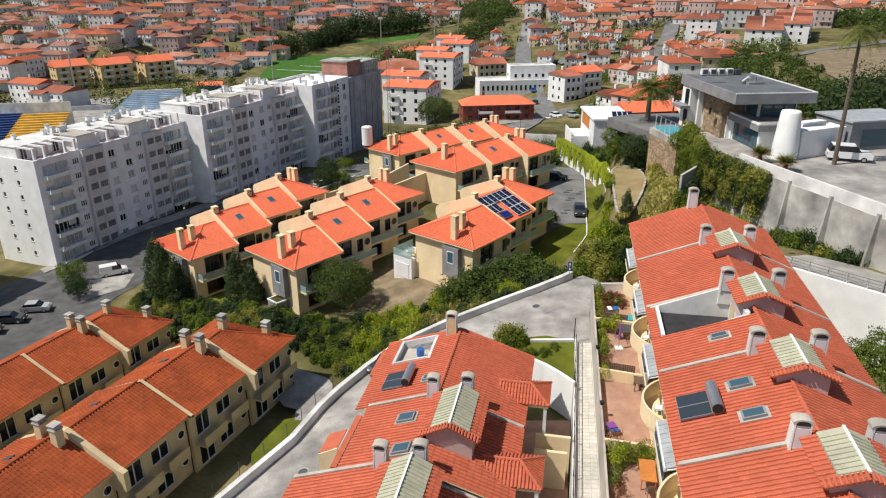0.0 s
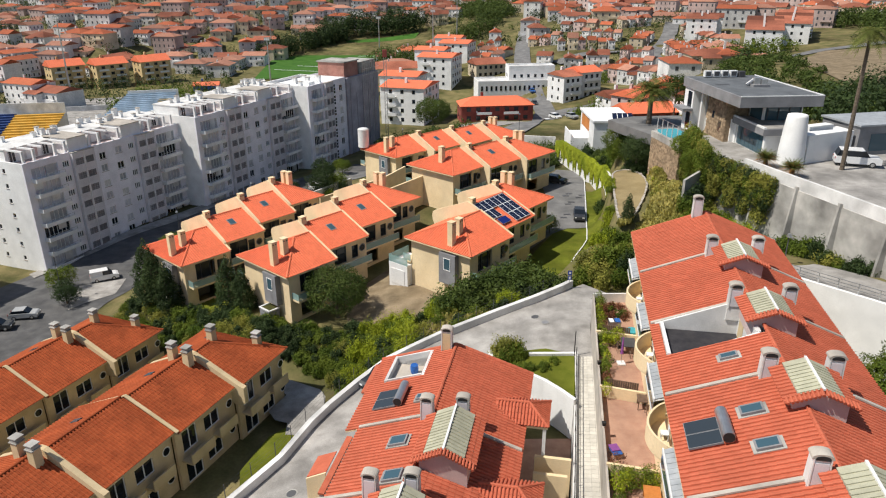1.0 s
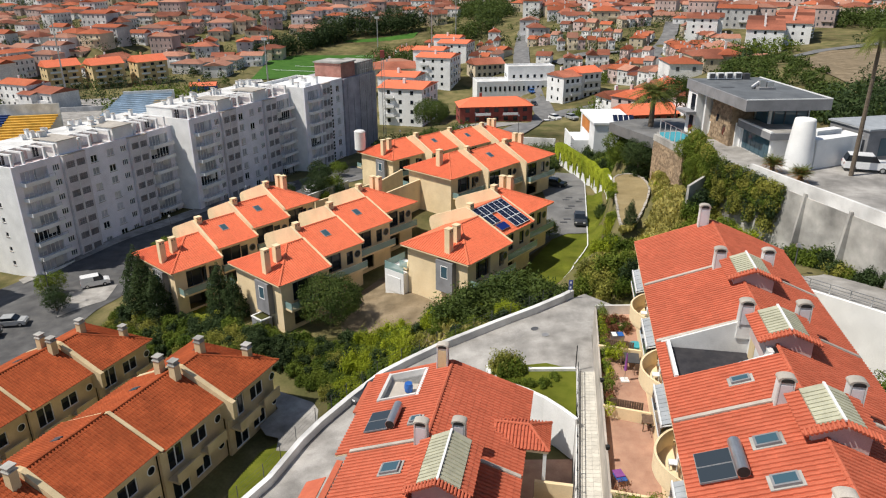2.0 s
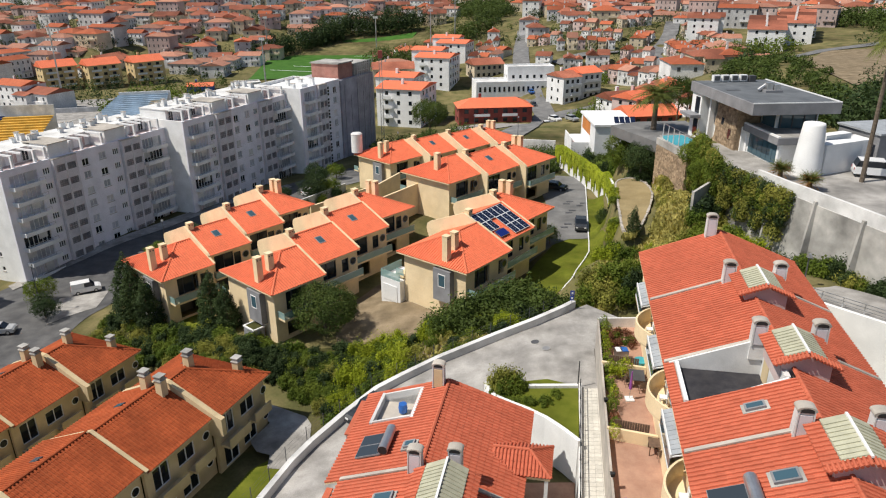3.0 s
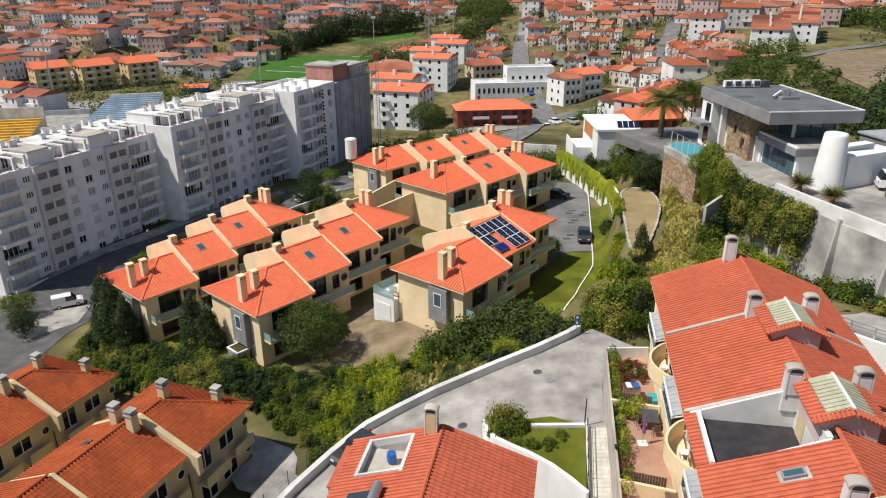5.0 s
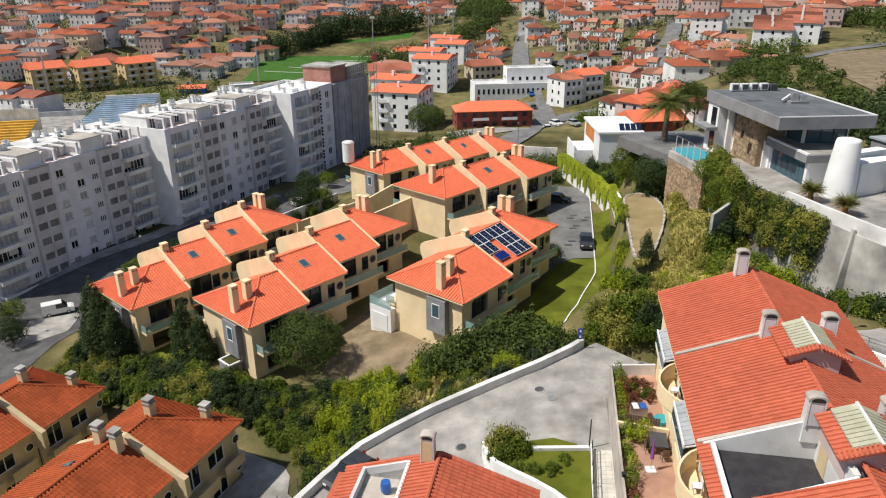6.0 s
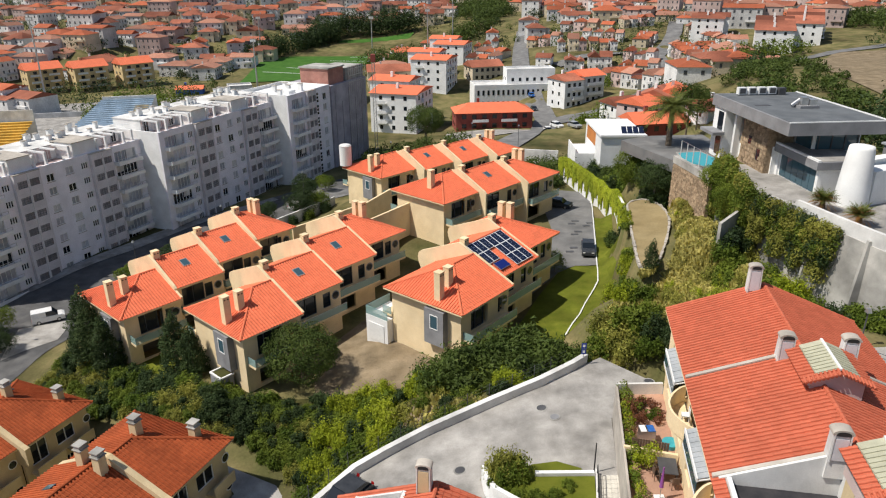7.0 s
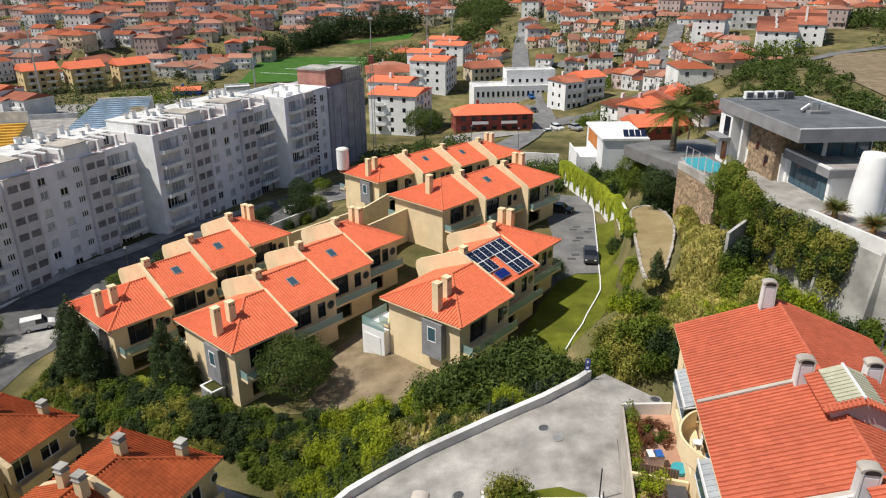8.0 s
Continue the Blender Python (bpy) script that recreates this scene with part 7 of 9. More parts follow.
part("wall_core", Geo().box(-0.3, 8.3, -0.2, 0.2, -3, 5.0), STONE, stone_face)
part("wall_coping", Geo().box(-0.4, 8.4, -0.26, 0.26, 5.003, 5.85), CONCRETE, stone_face)
for zi in range(15):
    x = -0.3
    while x < 8.0:
        w = rs.uniform(0.26, 0.62)
        o = part("stone", stone[0], None, stone_face)
        o.matrix_local = Matrix.Translation((x + w / 2, -0.22 - rs.uniform(0, 0.03), zi * 0.32 + 0.18)) @ Matrix.Rotation(radians(90), 4, "Z") @ Matrix.Diagonal((1, w * 0.93, rs.uniform(0.26, 0.31), 1))
        x += w
fence = base("pool_fence", Matrix.Translation((0, 0, 9.1)), "glass and steel pool fence", "fence")
fp = [(30.5, 98.7), (31.5, 91.0)]
for (x0, y0), (x1, y1) in zip(fp, fp[1:]):
    for i in range(5):
        x, y = x0 + (x1 - x0) * i / 5, y0 + (y1 - y0) * i / 5
        part("post", Geo().box(x - 0.04, x + 0.04, y - 0.04, y + 0.04, 0.3, 2.3), PAINT_WHITE, fence)
    part("top_rail", Geo().bar((x0, y0, 2.3), (x1, y1, 2.3), 0.05, 0.05), METAL, fence)
# white pool house, solar collectors on its roof
ph = base("white_annex", Matrix.Translation((32.3, 146.7, -4.8)), "low white flat-roofed annex with orange end wall", "building")
part("wall", Geo().box(0, 8.2, 0, 14.5, -4, 5.4), WHITE, ph)
part("roof", Geo().box(-0.3, 8.5, -0.3, 14.8, 5.403, 5.8), WHITE, ph)
part("end_panel", Geo().box(-0.05, -0.003, 5, 13, 2.5, 5.1), WOOD, ph, "orange timber side panel")
part("veranda_floor", Geo().box(-3.8, -0.06, 5, 13, -4, 1.0), WHITE, ph)
part("veranda_wall", Geo().box(-3.8, -3.6, 5, 13, 1.003, 1.9), WHITE, ph)
for i in range(4):
    part("collector", Geo().slab([(4.0 + i * 1.1, 1.0, 5.9), (4.95 + i * 1.1, 1.0, 5.9), (4.95 + i * 1.1, 2.2, 6.9), (4.0 + i * 1.1, 2.2, 6.9)], (0, 0, 0.06)), PV, ph, "blue solar collector")
# sand-coloured oval yard with a stone kerb
oval = []
for i in range(len(YARD)):
    a, b, c, d = (Vector(YARD[(i + j) % len(YARD)]) for j in (-1, 0, 1, 2))
    oval += [tuple(b), tuple((b + c) * 0.5625 - (a + d) * 0.0625)]
patch("pavement_yard", oval, SANDPIT, "bare sandy oval yard on the slope", "yard", off=0.0, level=yard_level)
rk = random.Random(31)
for i in range(len(oval)):
    a, b = Vector(oval[i]), Vector(oval[(i + 1) % len(oval)])
    n = max(1, round((b - a).length / 0.75))
    for j in range(n):
        p0, p1 = a.lerp(b, j / n), a.lerp(b, (j + 0.97) / n)
        up = rk.uniform(0.26, 0.42)
        solid("kerb_stone", Geo().bar((*p0, yard_level(*p0) - 0.2), (*p1, yard_level(*p1) - 0.2), rk.uniform(0.16, 0.30), up), CEMENT, "pale rough kerb stone round the sandy yard", "kerb", "kerb stones of the sandy yard", "structure")
# green mesh fence between the yard and the lawn
mesh_fence = base("mesh_fence", Matrix(), "dark green wire mesh fence beside the sandy yard", "fence")
line = [(25.1, 100.9), (24.0, 96.9), (22.9, 93.1), (21.8, 89.0), (20.9, 85.4)]
for (x0, y0), (x1, y1) in zip(line, line[1:]):
    z0, z1 = height(x0, y0), height(x1, y1)
    part("post", Geo().box(x0 - 0.05, x0 + 0.05, y0 - 0.05, y0 + 0.05, z0 - 0.3, z0 + 1.35), FENCE_GREEN, mesh_fence)
    for hh in (0.25, 0.5, 0.75, 1.0, 1.25):
        part("wire_bar", Geo().tube((x0, y0, z0 + hh), (x1, y1, z1 + hh), 0.035, n=5), FENCE_GREEN, mesh_fence)

for x, y in ((22.3, 118.8), (21.9, 114.0), (20.1, 107.8), (24.4, 117.8)):
    for dx in (-0.35, 0.4):
        cover = base("drain_cover", Matrix.Translation((x + dx, y + dx * 1.6, height(x + dx, y + dx * 1.6) + 0.19)), "dark iron drain cover in the driveway", "drain cover", "drain covers of the driveway")
        part("cover_plate", Geo().box(-0.55, 0.55, -0.28, 0.28, -0.1, 0.02), DKGREY, cover)
# low white kerb between the driveway and the lawn, street wall behind the villas
kerb_line = [(13.4, 80.6), (15.35, 84.5), (17.74, 89.1), (21.6, 97.5), (22.65, 103.1), (24.3, 112.5), (26.75, 126.3), (28.0, 134)]
for a, b in zip(kerb_line, kerb_line[1:]):
    for i in range(4):
        p0, p1 = Vector(a).lerp(Vector(b), i / 4), Vector(a).lerp(Vector(b), (i + 1.03) / 4)
        solid("kerb_drive", Geo().bar((*p0, height(*p0) - 0.1), (*p1, height(*p1) - 0.1), 0.14, 0.42), PAINT_WHITE, "thin white kerb between driveway and lawn", "kerb", kind="structure")
street_wall = [(-47.5, 110), (-40, 124), (-30, 141.5), (-20.5, 157)]
wall_line("wall_street", street_wall, [height(*q) + 1.7 for q in street_wall], 3.0, 0.3, WHITE_OLD, "white garden wall between the villas and the street")
for i, (x, y, s2, kd) in enumerate(((-45.5, 112, 0.7, "dark"), (-42.0, 119, 0.6, "mid"), (-38.6, 125, 0.7, "dark"), (-34, 133, 0.7, "mid"), (-30.4, 139, 0.8, "dark"), (-27, 144.5, 0.9, "dark"), (-24.5, 149, 1.0, "mid"), (-22, 152.6, 1.0, "dark"), (-36.6, 130, 0.6, "olive"))):
    bush(kd, x, y, s2, tall=1.3, group="shrubs by the street wall")

# ---- gardens, path and yards between the near rows ----
def along_gardens(s, out):
    """A point s metres from the far end of the garden row, out metres beyond its left eave."""
    t = radians(ROW_GARDENS["turn"])
    d, n = Vector((math.sin(t), math.cos(t))), Vector((-math.cos(t), math.sin(t)))
    return Vector((ROW_GARDENS["x"], ROW_GARDENS["y"])) + n * (ROW_GARDENS["W"] + out) - d * s


def garden_pose(s, out, z):
    p = along_gardens(s, out)
    return Matrix.Translation((p.x, p.y, z)) @ Matrix.Rotation(radians(-ROW_GARDENS["turn"]), 4, "Z")


for k in range(4):
    # sheet canopy tucked under the eave, then a curved balcony; local y runs along the row, x to the house
    m = garden_pose(8.4 * k + 4.2, 0.0, 8.1)
    c = base("sheet_canopy", m, "grey corrugated sheet canopy on a white frame beside the eaves", "canopy", "canopies of the garden row")
    for i in range(5):
        y = -3.9 + i * 0.78
        part("sheet", Geo().slab([(-0.34, y, -0.06), (0.5, y, 0.26), (0.5, y + 0.76, 0.26), (-0.34, y + 0.76, -0.06)], (0, 0, 0.04)), SHEET, c)
        part("sheet_rib", Geo().slab([(-0.34, y + 0.36, -0.015), (0.5, y + 0.36, 0.305), (0.5, y + 0.41, 0.305), (-0.34, y + 0.41, -0.015)], (0, 0, 0.03)), SHEET, c)
    part("canopy_frame", Geo().box(-0.42, -0.345, -3.95, 0.05, -0.2, 0.02), PAINT_WHITE, c)
    for y in (-3.95, -1.98, -0.02):
        part("canopy_bracket", Geo().bar((-0.34, y + 0.035, -0.16), (0.52, y + 0.035, 0.1), 0.06, 0.06), PAINT_WHITE, c)
    part("canopy_glazing", Geo().box(-0.40, -0.37, -3.9, 0.0, -0.95, -0.203), GLASS_BLUE, c)
    part("canopy_rail", Geo().box(-0.42, -0.34, -3.95, 0.05, -1.05, -0.953), PAINT_WHITE, c)
    part("canopy_floor", Geo().box(-0.4, 0.5, -3.95, 0.05, -1.25, -1.053), CREAM, c)
    b = base("curved_balcony", garden_pose(8.4 * k + 8.1, 0.0, 6.9), "cream curved balcony wall between the canopies", "balcony", "curved balconies of the garden row")
    arc = [(-1.2 * math.sin(math.pi * i / 16) ** 0.75 + 0.3, -4.3 * i / 16) for i in range(17)]
    for i in range(16):
        part("curved_wall", Geo().bar((*arc[i], 0.0), (*arc[i + 1], 0.0), 0.12, 1.05), CREAM, b)
    part("balcony_floor", Geo().prism([(p[0], p[1]) for p in arc][::-1], -0.15, 0.02), CREAM, b)
    part("balcony_door", Geo().box(0.46, 0.5, -3.2, -1.0, 0.03, 1.75), GLASS_DARK, b)
    pc = base("balcony_chair", garden_pose(8.4 * k + 10.2, -0.05, 6.93), "white plastic chair on the curved balcony", "chair", "balcony chairs")
    part("seat", Geo().box(-0.22, 0.22, -0.22, 0.22, 0.40, 0.45), PAINT_WHITE, pc)
    part("backrest", Geo().box(0.18, 0.22, -0.22, 0.22, 0.453, 0.85), PAINT_WHITE, pc)
    for sx in (-0.2, 0.16):
        for sy in (-0.2, 0.16):
            part("leg", Geo().box(sx, sx + 0.04, sy, sy + 0.04, 0, 0.4), PAINT_WHITE, pc)

GARDEN_WALL = [(14.2, 59.9), (13.0, 53.0), (11.6, 44.9), (10.2, 36.5), (8.8, 28.5), (8.0, 23)]
floors = [(TERRACE, "terracotta-tiled garden terrace"), (TERRACE, "terracotta-tiled garden terrace"), (TERRACE, "plain terracotta-tiled garden terrace"), (TERRACE, "brown tiled garden terrace")]
for k in range(4):
    a, b = GARDEN_WALL[k], GARDEN_WALL[k + 1]
    c, d = along_gardens(8.3 * k + 0.2 + (0 if k else 0.2), -0.5), along_gardens(8.3 * (k + 1), -0.5)
    patch("floor_garden", [a, (c.x, c.y), (d.x, d.y), b], floors[k][0], floors[k][1], "terrace", off=0.22, level=2.0, step=3)
wall_line("wall_garden", GARDEN_WALL, [3.0] * len(GARDEN_WALL), 3.15, 0.14, CEMENT, "white garden wall along the path")
for k in range(4):
    a = GARDEN_WALL[k]
    c = along_gardens(8.3 * k + (0.3 if k == 0 else 0.0), -0.4)
    wall_line("wall_divider", [a, (c.x, c.y)], [3.1, 3.1], 1.2, 0.2, WHITE_OLD if k == 0 else CREAM, "cream wall dividing two gardens")
    if k in (1, 2):
        f = base("timber_screen", Matrix.Translation((0, 0, 2.25)), "dark timber screen fence between two gardens", "fence", "timber screens")
        p, q = Vector((*a, 0)), Vector((c.x, c.y, 0))
        off = Vector((0.1, 0.55, 0))
        for i in range(14):
            u, v = p.lerp(q, 0.16 + i * 0.05), p.lerp(q, 0.16 + i * 0.05 + 0.045)
            part("slat", Geo().bar(u + off, v + off, 0.05, 1.15), DARKWOOD, f)
# creepers and pot plants along the garden wall
rg = random.Random(4)
spots = {0: [], 1: [], 2: []}
for i in range(60):
    k = i / 60 * 3.6
    j = int(k)
    a, b = GARDEN_WALL[j], GARDEN_WALL[j + 1]
    x, y = a[0] + (b[0] - a[0]) * (k - j), a[1] + (b[1] - a[1]) * (k - j)
    if 2.05 < k < 2.9:
        continue
    spots[rg.choice((0, 0, 1, 2))].append((x + 0.45 + rg.uniform(0, 0.3), y, 2.6 + rg.uniform(-0.2, 0.5), rg.uniform(0.25, 0.5)))
for i in range(26):
    spots[rg.choice((2, 2, 2, 0))].append((14.3 + rg.uniform(0, 2.2), 57.2 + rg.uniform(-1.2, 1.4), 2.4 + rg.uniform(0, 0.4), rg.uniform(0.2, 0.4)))
for i in range(14):
    spots[rg.choice((0, 1))].append((10.9 + rg.uniform(0, 2.4), 35.4 + rg.uniform(-0.6, 0.4), 2.6 + rg.uniform(0, 0.7), rg.uniform(0.3, 0.55)))
for i in range(8):
    spots[rg.choice((1, 1, 0))].append((13.5 + rg.uniform(0, 1.2), 52.2 + rg.uniform(-0.5, 0.4), 2.6 + rg.uniform(0, 0.6), rg.uniform(0.3, 0.5)))
for i, leaf in enumerate((LEAF_MID, LEAF_LIME, LEAF_RED)):
    creeper(("garden_plants_green", "garden_plants_lime", "garden_plants_russet")[i], spots[i], leaf, "mixed pot plants and creepers along the garden walls", 240, 0.08)


def table(x, y, z, turn, w, l, mat, label):
    o = base("garden_table", Matrix.Translation((x, y, z)) @ Matrix.Rotation(radians(turn), 4, "Z"), label, "table")
    part("tabletop", Geo().box(-w / 2, w / 2, -l / 2, l / 2, 0.7, 0.75), mat, o)
    for sx in (-1, 1):
        for sy in (-1, 1):
            part("leg", Geo().box(sx * (w / 2 - 0.08) - 0.03, sx * (w / 2 - 0.08) + 0.03, sy * (l / 2 - 0.08) - 0.03, sy * (l / 2 - 0.08) + 0.03, 0, 0.7), mat, o)
    return o


def chair(x, y, z, turn, mat):
    o = base("garden_chair", Matrix.Translation((x, y, z)) @ Matrix.Rotation(radians(turn), 4, "Z"), "dark garden chair on the terrace", "chair", "garden chairs")
    part("seat", Geo().box(-0.22, 0.22, -0.22, 0.22, 0.42, 0.46), mat, o)
    part("backrest", Geo().box(-0.22, 0.22, 0.2, 0.24, 0.46, 0.92), mat, o)
    for sx in (-0.2, 0.17):
        for sy in (-0.2, 0.17):
            part("leg", Geo().box(sx, sx + 0.03, sy, sy + 0.03, 0, 0.42), mat, o)


table(15.2, 51.2, 2.24, -11, 1.1, 1.5, DKGREY, "dark grey garden table with chairs round it")
for x, y, t in ((14.45, 51.6, 90), (14.5, 50.9, 90), (15.3, 50.1, 180), (15.95, 51.0, -90)):
    chair(x, y, 2.24, t, DARKWOOD)
table(14.4, 43.4, 2.24, -11, 1.0, 1.0, DARKWOOD, "small dark garden table on the plain terrace")
chair(14.5, 42.6, 2.24, 180, DARKWOOD)
table(12.2, 33.6, 2.24, -11, 0.95, 2.0, WOOD, "orange wooden garden table on the brown terrace")
chair(12.0, 32.2, 2.24, 180, DARKWOOD)
um = base("closed_parasol", Matrix.Translation((14.2, 49.2, 2.24)), "closed purple parasol on a white base", "parasol")
part("pole", Geo().tube((0, 0, 0), (0, 0, 2.2), 0.03, n=6), METAL, um)
part("folded_canopy", Geo().tube((0, 0, 0.9), (0, 0, 2.3), 0.13, 0.04, 8), PURPLE, um)
part("foot", Geo().box(-0.3, 0.3, -0.3, 0.3, 0, 0.09), PAINT_WHITE, um)
dk = base("deck_chair", Matrix.Translation((11.2, 38.2, 2.24)) @ Matrix.Rotation(0.2, 4, "Z"), "folding chair with a pink and blue towel", "chair")
part("seat", Geo().box(-0.3, 0.3, -0.4, 0.4, 0.35, 0.42), BLUE_PLASTIC, dk)
part("towel", Geo().box(-0.28, 0.28, -0.1, 0.55, 0.425, 0.5), PURPLE, dk)
for sx in (-0.28, 0.24):
    part("leg", Geo().box(sx, sx + 0.04, -0.38, -0.34, 0, 0.35), METAL, dk)
    part("leg", Geo().box(sx, sx + 0.04, 0.34, 0.38, 0, 0.35), METAL, dk)
ch2 = base("laundry_rack", Matrix.Translation((14.9, 54.6, 2.24)), "folding laundry rack with white and blue cloths", "rack")
for y in (-0.3, 0.26):
    part("frame", Geo().box(-0.5, 0.5, y, y + 0.04, 0, 0.9), METAL, ch2)
part("cloth", Geo().box(-0.48, -0.1, -0.34, 0.34, 0.9, 0.94), PAINT_WHITE, ch2)
part("cloth", Geo().box(0.0, 0.45, -0.34, 0.34, 0.9, 0.94), BLUE_PLASTIC, ch2)
tub = base("paddling_pool", Matrix.Translation((16.3, 54.0, 2.24)), "small teal plastic tub on the terrace", "tub")
part("tub_shell", Geo().tube((0, 0, 0), (0, 0, 0.3), 0.5, 0.55, 14), TEAL, tub)

# tiled path with a low rail
path_edge_l, path_edge_r = [(11.85, 53.9), (8.85, 38.0), (6.2, 24.0)], [(13.3, 53.7), (10.8, 38.0), (8.6, 24.0)]
path_ob = patch("pavement_path", path_edge_l + path_edge_r[::-1], PAVING, "cream tiled footpath between the gardens and the patios", "path", off=0.17, level=0.0, step=2)
tile_me = mesh_of(Geo().box(-0.5, 0.5, -0.5, 0.5, 0, 0.014, 0.004), PATHTILE, "tile")
for i in range(72):
    y = 53.5 - i * 0.41
    xl, xr = np.interp(y, (24, 38, 53.9), (6.2, 8.85, 11.85)), np.interp(y, (24, 38, 53.7), (8.6, 10.8, 13.3))
    w = (xr - xl) / 4
    for j in range(4):
        o = part("tile", tile_me, None, path_ob)
        o.matrix_local = Matrix.Translation((xl + (j + 0.5) * w, y, 0.174)) @ Matrix.Rotation(radians(-11), 4, "Z") @ Matrix.Diagonal((w * 0.96, 0.395, 1, 1))
wall_line("wall_path", [(11.7, 53.9), (8.7, 38.0), (6.05, 24.0)], [0.55, 0.55, 0.55], 3.4, 0.2, WHITE_OLD, "low white kerb wall between path and patios")
rl = base("path_rail", Matrix(), "dark steel handrail beside the path", "rail")
for i in range(17):
    y = 53.5 - i * 1.75
    x = float(np.interp(y, (24, 38, 53.9), (6.05, 8.7, 11.7)))
    part("rail_post", Geo().box(x - 0.025, x + 0.025, y - 0.025, y + 0.025, 0.5, 1.2), RUBBER, rl)
    if i < 16:
        y2 = y - 1.75
        x2 = float(np.interp(y2, (24, 38, 53.9), (6.05, 8.7, 11.7)))
        part("rail_bar", Geo().tube((x, y, 1.2), (x2, y2, 1.2), 0.03, n=5), RUBBER, rl)
        part("rail_bar", Geo().tube((x, y, 0.85), (x2, y2, 0.85), 0.018, n=5), RUBBER, rl)
gp = base("lamp_post", Matrix.Translation((11.6, 54.2, 0.05)), "thin dark metal post at the head of the path", "post")
part("pole", Geo().tube((0, 0, -0.1), (0, 0, 2.3), 0.05, 0.04, 7), RUBBER, gp)
for y in (47.5, 40.0):
    w = base("wall_lamp", Matrix.Translation((float(np.interp(y, (36.5, 44.9, 53), (10.2, 11.6, 13.0))), y, 3.17)), "small black lantern on the garden wall", "lamp", "garden wall lanterns")
    part("lantern", Geo().box(-0.1, 0.1, -0.1, 0.1, 0.08, 0.32, -0.03), RUBBER, w)
    part("bracket", Geo().box(-0.03, 0.03, -0.03, 0.03, 0, 0.08), RUBBER, w)

# planted island behind a white curved wall
ISLE_BEND = ((0, 4.4, 54.9), (1, 4.5, 53.6), (2, 4.95, 52.3), (3, 5.9, 51.2), (4, 7.1, 50.0), (5, 8.3, 48.9), (6, 9.3, 47.6), (7, 10.2, 46.2))
ISLE = [(float(np.interp(q, [k[0] for k in ISLE_BEND], [k[1] for k in ISLE_BEND])), float(np.interp(q, [k[0] for k in ISLE_BEND], [k[2] for k in ISLE_BEND]))) for q in np.linspace(0, 7, 15)]
wall_line("wall_island", ISLE, [0.1 + 0.9 * min(1.0, i / 8) for i in range(len(ISLE))], 3.6, 0.3, WHITE, "white curved wall of the planted island")
wall_line("wall_island_back", [(7.6, 53.4), (11.4, 53.4)], [0.75, 0.75], 0.9, 0.28, WHITE, "short white wall behind the planted island")
patch("lawn_island", [(4.6, 54.4), (5.2, 52.3), (7.7, 49.6), (10.3, 46.4), (11.4, 53.2), (7.5, 53.2)], LAWN, "green planted island with grass", "lawn", off=0.55, level=lambda x, y: float(np.interp(x, (4.4, 7.2), (-0.9, 0.0))), thick=1.4)
patch("lawn_verge", [(7.4, 53.8), (11.0, 53.8), (10.8, 54.5), (9.3, 55.2), (7.6, 54.9), (6.6, 54.2)], LAWN, "half-round green grass verge", "lawn", off=0.12, level=0.0, thick=1.0)
for x, y, s in ((6.4, 51.8, 0.45), (7.4, 51.3, 0.5), (8.6, 51.2, 0.5), (9.6, 52.2, 0.4), (5.6, 52.6, 0.4)):
    bush("mid", x, y, s, z=0.5 + float(np.interp(x, (4.4, 7.2), (-0.9, 0.0))), group="island shrubs")
for i, (x, y, s) in enumerate(((9.2, 61.8, 0.36), (10.0, 60.5, 0.33), (2.85, 56.2, 0.36), (-10.6, 42.1, 0.36), (18.2, 64.8, 0.36))):
    mh_ = base("manhole_cover", Matrix.Translation((x, y, float(road_level(x)) + 0.055)) @ Matrix.Rotation(-math.atan(float(road_level(x + 0.5) - road_level(x - 0.5))), 4, "Y"), "round dark iron manhole cover in the road", "manhole cover", "manhole covers")
    part("ring", Geo().tube((0, 0, 0), (0, 0, 0.012), s * 1.3, n=20), CONCRETE, mh_)
    part("lid", Geo().tube((0, 0, 0.014), (0, 0, 0.022), s, n=20), DKGREY if i != 1 else GREY, mh_)
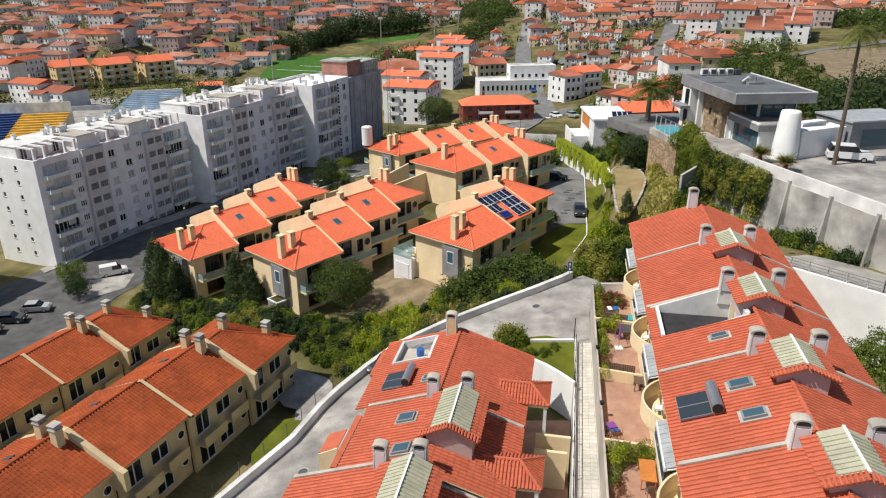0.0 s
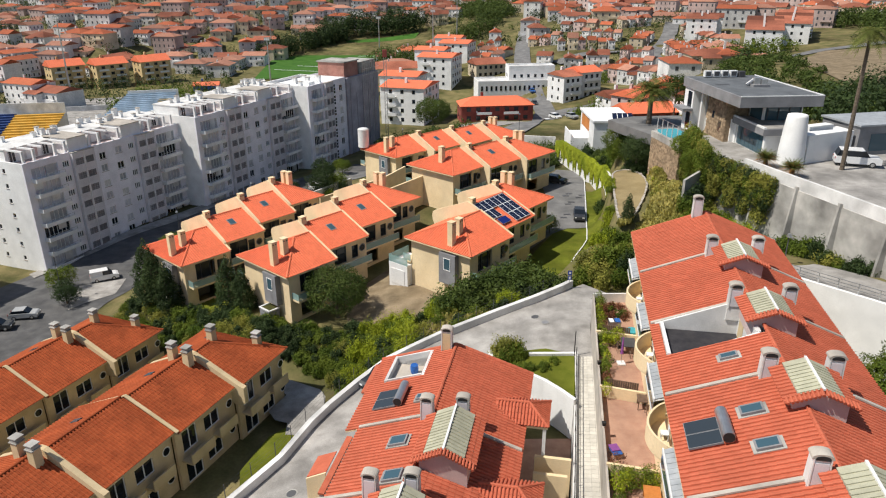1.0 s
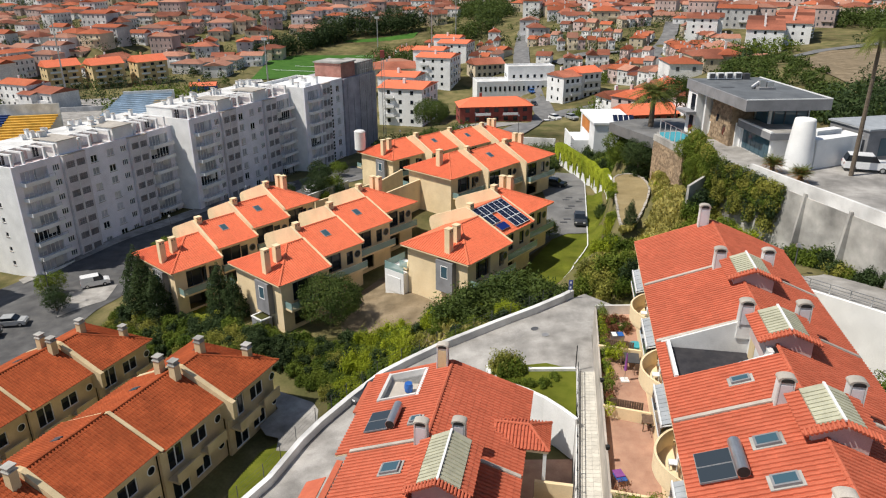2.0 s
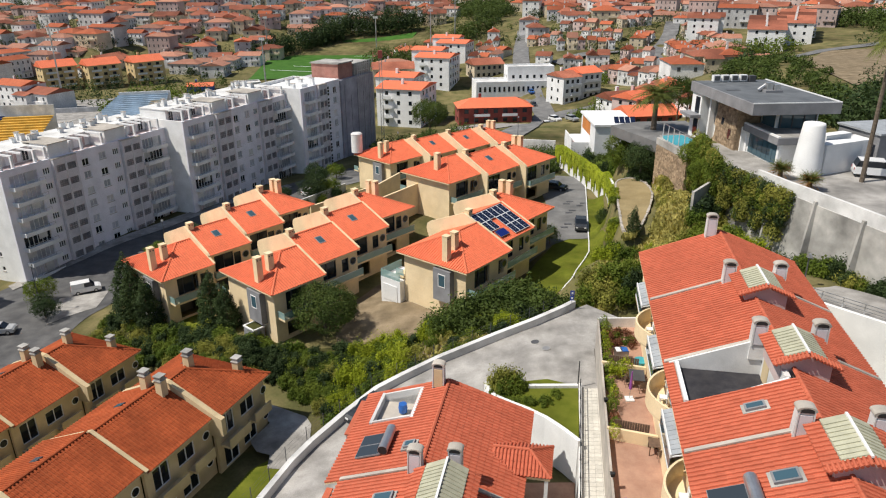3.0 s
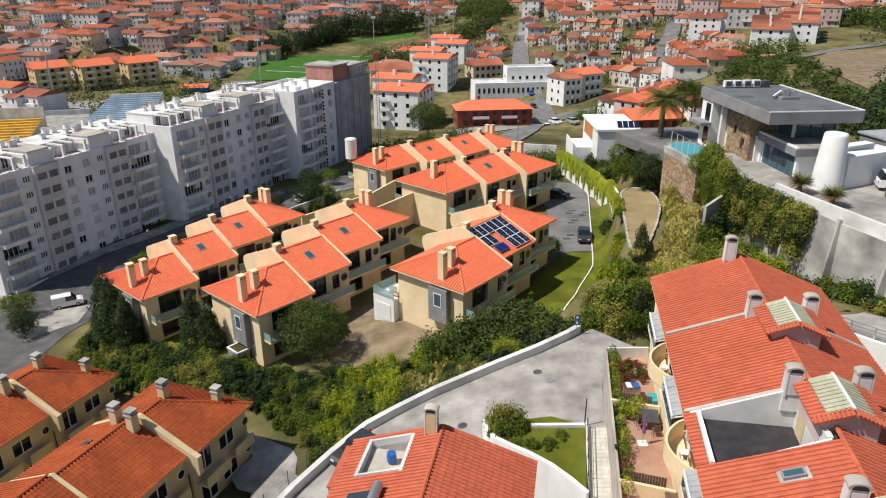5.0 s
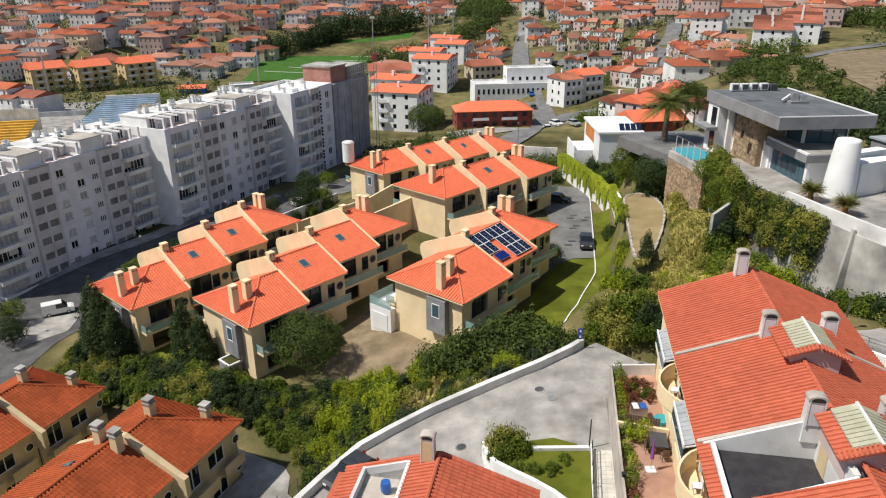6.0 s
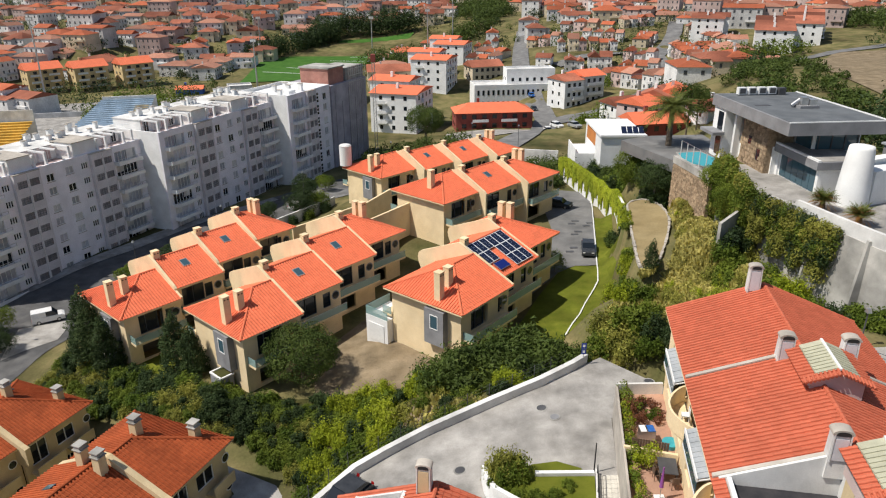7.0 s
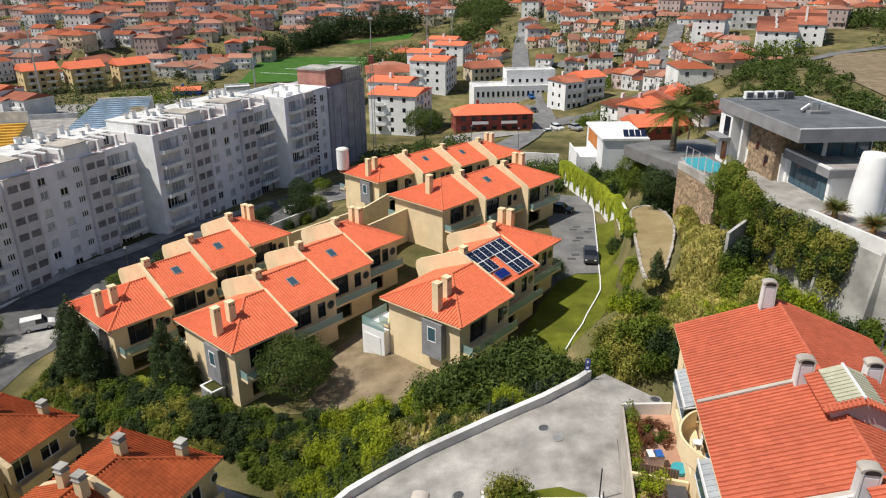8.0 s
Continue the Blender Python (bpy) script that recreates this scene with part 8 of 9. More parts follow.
# porches and patios on the path side of the near row
tp = radians(ROW_PATH["turn"])
dp, np_ = Vector((math.sin(tp), math.cos(tp))), Vector((-math.cos(tp), math.sin(tp)))
for k in range(3):
    p0 = Vector((ROW_PATH["x"], ROW_PATH["y"])) - dp * (3.5 + 8.35 * k) - np_ * 0.45
    m = frame_at(p0.x, p0.y, ROW_PATH["z"], ROW_PATH["turn"])
    o = base("tiled_porch", m, "hipped tiled porch roof on a slim white post", "porch", "porches of the near row")
    # local: x away along the row, y towards the house
    L, Dp, rs_ = 3.0, 3.6, 0.75
    part("roof_far", tile_slope((0, -1.0, 0.3), (0, 1, 0), (-L / 2, 0, rs_), lambda s: s * 0.8, lambda s: Dp, math.hypot(L / 2, rs_), column=0.22), TILE_RED, o)
    part("roof_near", tile_slope((-L, -1.0 + Dp, 0.3), (0, -1, 0), (L / 2, 0, rs_), lambda s: 0.0, lambda s: Dp - s * 0.8, math.hypot(L / 2, rs_), column=0.22), TILE_RED, o)
    part("roof_end", tile_slope((-L, -1.0, 0.3), (1, 0, 0), (0, 1.35, rs_), lambda s: s * 0.97, lambda s: L - s * 0.97, math.hypot(1.35, rs_), column=0.22), TILE_RED, o)
    part("ridge_tiles", ridge_tiles((-L / 2, 0.35, rs_ + 0.34), (-L / 2, Dp - 1.0, rs_ + 0.34), 0.12).add(ridge_tiles((0, -1, 0.34), (-L / 2, 0.35, rs_ + 0.34), 0.12)).add(ridge_tiles((-L, -1, 0.34), (-L / 2, 0.35, rs_ + 0.34), 0.12)), TILE_RED, o)
    part("porch_ceiling", Geo().box(-L + 0.05, -0.05, -0.95, Dp - 1.0, 0.1, 0.27), CREAM, o)
    part("post", Geo().box(-L + 0.1, -L + 0.32, -0.85, -0.63, -5.0, 0.1), PAINT_WHITE, o)
    pw = Vector((p0.x, p0.y)) - dp * 3.0
    e0, e1 = pw - np_ * 0.2, pw - np_ * (2.6 if k == 0 else 2.4)
    wall_line("wall_patio", [(e0.x, e0.y), (e1.x, e1.y)], [0.9, 0.9], 3.6, 0.25, CREAM, "cream wall between two sunken patios")
    g0 = pw - dp * 1.2
    e2, e3 = g0 - np_ * 0.2, g0 - np_ * 2.4
    wall_line("wall_patio", [(e2.x, e2.y), (e3.x, e3.y)], [0.5, 0.5], 3.2, 0.25, CREAM, "cream wall between two sunken patios")
patch("floor_patio", [(5.9, 46.2), (10.1, 46.2), (8.5, 38.0), (6.0, 25), (1.6, 25)], TERRACE, "sunken brown tiled patios", "terrace", off=0.05, level=-2.6, step=3)

# left side of the near row: entrance walls, steps and a dark car
for k in range(3):
    p0 = Vector((ROW_PATH["x"], ROW_PATH["y"])) + np_ * (ROW_PATH["W"] - ROW_PATH["trim"][k]) - dp * (0.6 + ROW_PATH["ends"][k])
    m = frame_at(p0.x, p0.y, 0.0, ROW_PATH["turn"])
    o = base("entrance_wall", m, "pink rendered entrance wall with tiled coping", "wall", "entrance walls of the near row")
    part("wall_body", Geo().box(-4.2 if k else -2.6, 1.2, 0.75, 1.0, -4.6, 2.0), PINKISH, o)
    part("coping", Geo().box(-4.25 if k else -2.65, 1.25, 0.68, 1.07, 2.003, 2.12), TILE_RED, o)
    if k:
        for i in range(6):
            part("step", Geo().box(-6.3 + i * 0.34, -6.0 + i * 0.34, 1.3, 2.9, -4.8, 0.18 * (i + 1)), CONCRETE, o)
        part("canopy", Geo().slab([(-2.2, 1.28, 1.9), (-2.2, 2.6, 1.3), (-0.2, 2.6, 1.3), (-0.2, 1.28, 1.9)], (0, 0, 0.08)), TILE_RED, o)
        part("canopy_cheek", Geo().slab([(-2.25, 1.28, -4.6), (-2.25, 2.6, -4.6), (-2.25, 2.6, 1.35), (-2.25, 1.28, 2.0)], (-0.12, 0, 0)), CREAM, o)


# roof fittings on the near rows: x away along the row, y from the right eave
def on_roof(r, unit, x, y, lift=0.27):
    """Pose on the roof plane of a unit, local y up the slope."""
    t = radians(r["turn"])
    d = Vector((math.sin(t), math.cos(t)))
    p = Vector((r["x"], r["y"])) - d * r["ends"][unit + 1]
    mid = r["W"] / 2
    z = r["rise"] * (1 - abs(y - mid) / mid)
    tilt = math.atan2(r["rise"], mid)
    m = frame_at(p.x, p.y, r["z"], r["turn"]) @ Matrix.Translation((x, y, z + lift))
    return m @ (Matrix.Rotation(math.pi, 4, "Z") @ Matrix.Rotation(tilt, 4, "X") if y > mid else Matrix.Rotation(tilt, 4, "X"))


def roof_window(r, unit, x, y, w=1.0, l=1.3):
    o = base("roof_window", on_roof(r, unit, x, y), "skylight with grey frame in the tiled roof", "skylight", "roof windows")
    part("frame", Geo().box(-w / 2, w / 2, -l / 2, l / 2, -0.1, 0.12), GREY, o)
    part("flashing", Geo().box(-w / 2 - 0.1, w / 2 + 0.1, -l / 2 - 0.16, l / 2 + 0.16, -0.2, -0.02), CONCRETE, o)
    part("pane", Geo().box(-w / 2 + 0.1, w / 2 - 0.1, -l / 2 + 0.1, l / 2 - 0.1, 0.122, 0.13), GLASS_BLUE, o)


def water_heater(r, unit, x, y):
    o = base("solar_water_heater", on_roof(r, unit, x, y), "solar water heater with dark collectors and a steel tank", "solar heater", "solar water heaters")
    for i in range(2):
        c = part("collector", Geo().box(-1.04 + i * 1.05, -0.02 + i * 1.05, -0.85, 0.8, -0.02, 0.08), GREY, o)
        part("collector_glass", Geo().box(-1.01 + i * 1.05, -0.05 + i * 1.05, -0.82, 0.77, 0.082, 0.09), COLLECTOR, c)
    t = part("tank", Geo().tube((-1.1, 1.1, 0.3), (1.1, 1.1, 0.3), 0.3, n=16), METAL, o, smooth=False)
    for x2 in (-1.11, 1.07):
        part("tank_end", Geo().tube((x2, 1.1, 0.3), (x2 + 0.04, 1.1, 0.3), 0.28, n=16), RUBBER, t)


water_heater(ROW_PATH, 0, 2.7, ROW_PATH["W"] - 2.15)
roof_window(ROW_PATH, 0, 2.2, ROW_PATH["W"] - 4.6, 0.6, 0.7)
roof_window(ROW_PATH, 1, 4.95, ROW_PATH["W"] - 4.2, 0.9, 1.15)
roof_window(ROW_PATH, 1, 1.7, ROW_PATH["W"] - 4.7, 0.9, 1.15)
roof_window(ROW_GARDENS, 2, 2.3, ROW_GARDENS["W"] - 3.6, 0.55, 1.0)
water_heater(ROW_GARDENS, 3, 4.25, ROW_GARDENS["W"] - 1.35)
roof_window(ROW_GARDENS, 3, 5.33, ROW_GARDENS["W"] - 3.7, 0.75, 1.15)
roof_window(ROW_GARDENS, 3, 2.57, ROW_GARDENS["W"] - 3.8, 0.75, 1.15)
bar = base("blue_barrel", frame_at(7.0, 46.45, 2.89, 11.2) @ Matrix.Translation((-1.7, 8.6, 0.38)), "blue plastic barrel on the sunk roof terrace", "barrel")
part("barrel_shell", Geo().tube((0, 0, 0), (0, 0, 0.32), 0.27, 0.31, 14).tube((0, 0, 0.32), (0, 0, 0.64), 0.31, 0.27, 14), BLUE_PLASTIC, bar)


# ---- vehicles ----
def car(x, y, z, turn, paint, label, kind="hatch", name="parked_car"):
    o = base(name, Matrix.Translation((x, y, z)) @ Matrix.Rotation(radians(turn), 4, "Z"), label, "car", "parked cars")
    L, Wc, H = {"hatch": (4.1, 1.75, 1.45), "van": (4.4, 1.8, 1.85), "suv": (4.5, 1.85, 1.75)}[kind]
    prof = {"hatch": [(-0.5, 0.28), (-0.5, 0.72), (-0.44, 0.9), (-0.2, 0.98), (0.44, 0.98), (0.5, 0.7), (0.5, 0.28)], "van": [(-0.5, 0.28), (-0.5, 0.85), (-0.42, 1.0), (-0.26, 1.08), (0.48, 1.1), (0.5, 0.7), (0.5, 0.28)],
            "suv": [(-0.5, 0.35), (-0.5, 0.9), (-0.45, 1.02), (-0.24, 1.08), (0.47, 1.08), (0.5, 0.8), (0.5, 0.35)]}[kind]
    part("body", Geo().slab([(-Wc / 2, px * L, pz) for px, pz in prof], (Wc, 0, 0)), paint, o)
    cab = {"hatch": [(-0.24, 0.983), (-0.08, H), (0.33, H), (0.45, 0.983)], "van": [(-0.3, 1.09), (-0.16, H), (0.47, H), (0.49, 1.1)], "suv": [(-0.24, 1.083), (-0.12, H), (0.42, H), (0.48, 1.083)]}[kind]
    part("cabin", Geo().slab([(-Wc / 2 + 0.1, px * L, pz) for px, pz in cab], (Wc - 0.2, 0, 0)), GLASS_DARK, o)
    part("roof_panel", Geo().box(-Wc / 2 + 0.09, Wc / 2 - 0.09, cab[1][0] * L + 0.05, cab[2][0] * L - 0.02, H - 0.03, H + 0.03), paint, o)
    if kind == "van":
        part("cargo_side", Geo().box(-Wc / 2 + 0.06, Wc / 2 - 0.06, 0.05 * L, 0.485 * L, 1.1, H - 0.02), paint, o)
    for sx in (-1, 1):
        for py in (-0.31, 0.3):
            w = part("wheel", Geo().tube((sx * (Wc / 2 - 0.17), py * L, 0.31), (sx * (Wc / 2 + 0.01), py * L, 0.31), 0.31, n=14), RUBBER, o)
            part("rim", Geo().tube((sx * (Wc / 2 + 0.011), py * L, 0.31), (sx * (Wc / 2 + 0.02), py * L, 0.31), 0.19, n=12), METAL, w)
        part("headlight", Geo().box(sx * 0.6 - 0.16, sx * 0.6 + 0.16, -L / 2 - 0.02, -L / 2 + 0.01, 0.6, 0.76), PAINT_WHITE, o)
        part("rear_light", Geo().box(sx * 0.68 - 0.12, sx * 0.68 + 0.12, L / 2 - 0.01, L / 2 + 0.02, 0.72, 0.95), REDLAMP, o)
    return o


car(22.2, 107.0, height(22.2, 107.0) + 0.17, -9, CARPAINT_DARK, "dark grey hatchback parked on the driveway")
car(21.5, 127.0, height(21.5, 127.0) + 0.17, 60, CARPAINT_DARK, "dark car in the shade of the end villa")
car(-5.0, 54.75, float(road_level(-5.0)) + 0.06, -38, CARPAINT_DARK, "dark car parked between wall and house")
car(-57.0, 110.2, height(-57, 110.2) + 0.1, 120, CARPAINT_WHITE, "white delivery van on the street", "van", "parked_van")
for i, (x, y, p, t) in enumerate(((-63, 96.5, CARPAINT_GREY, 100), (-65, 93.0, CARPAINT_DARK, 100), (-66.5, 89.5, CARPAINT_DARK, 100), (-68, 86, CARPAINT_GREY, 100), (-46, 130.5, CARPAINT_GREY, 150), (-28.5, 157, CARPAINT_WHITE, 150), (-27, 160.5, CARPAINT_DARK, 150), (-43, 135.0, CARPAINT_DARK, 150))):
    car(x, y, height(x, y) + 0.1, t, p, "car parked in the street by the apartment blocks")
car(45.5, 76.0, 10.68, 70, CARPAINT_WHITE, "white off-road car on the forecourt", "suv")
for i, (x, y, p, t) in enumerate(((34.5, 225, CARPAINT_WHITE, 10), (38.5, 236, CARPAINT_GREY, 20), (35, 262, CARPAINT_DARK, 5), (37, 285, BLUE_PLASTIC, 5), (33.6, 205, CARPAINT_WHITE, 30), (37.5, 200, CARPAINT_GREY, 30), (47, 216, CARPAINT_GREY, 80), (51, 219, CARPAINT_DARK, 70))):
    car(x, y, height(x, y) + 0.3, t, p, "car parked in a town street")

# blue sign and wire fence at the end of the road wall
sg = base("road_sign", Matrix.Translation((13.4, 67.4, 0.3)) @ Matrix.Diagonal((0.75, 0.75, 0.9, 1)), "pair of small blue road signs on a grey post", "sign")
part("post", Geo().tube((0, 0, -1), (0, 0, 2.0), 0.04, n=6), METAL, sg)
part("sign_plate", Geo().box(-0.28, 0.28, -0.06, -0.03, 1.45, 2.0), BLUE_SIGN, sg)
part("sign_plate", Geo().box(-0.25, 0.25, -0.06, -0.03, 0.85, 1.38), BLUE_SIGN, sg)
part("sign_mark", Geo().box(-0.12, 0.12, -0.066, -0.061, 1.6, 1.85), PAINT_WHITE, sg)
part("sign_mark", Geo().box(-0.12, 0.12, -0.066, -0.061, 1.0, 1.25), PAINT_WHITE, sg)
wf = base("wire_fence", Matrix(), "thin wire fence on posts behind the road wall", "fence")
for i in range(3, len(edge_pts) - 2):
    a, b = Vector((*edge_pts[i], 0)), Vector((*edge_pts[i + 1], 0))
    n = max(1, round((b - a).length / 2.2))
    for j in range(n):
        p = a.lerp(b, j / n) + Vector((-0.45, 0.3, 0))
        q = a.lerp(b, (j + 1) / n) + Vector((-0.45, 0.3, 0))
        zp, zq = float(road_level(p.x)), float(road_level(q.x))
        part("fence_post", Geo().tube((p.x, p.y, zp - 2.5), (p.x, p.y, zp + 1.8), 0.03, n=5), DKGREY, wf)
        for zz3 in (1.0, 1.35, 1.7):
            part("wire", Geo().tube((p.x, p.y, zp + zz3), (q.x, q.y, zq + zz3), 0.008, n=4), DKGREY, wf)
# white rendered terrace walls between the villa rows
for pts, tops, label in (([(-11.5, 106.5), (-3, 114.5), (2.0, 118.5)], [-2.6, -1.4, -1.0], "cream terrace wall between the villa rows"), ([(-20, 113), (-10, 122), (-6.5, 128)], [-4.6, -3.8, -3.4], "white terrace wall with a glass rail")):
    wall_line("wall_terrace_villas", pts, tops, 5.0, 0.3, CREAM, label)
# grey tank on a roof behind the villas
tk = base("water_tank", Matrix.Translation((-15.5, 141.5, -3.0)), "white cylindrical water tank", "tank")
part("tank_shell", Geo().tube((0, 0, 0), (0, 0, 3.6), 1.1, n=20), PAINT_WHITE, tk)
part("tank_lid", Geo().tube((0, 0, 3.6), (0, 0, 3.8), 1.15, 0.9, 20), WHITE_OLD, tk)

# ---- the town beyond ----
def facade_windows(h, face, length, tall, storeys, step, w, hgt, sill, mat, frame_mat=None, skip=None, x_from=0.8):
    """Windows on one face; face(s, z0, z1, s1, out) gives a box proud of the wall."""
    st = tall / storeys
    n = max(1, int((length - x_from * 2 + (step - w)) / step))
    gap = (length - n * w) / (n + 1)
    for f in range(storeys):
        for i in range(n):
            if skip and skip(i, f, n):
                continue
            s = gap + i * (w + gap)
            z = -tall + f * st + sill
            part("window", face(s, s + w, z, z + hgt), mat, h)


def town_block(x, y, z, turn, length, depth, tall, storeys, wall, roof, label, step=2.6, win=(1.2, 1.4), balconies=(), roof_mat=None, rise=2.2, group="", end_windows=True):
    """x along the front away from the camera, y to the back; z is the ground."""
    h = base("town_building", frame_at(x, y, z + tall, turn), label, "building", group)
    part("wall", Geo().box(0, length, 0, depth, -tall - 3, 0), wall, h)
    front = lambda a, b, c, d: Geo().box(a, b, -0.05, 0.02, c, d)
    end = lambda a, b, c, d: Geo().box(-0.05, 0.02, a, b, c, d)
    facade_windows(h, front, length, tall, storeys, step, win[0], win[1], 1.0, GLASS_DARK)
    if end_windows:
        facade_windows(h, end, depth, tall, storeys, step * 1.5, win[0] * 0.8, win[1] * 0.9, 1.1, GLASS_DARK)
    st = tall / storeys
    for i, (face, a, b) in enumerate(balconies):
        for f in range(1, storeys):
            zb = -tall + f * st
            if face == "front":
                bal = part("balcony", Geo().box(a, b, -1.1, -0.06, zb - 0.1, zb + 0.1), wall, h)
                part("balcony_rail", Geo().box(a, b, -1.1, -1.02, zb + 0.103, zb + 0.95), PAINT_WHITE, bal)
            else:
                bal = part("balcony", Geo().box(-1.1, -0.06, a, b, zb - 0.1, zb + 0.1), wall, h)
                part("balcony_rail", Geo().box(-1.1, -1.02, a, b, zb + 0.103, zb + 0.95), PAINT_WHITE, bal)
    if roof == "flat":
        part("roof", Geo().box(0.25, length - 0.25, 0.25, depth - 0.25, 0.003, 0.06), WHITE_OLD, h)
        part("parapet", Geo().box(0, length, 0, 0.24, 0.003, 0.7).box(0, length, depth - 0.24, depth, 0.003, 0.7).box(0, 0.24, 0.25, depth - 0.25, 0.003, 0.7).box(length - 0.24, length, 0.25, depth - 0.25, 0.003, 0.7), wall, h)
    else:
        rm, o = roof_mat or TILE_FAR, 0.5
        r = Geo()
        hip = depth / 2 if roof == "hip" else 0
        a, b = (-o, -o), (length + o, depth + o)
        p = [(-o, -o, 0), (length + o, -o, 0), (length + o, depth + o, 0), (-o, depth + o, 0)]
        q = [(-o + hip, depth / 2, rise), (length + o - hip, depth / 2, rise)]
        if roof == "cross":
            q = [(length / 2, -o, rise), (length / 2, depth + o, rise)]
            r.face(p[3], p[0], q[0], q[1]).face(p[1], p[2], q[1], q[0]).face(p[0], p[1], q[0]).face(p[2], p[3], q[1]).face(*p[::-1])
        else:
            r.face(p[0], p[1], q[1], q[0]).face(p[2], p[3], q[0], q[1]).face(p[1], p[2], q[1]).face(p[3], p[0], q[0]).face(*p[::-1])
        part("roof", r, rm, h)
        part("chimney", Geo().box(length * 0.3, length * 0.3 + 0.8, depth * 0.5, depth * 0.5 + 0.8, rise * 0.4, rise + 1.2), wall, h)
    return h


YELLOW = surface("pale_yellow_render", (0.62, 0.47, 0.24), (0.70, 0.54, 0.29), 0.3, 0.9, 0.0, fine=3)
for x, y in ((-177.5, 327.5), (-160.0, 334.0), (-143.6, 345.0)):
    town_block(x, y, -22.5, 46, 14.6, 10.5, 11.5, 4, YELLOW, "gable", "pale yellow four-storey apartment house with orange roof", 4.2, (1.6, 1.3), [("front", 1.0, 5.4), ("front", 8.5, 13.0)], TILE, 2.8, "yellow apartment houses")
for i, (x, y, z, s) in enumerate(((-5.4, 231.0, -18.0, 12.2), (4.6, 305.0, -17.5, 12.6), (13.5, 362.0, -17.5, 12.6))):
    town_block(x, y, z, 17, 17.0, 15.0, s, 4, WHITE, "cross" if i else "cross", "white four-storey apartment house with orange roof strips", 4.0, (1.3, 1.4), [("front", 5, 8), ("end", 9.5, 13.0)], TILE, 1.3, "white apartment houses", end_windows=True)
    town_block(x - 3.0, y + 22.0, z, 17, 12.0, 14.0, s + 0.6, 4, WHITE, "cross", "white four-storey apartment house with orange roof strips", 4.0, (1.3, 1.4), [("front", 4, 7)], TILE, 1.3, "white apartment houses")
# long white building with a pale upper storey
town_block(15.2, 285.0, -20.8, 84, 32.0, 12.0, 8.4, 2, WHITE, "flat", "long low white building with a row of upright windows", 1.9, (0.8, 1.9), end_windows=False)
town_block(28.0, 291.5, -12.3, 84, 19.0, 8.0, 5.0, 1, WHITE, "flat", "white upper storey set back on a long building", 3.0, (1.0, 1.3))
town_block(6.9, 231.0, -17.2, 84, 24.0, 10.0, 5.6, 2, MAROON, "hip", "dark red two-storey house with orange tiled roof", 3.2, (1.4, 1.3), [("front", 5, 10), ("front", 14, 19)], TILE, 2.4)
town_block(16.0, 318.0, -15.5, 70, 14.0, 10.0, 6.0, 2, TOWN_CREAM, "gable", "cream town house with brown roof", roof_mat=TILE_FAR, rise=2.4)
town_block(45.0, 259.0, -16.0, 62, 8.0, 10.0, 9.6, 3, WHITE, "gable", "white three-storey town house with balconies", 2.6, (1.1, 1.3), [("front", 3, 7.5)], TILE_FAR, 1.8, "houses at the crossing")
town_block(52.2, 262.8, -15.0, 62, 9.0, 10.0, 9.6, 3, TOWN_WHITE, "gable", "white three-storey town house with balconies", 2.6, (1.1, 1.3), [("front", 1, 8)], TILE, 1.8, "houses at the crossing")
for i, (x, y, z, t, l) in enumerate(((50, 205, -10.5, 70, 12), (55, 197, -9, 50, 10), (63, 203, -8, 30, 11), (47, 176, -9, 80, 13), (62, 173, -5.5, 75, 12), (69, 205, -7.5, 20, 11))):
    town_block(x, y, z, t, l, 9.0, 5.6, 2, (WHITE, PINKISH, WHITE, MAROON)[i % 4], "gable", "town house with orange tiled roof behind the annex", 3.0, (1.1, 1.2), (), (TILE_FAR, TILE)[i % 2], 2.0, "houses behind the annex")
# terraced white houses on the right-hand hill
for i in range(3):
    town_block(139 + i * 5.2, 296 + i * 12.0, -2.0 + i, 22, 10.5, 14.0, 8.4, 3, WHITE, "cross", "white terraced hill house with orange roof strips", 3.4, (1.2, 1.3), [("front", 1, 5)], TILE_FAR, 1.6, "terraced hill houses")
for i in range(4):
    town_block(158 + i * 4.5, 312 + i * 9.0, -1.0 + i * 0.8, 24, 8.4, 14.0, 8.6, 3, WHITE, "cross", "white terraced hill house with orange roof strips", 3.4, (1.2, 1.3), [("front", 1, 5)], TILE_FAR, 1.6, "terraced hill houses")
for i in range(2):
    town_block(133 + i * 6, 352 + i * 9.0, -1.0, 20, 9.5, 14.0, 8.0, 3, WHITE, "cross", "white terraced hill house with pale roof", 3.4, (1.2, 1.3), (), TILE_FAR, 2.0, "terraced hill houses")
# grey block wrapped in netting, under repair, with a tower crane mast
nb = base("wrapped_block", block_pose(86.4, 9.8, 4.4), "apartment block under repair wrapped in grey netting with scaffolding", "building")
part("netting", Geo().box(0, 17, 0, 13, -22, -0.6), NETTING, nb)
part("roof_brick", Geo().box(0.5, 7.5, 1.0, 9.0, -0.6, 3.2), BRICK, nb)
part("roof_slab", Geo().box(0.2, 7.8, 0.7, 9.3, 3.203, 3.5), CONCRETE, nb)
part("unfinished_storey", Geo().box(8.2, 16.8, 0.8, 9.0, -0.6, 2.6), CONCRETE, nb)
for i in range(9):
    for z in (0.0, 1.6, 3.2):
        part("scaffold_rail", Geo().tube((8 + i, -0.3, z - 0.9), (9 + i, -0.3, z - 0.9), 0.05, n=5), METAL, nb)
    part("scaffold_pole", Geo().tube((8 + i, -0.3, -22), (8 + i, -0.3, 3.2), 0.05, n=5), METAL, nb)
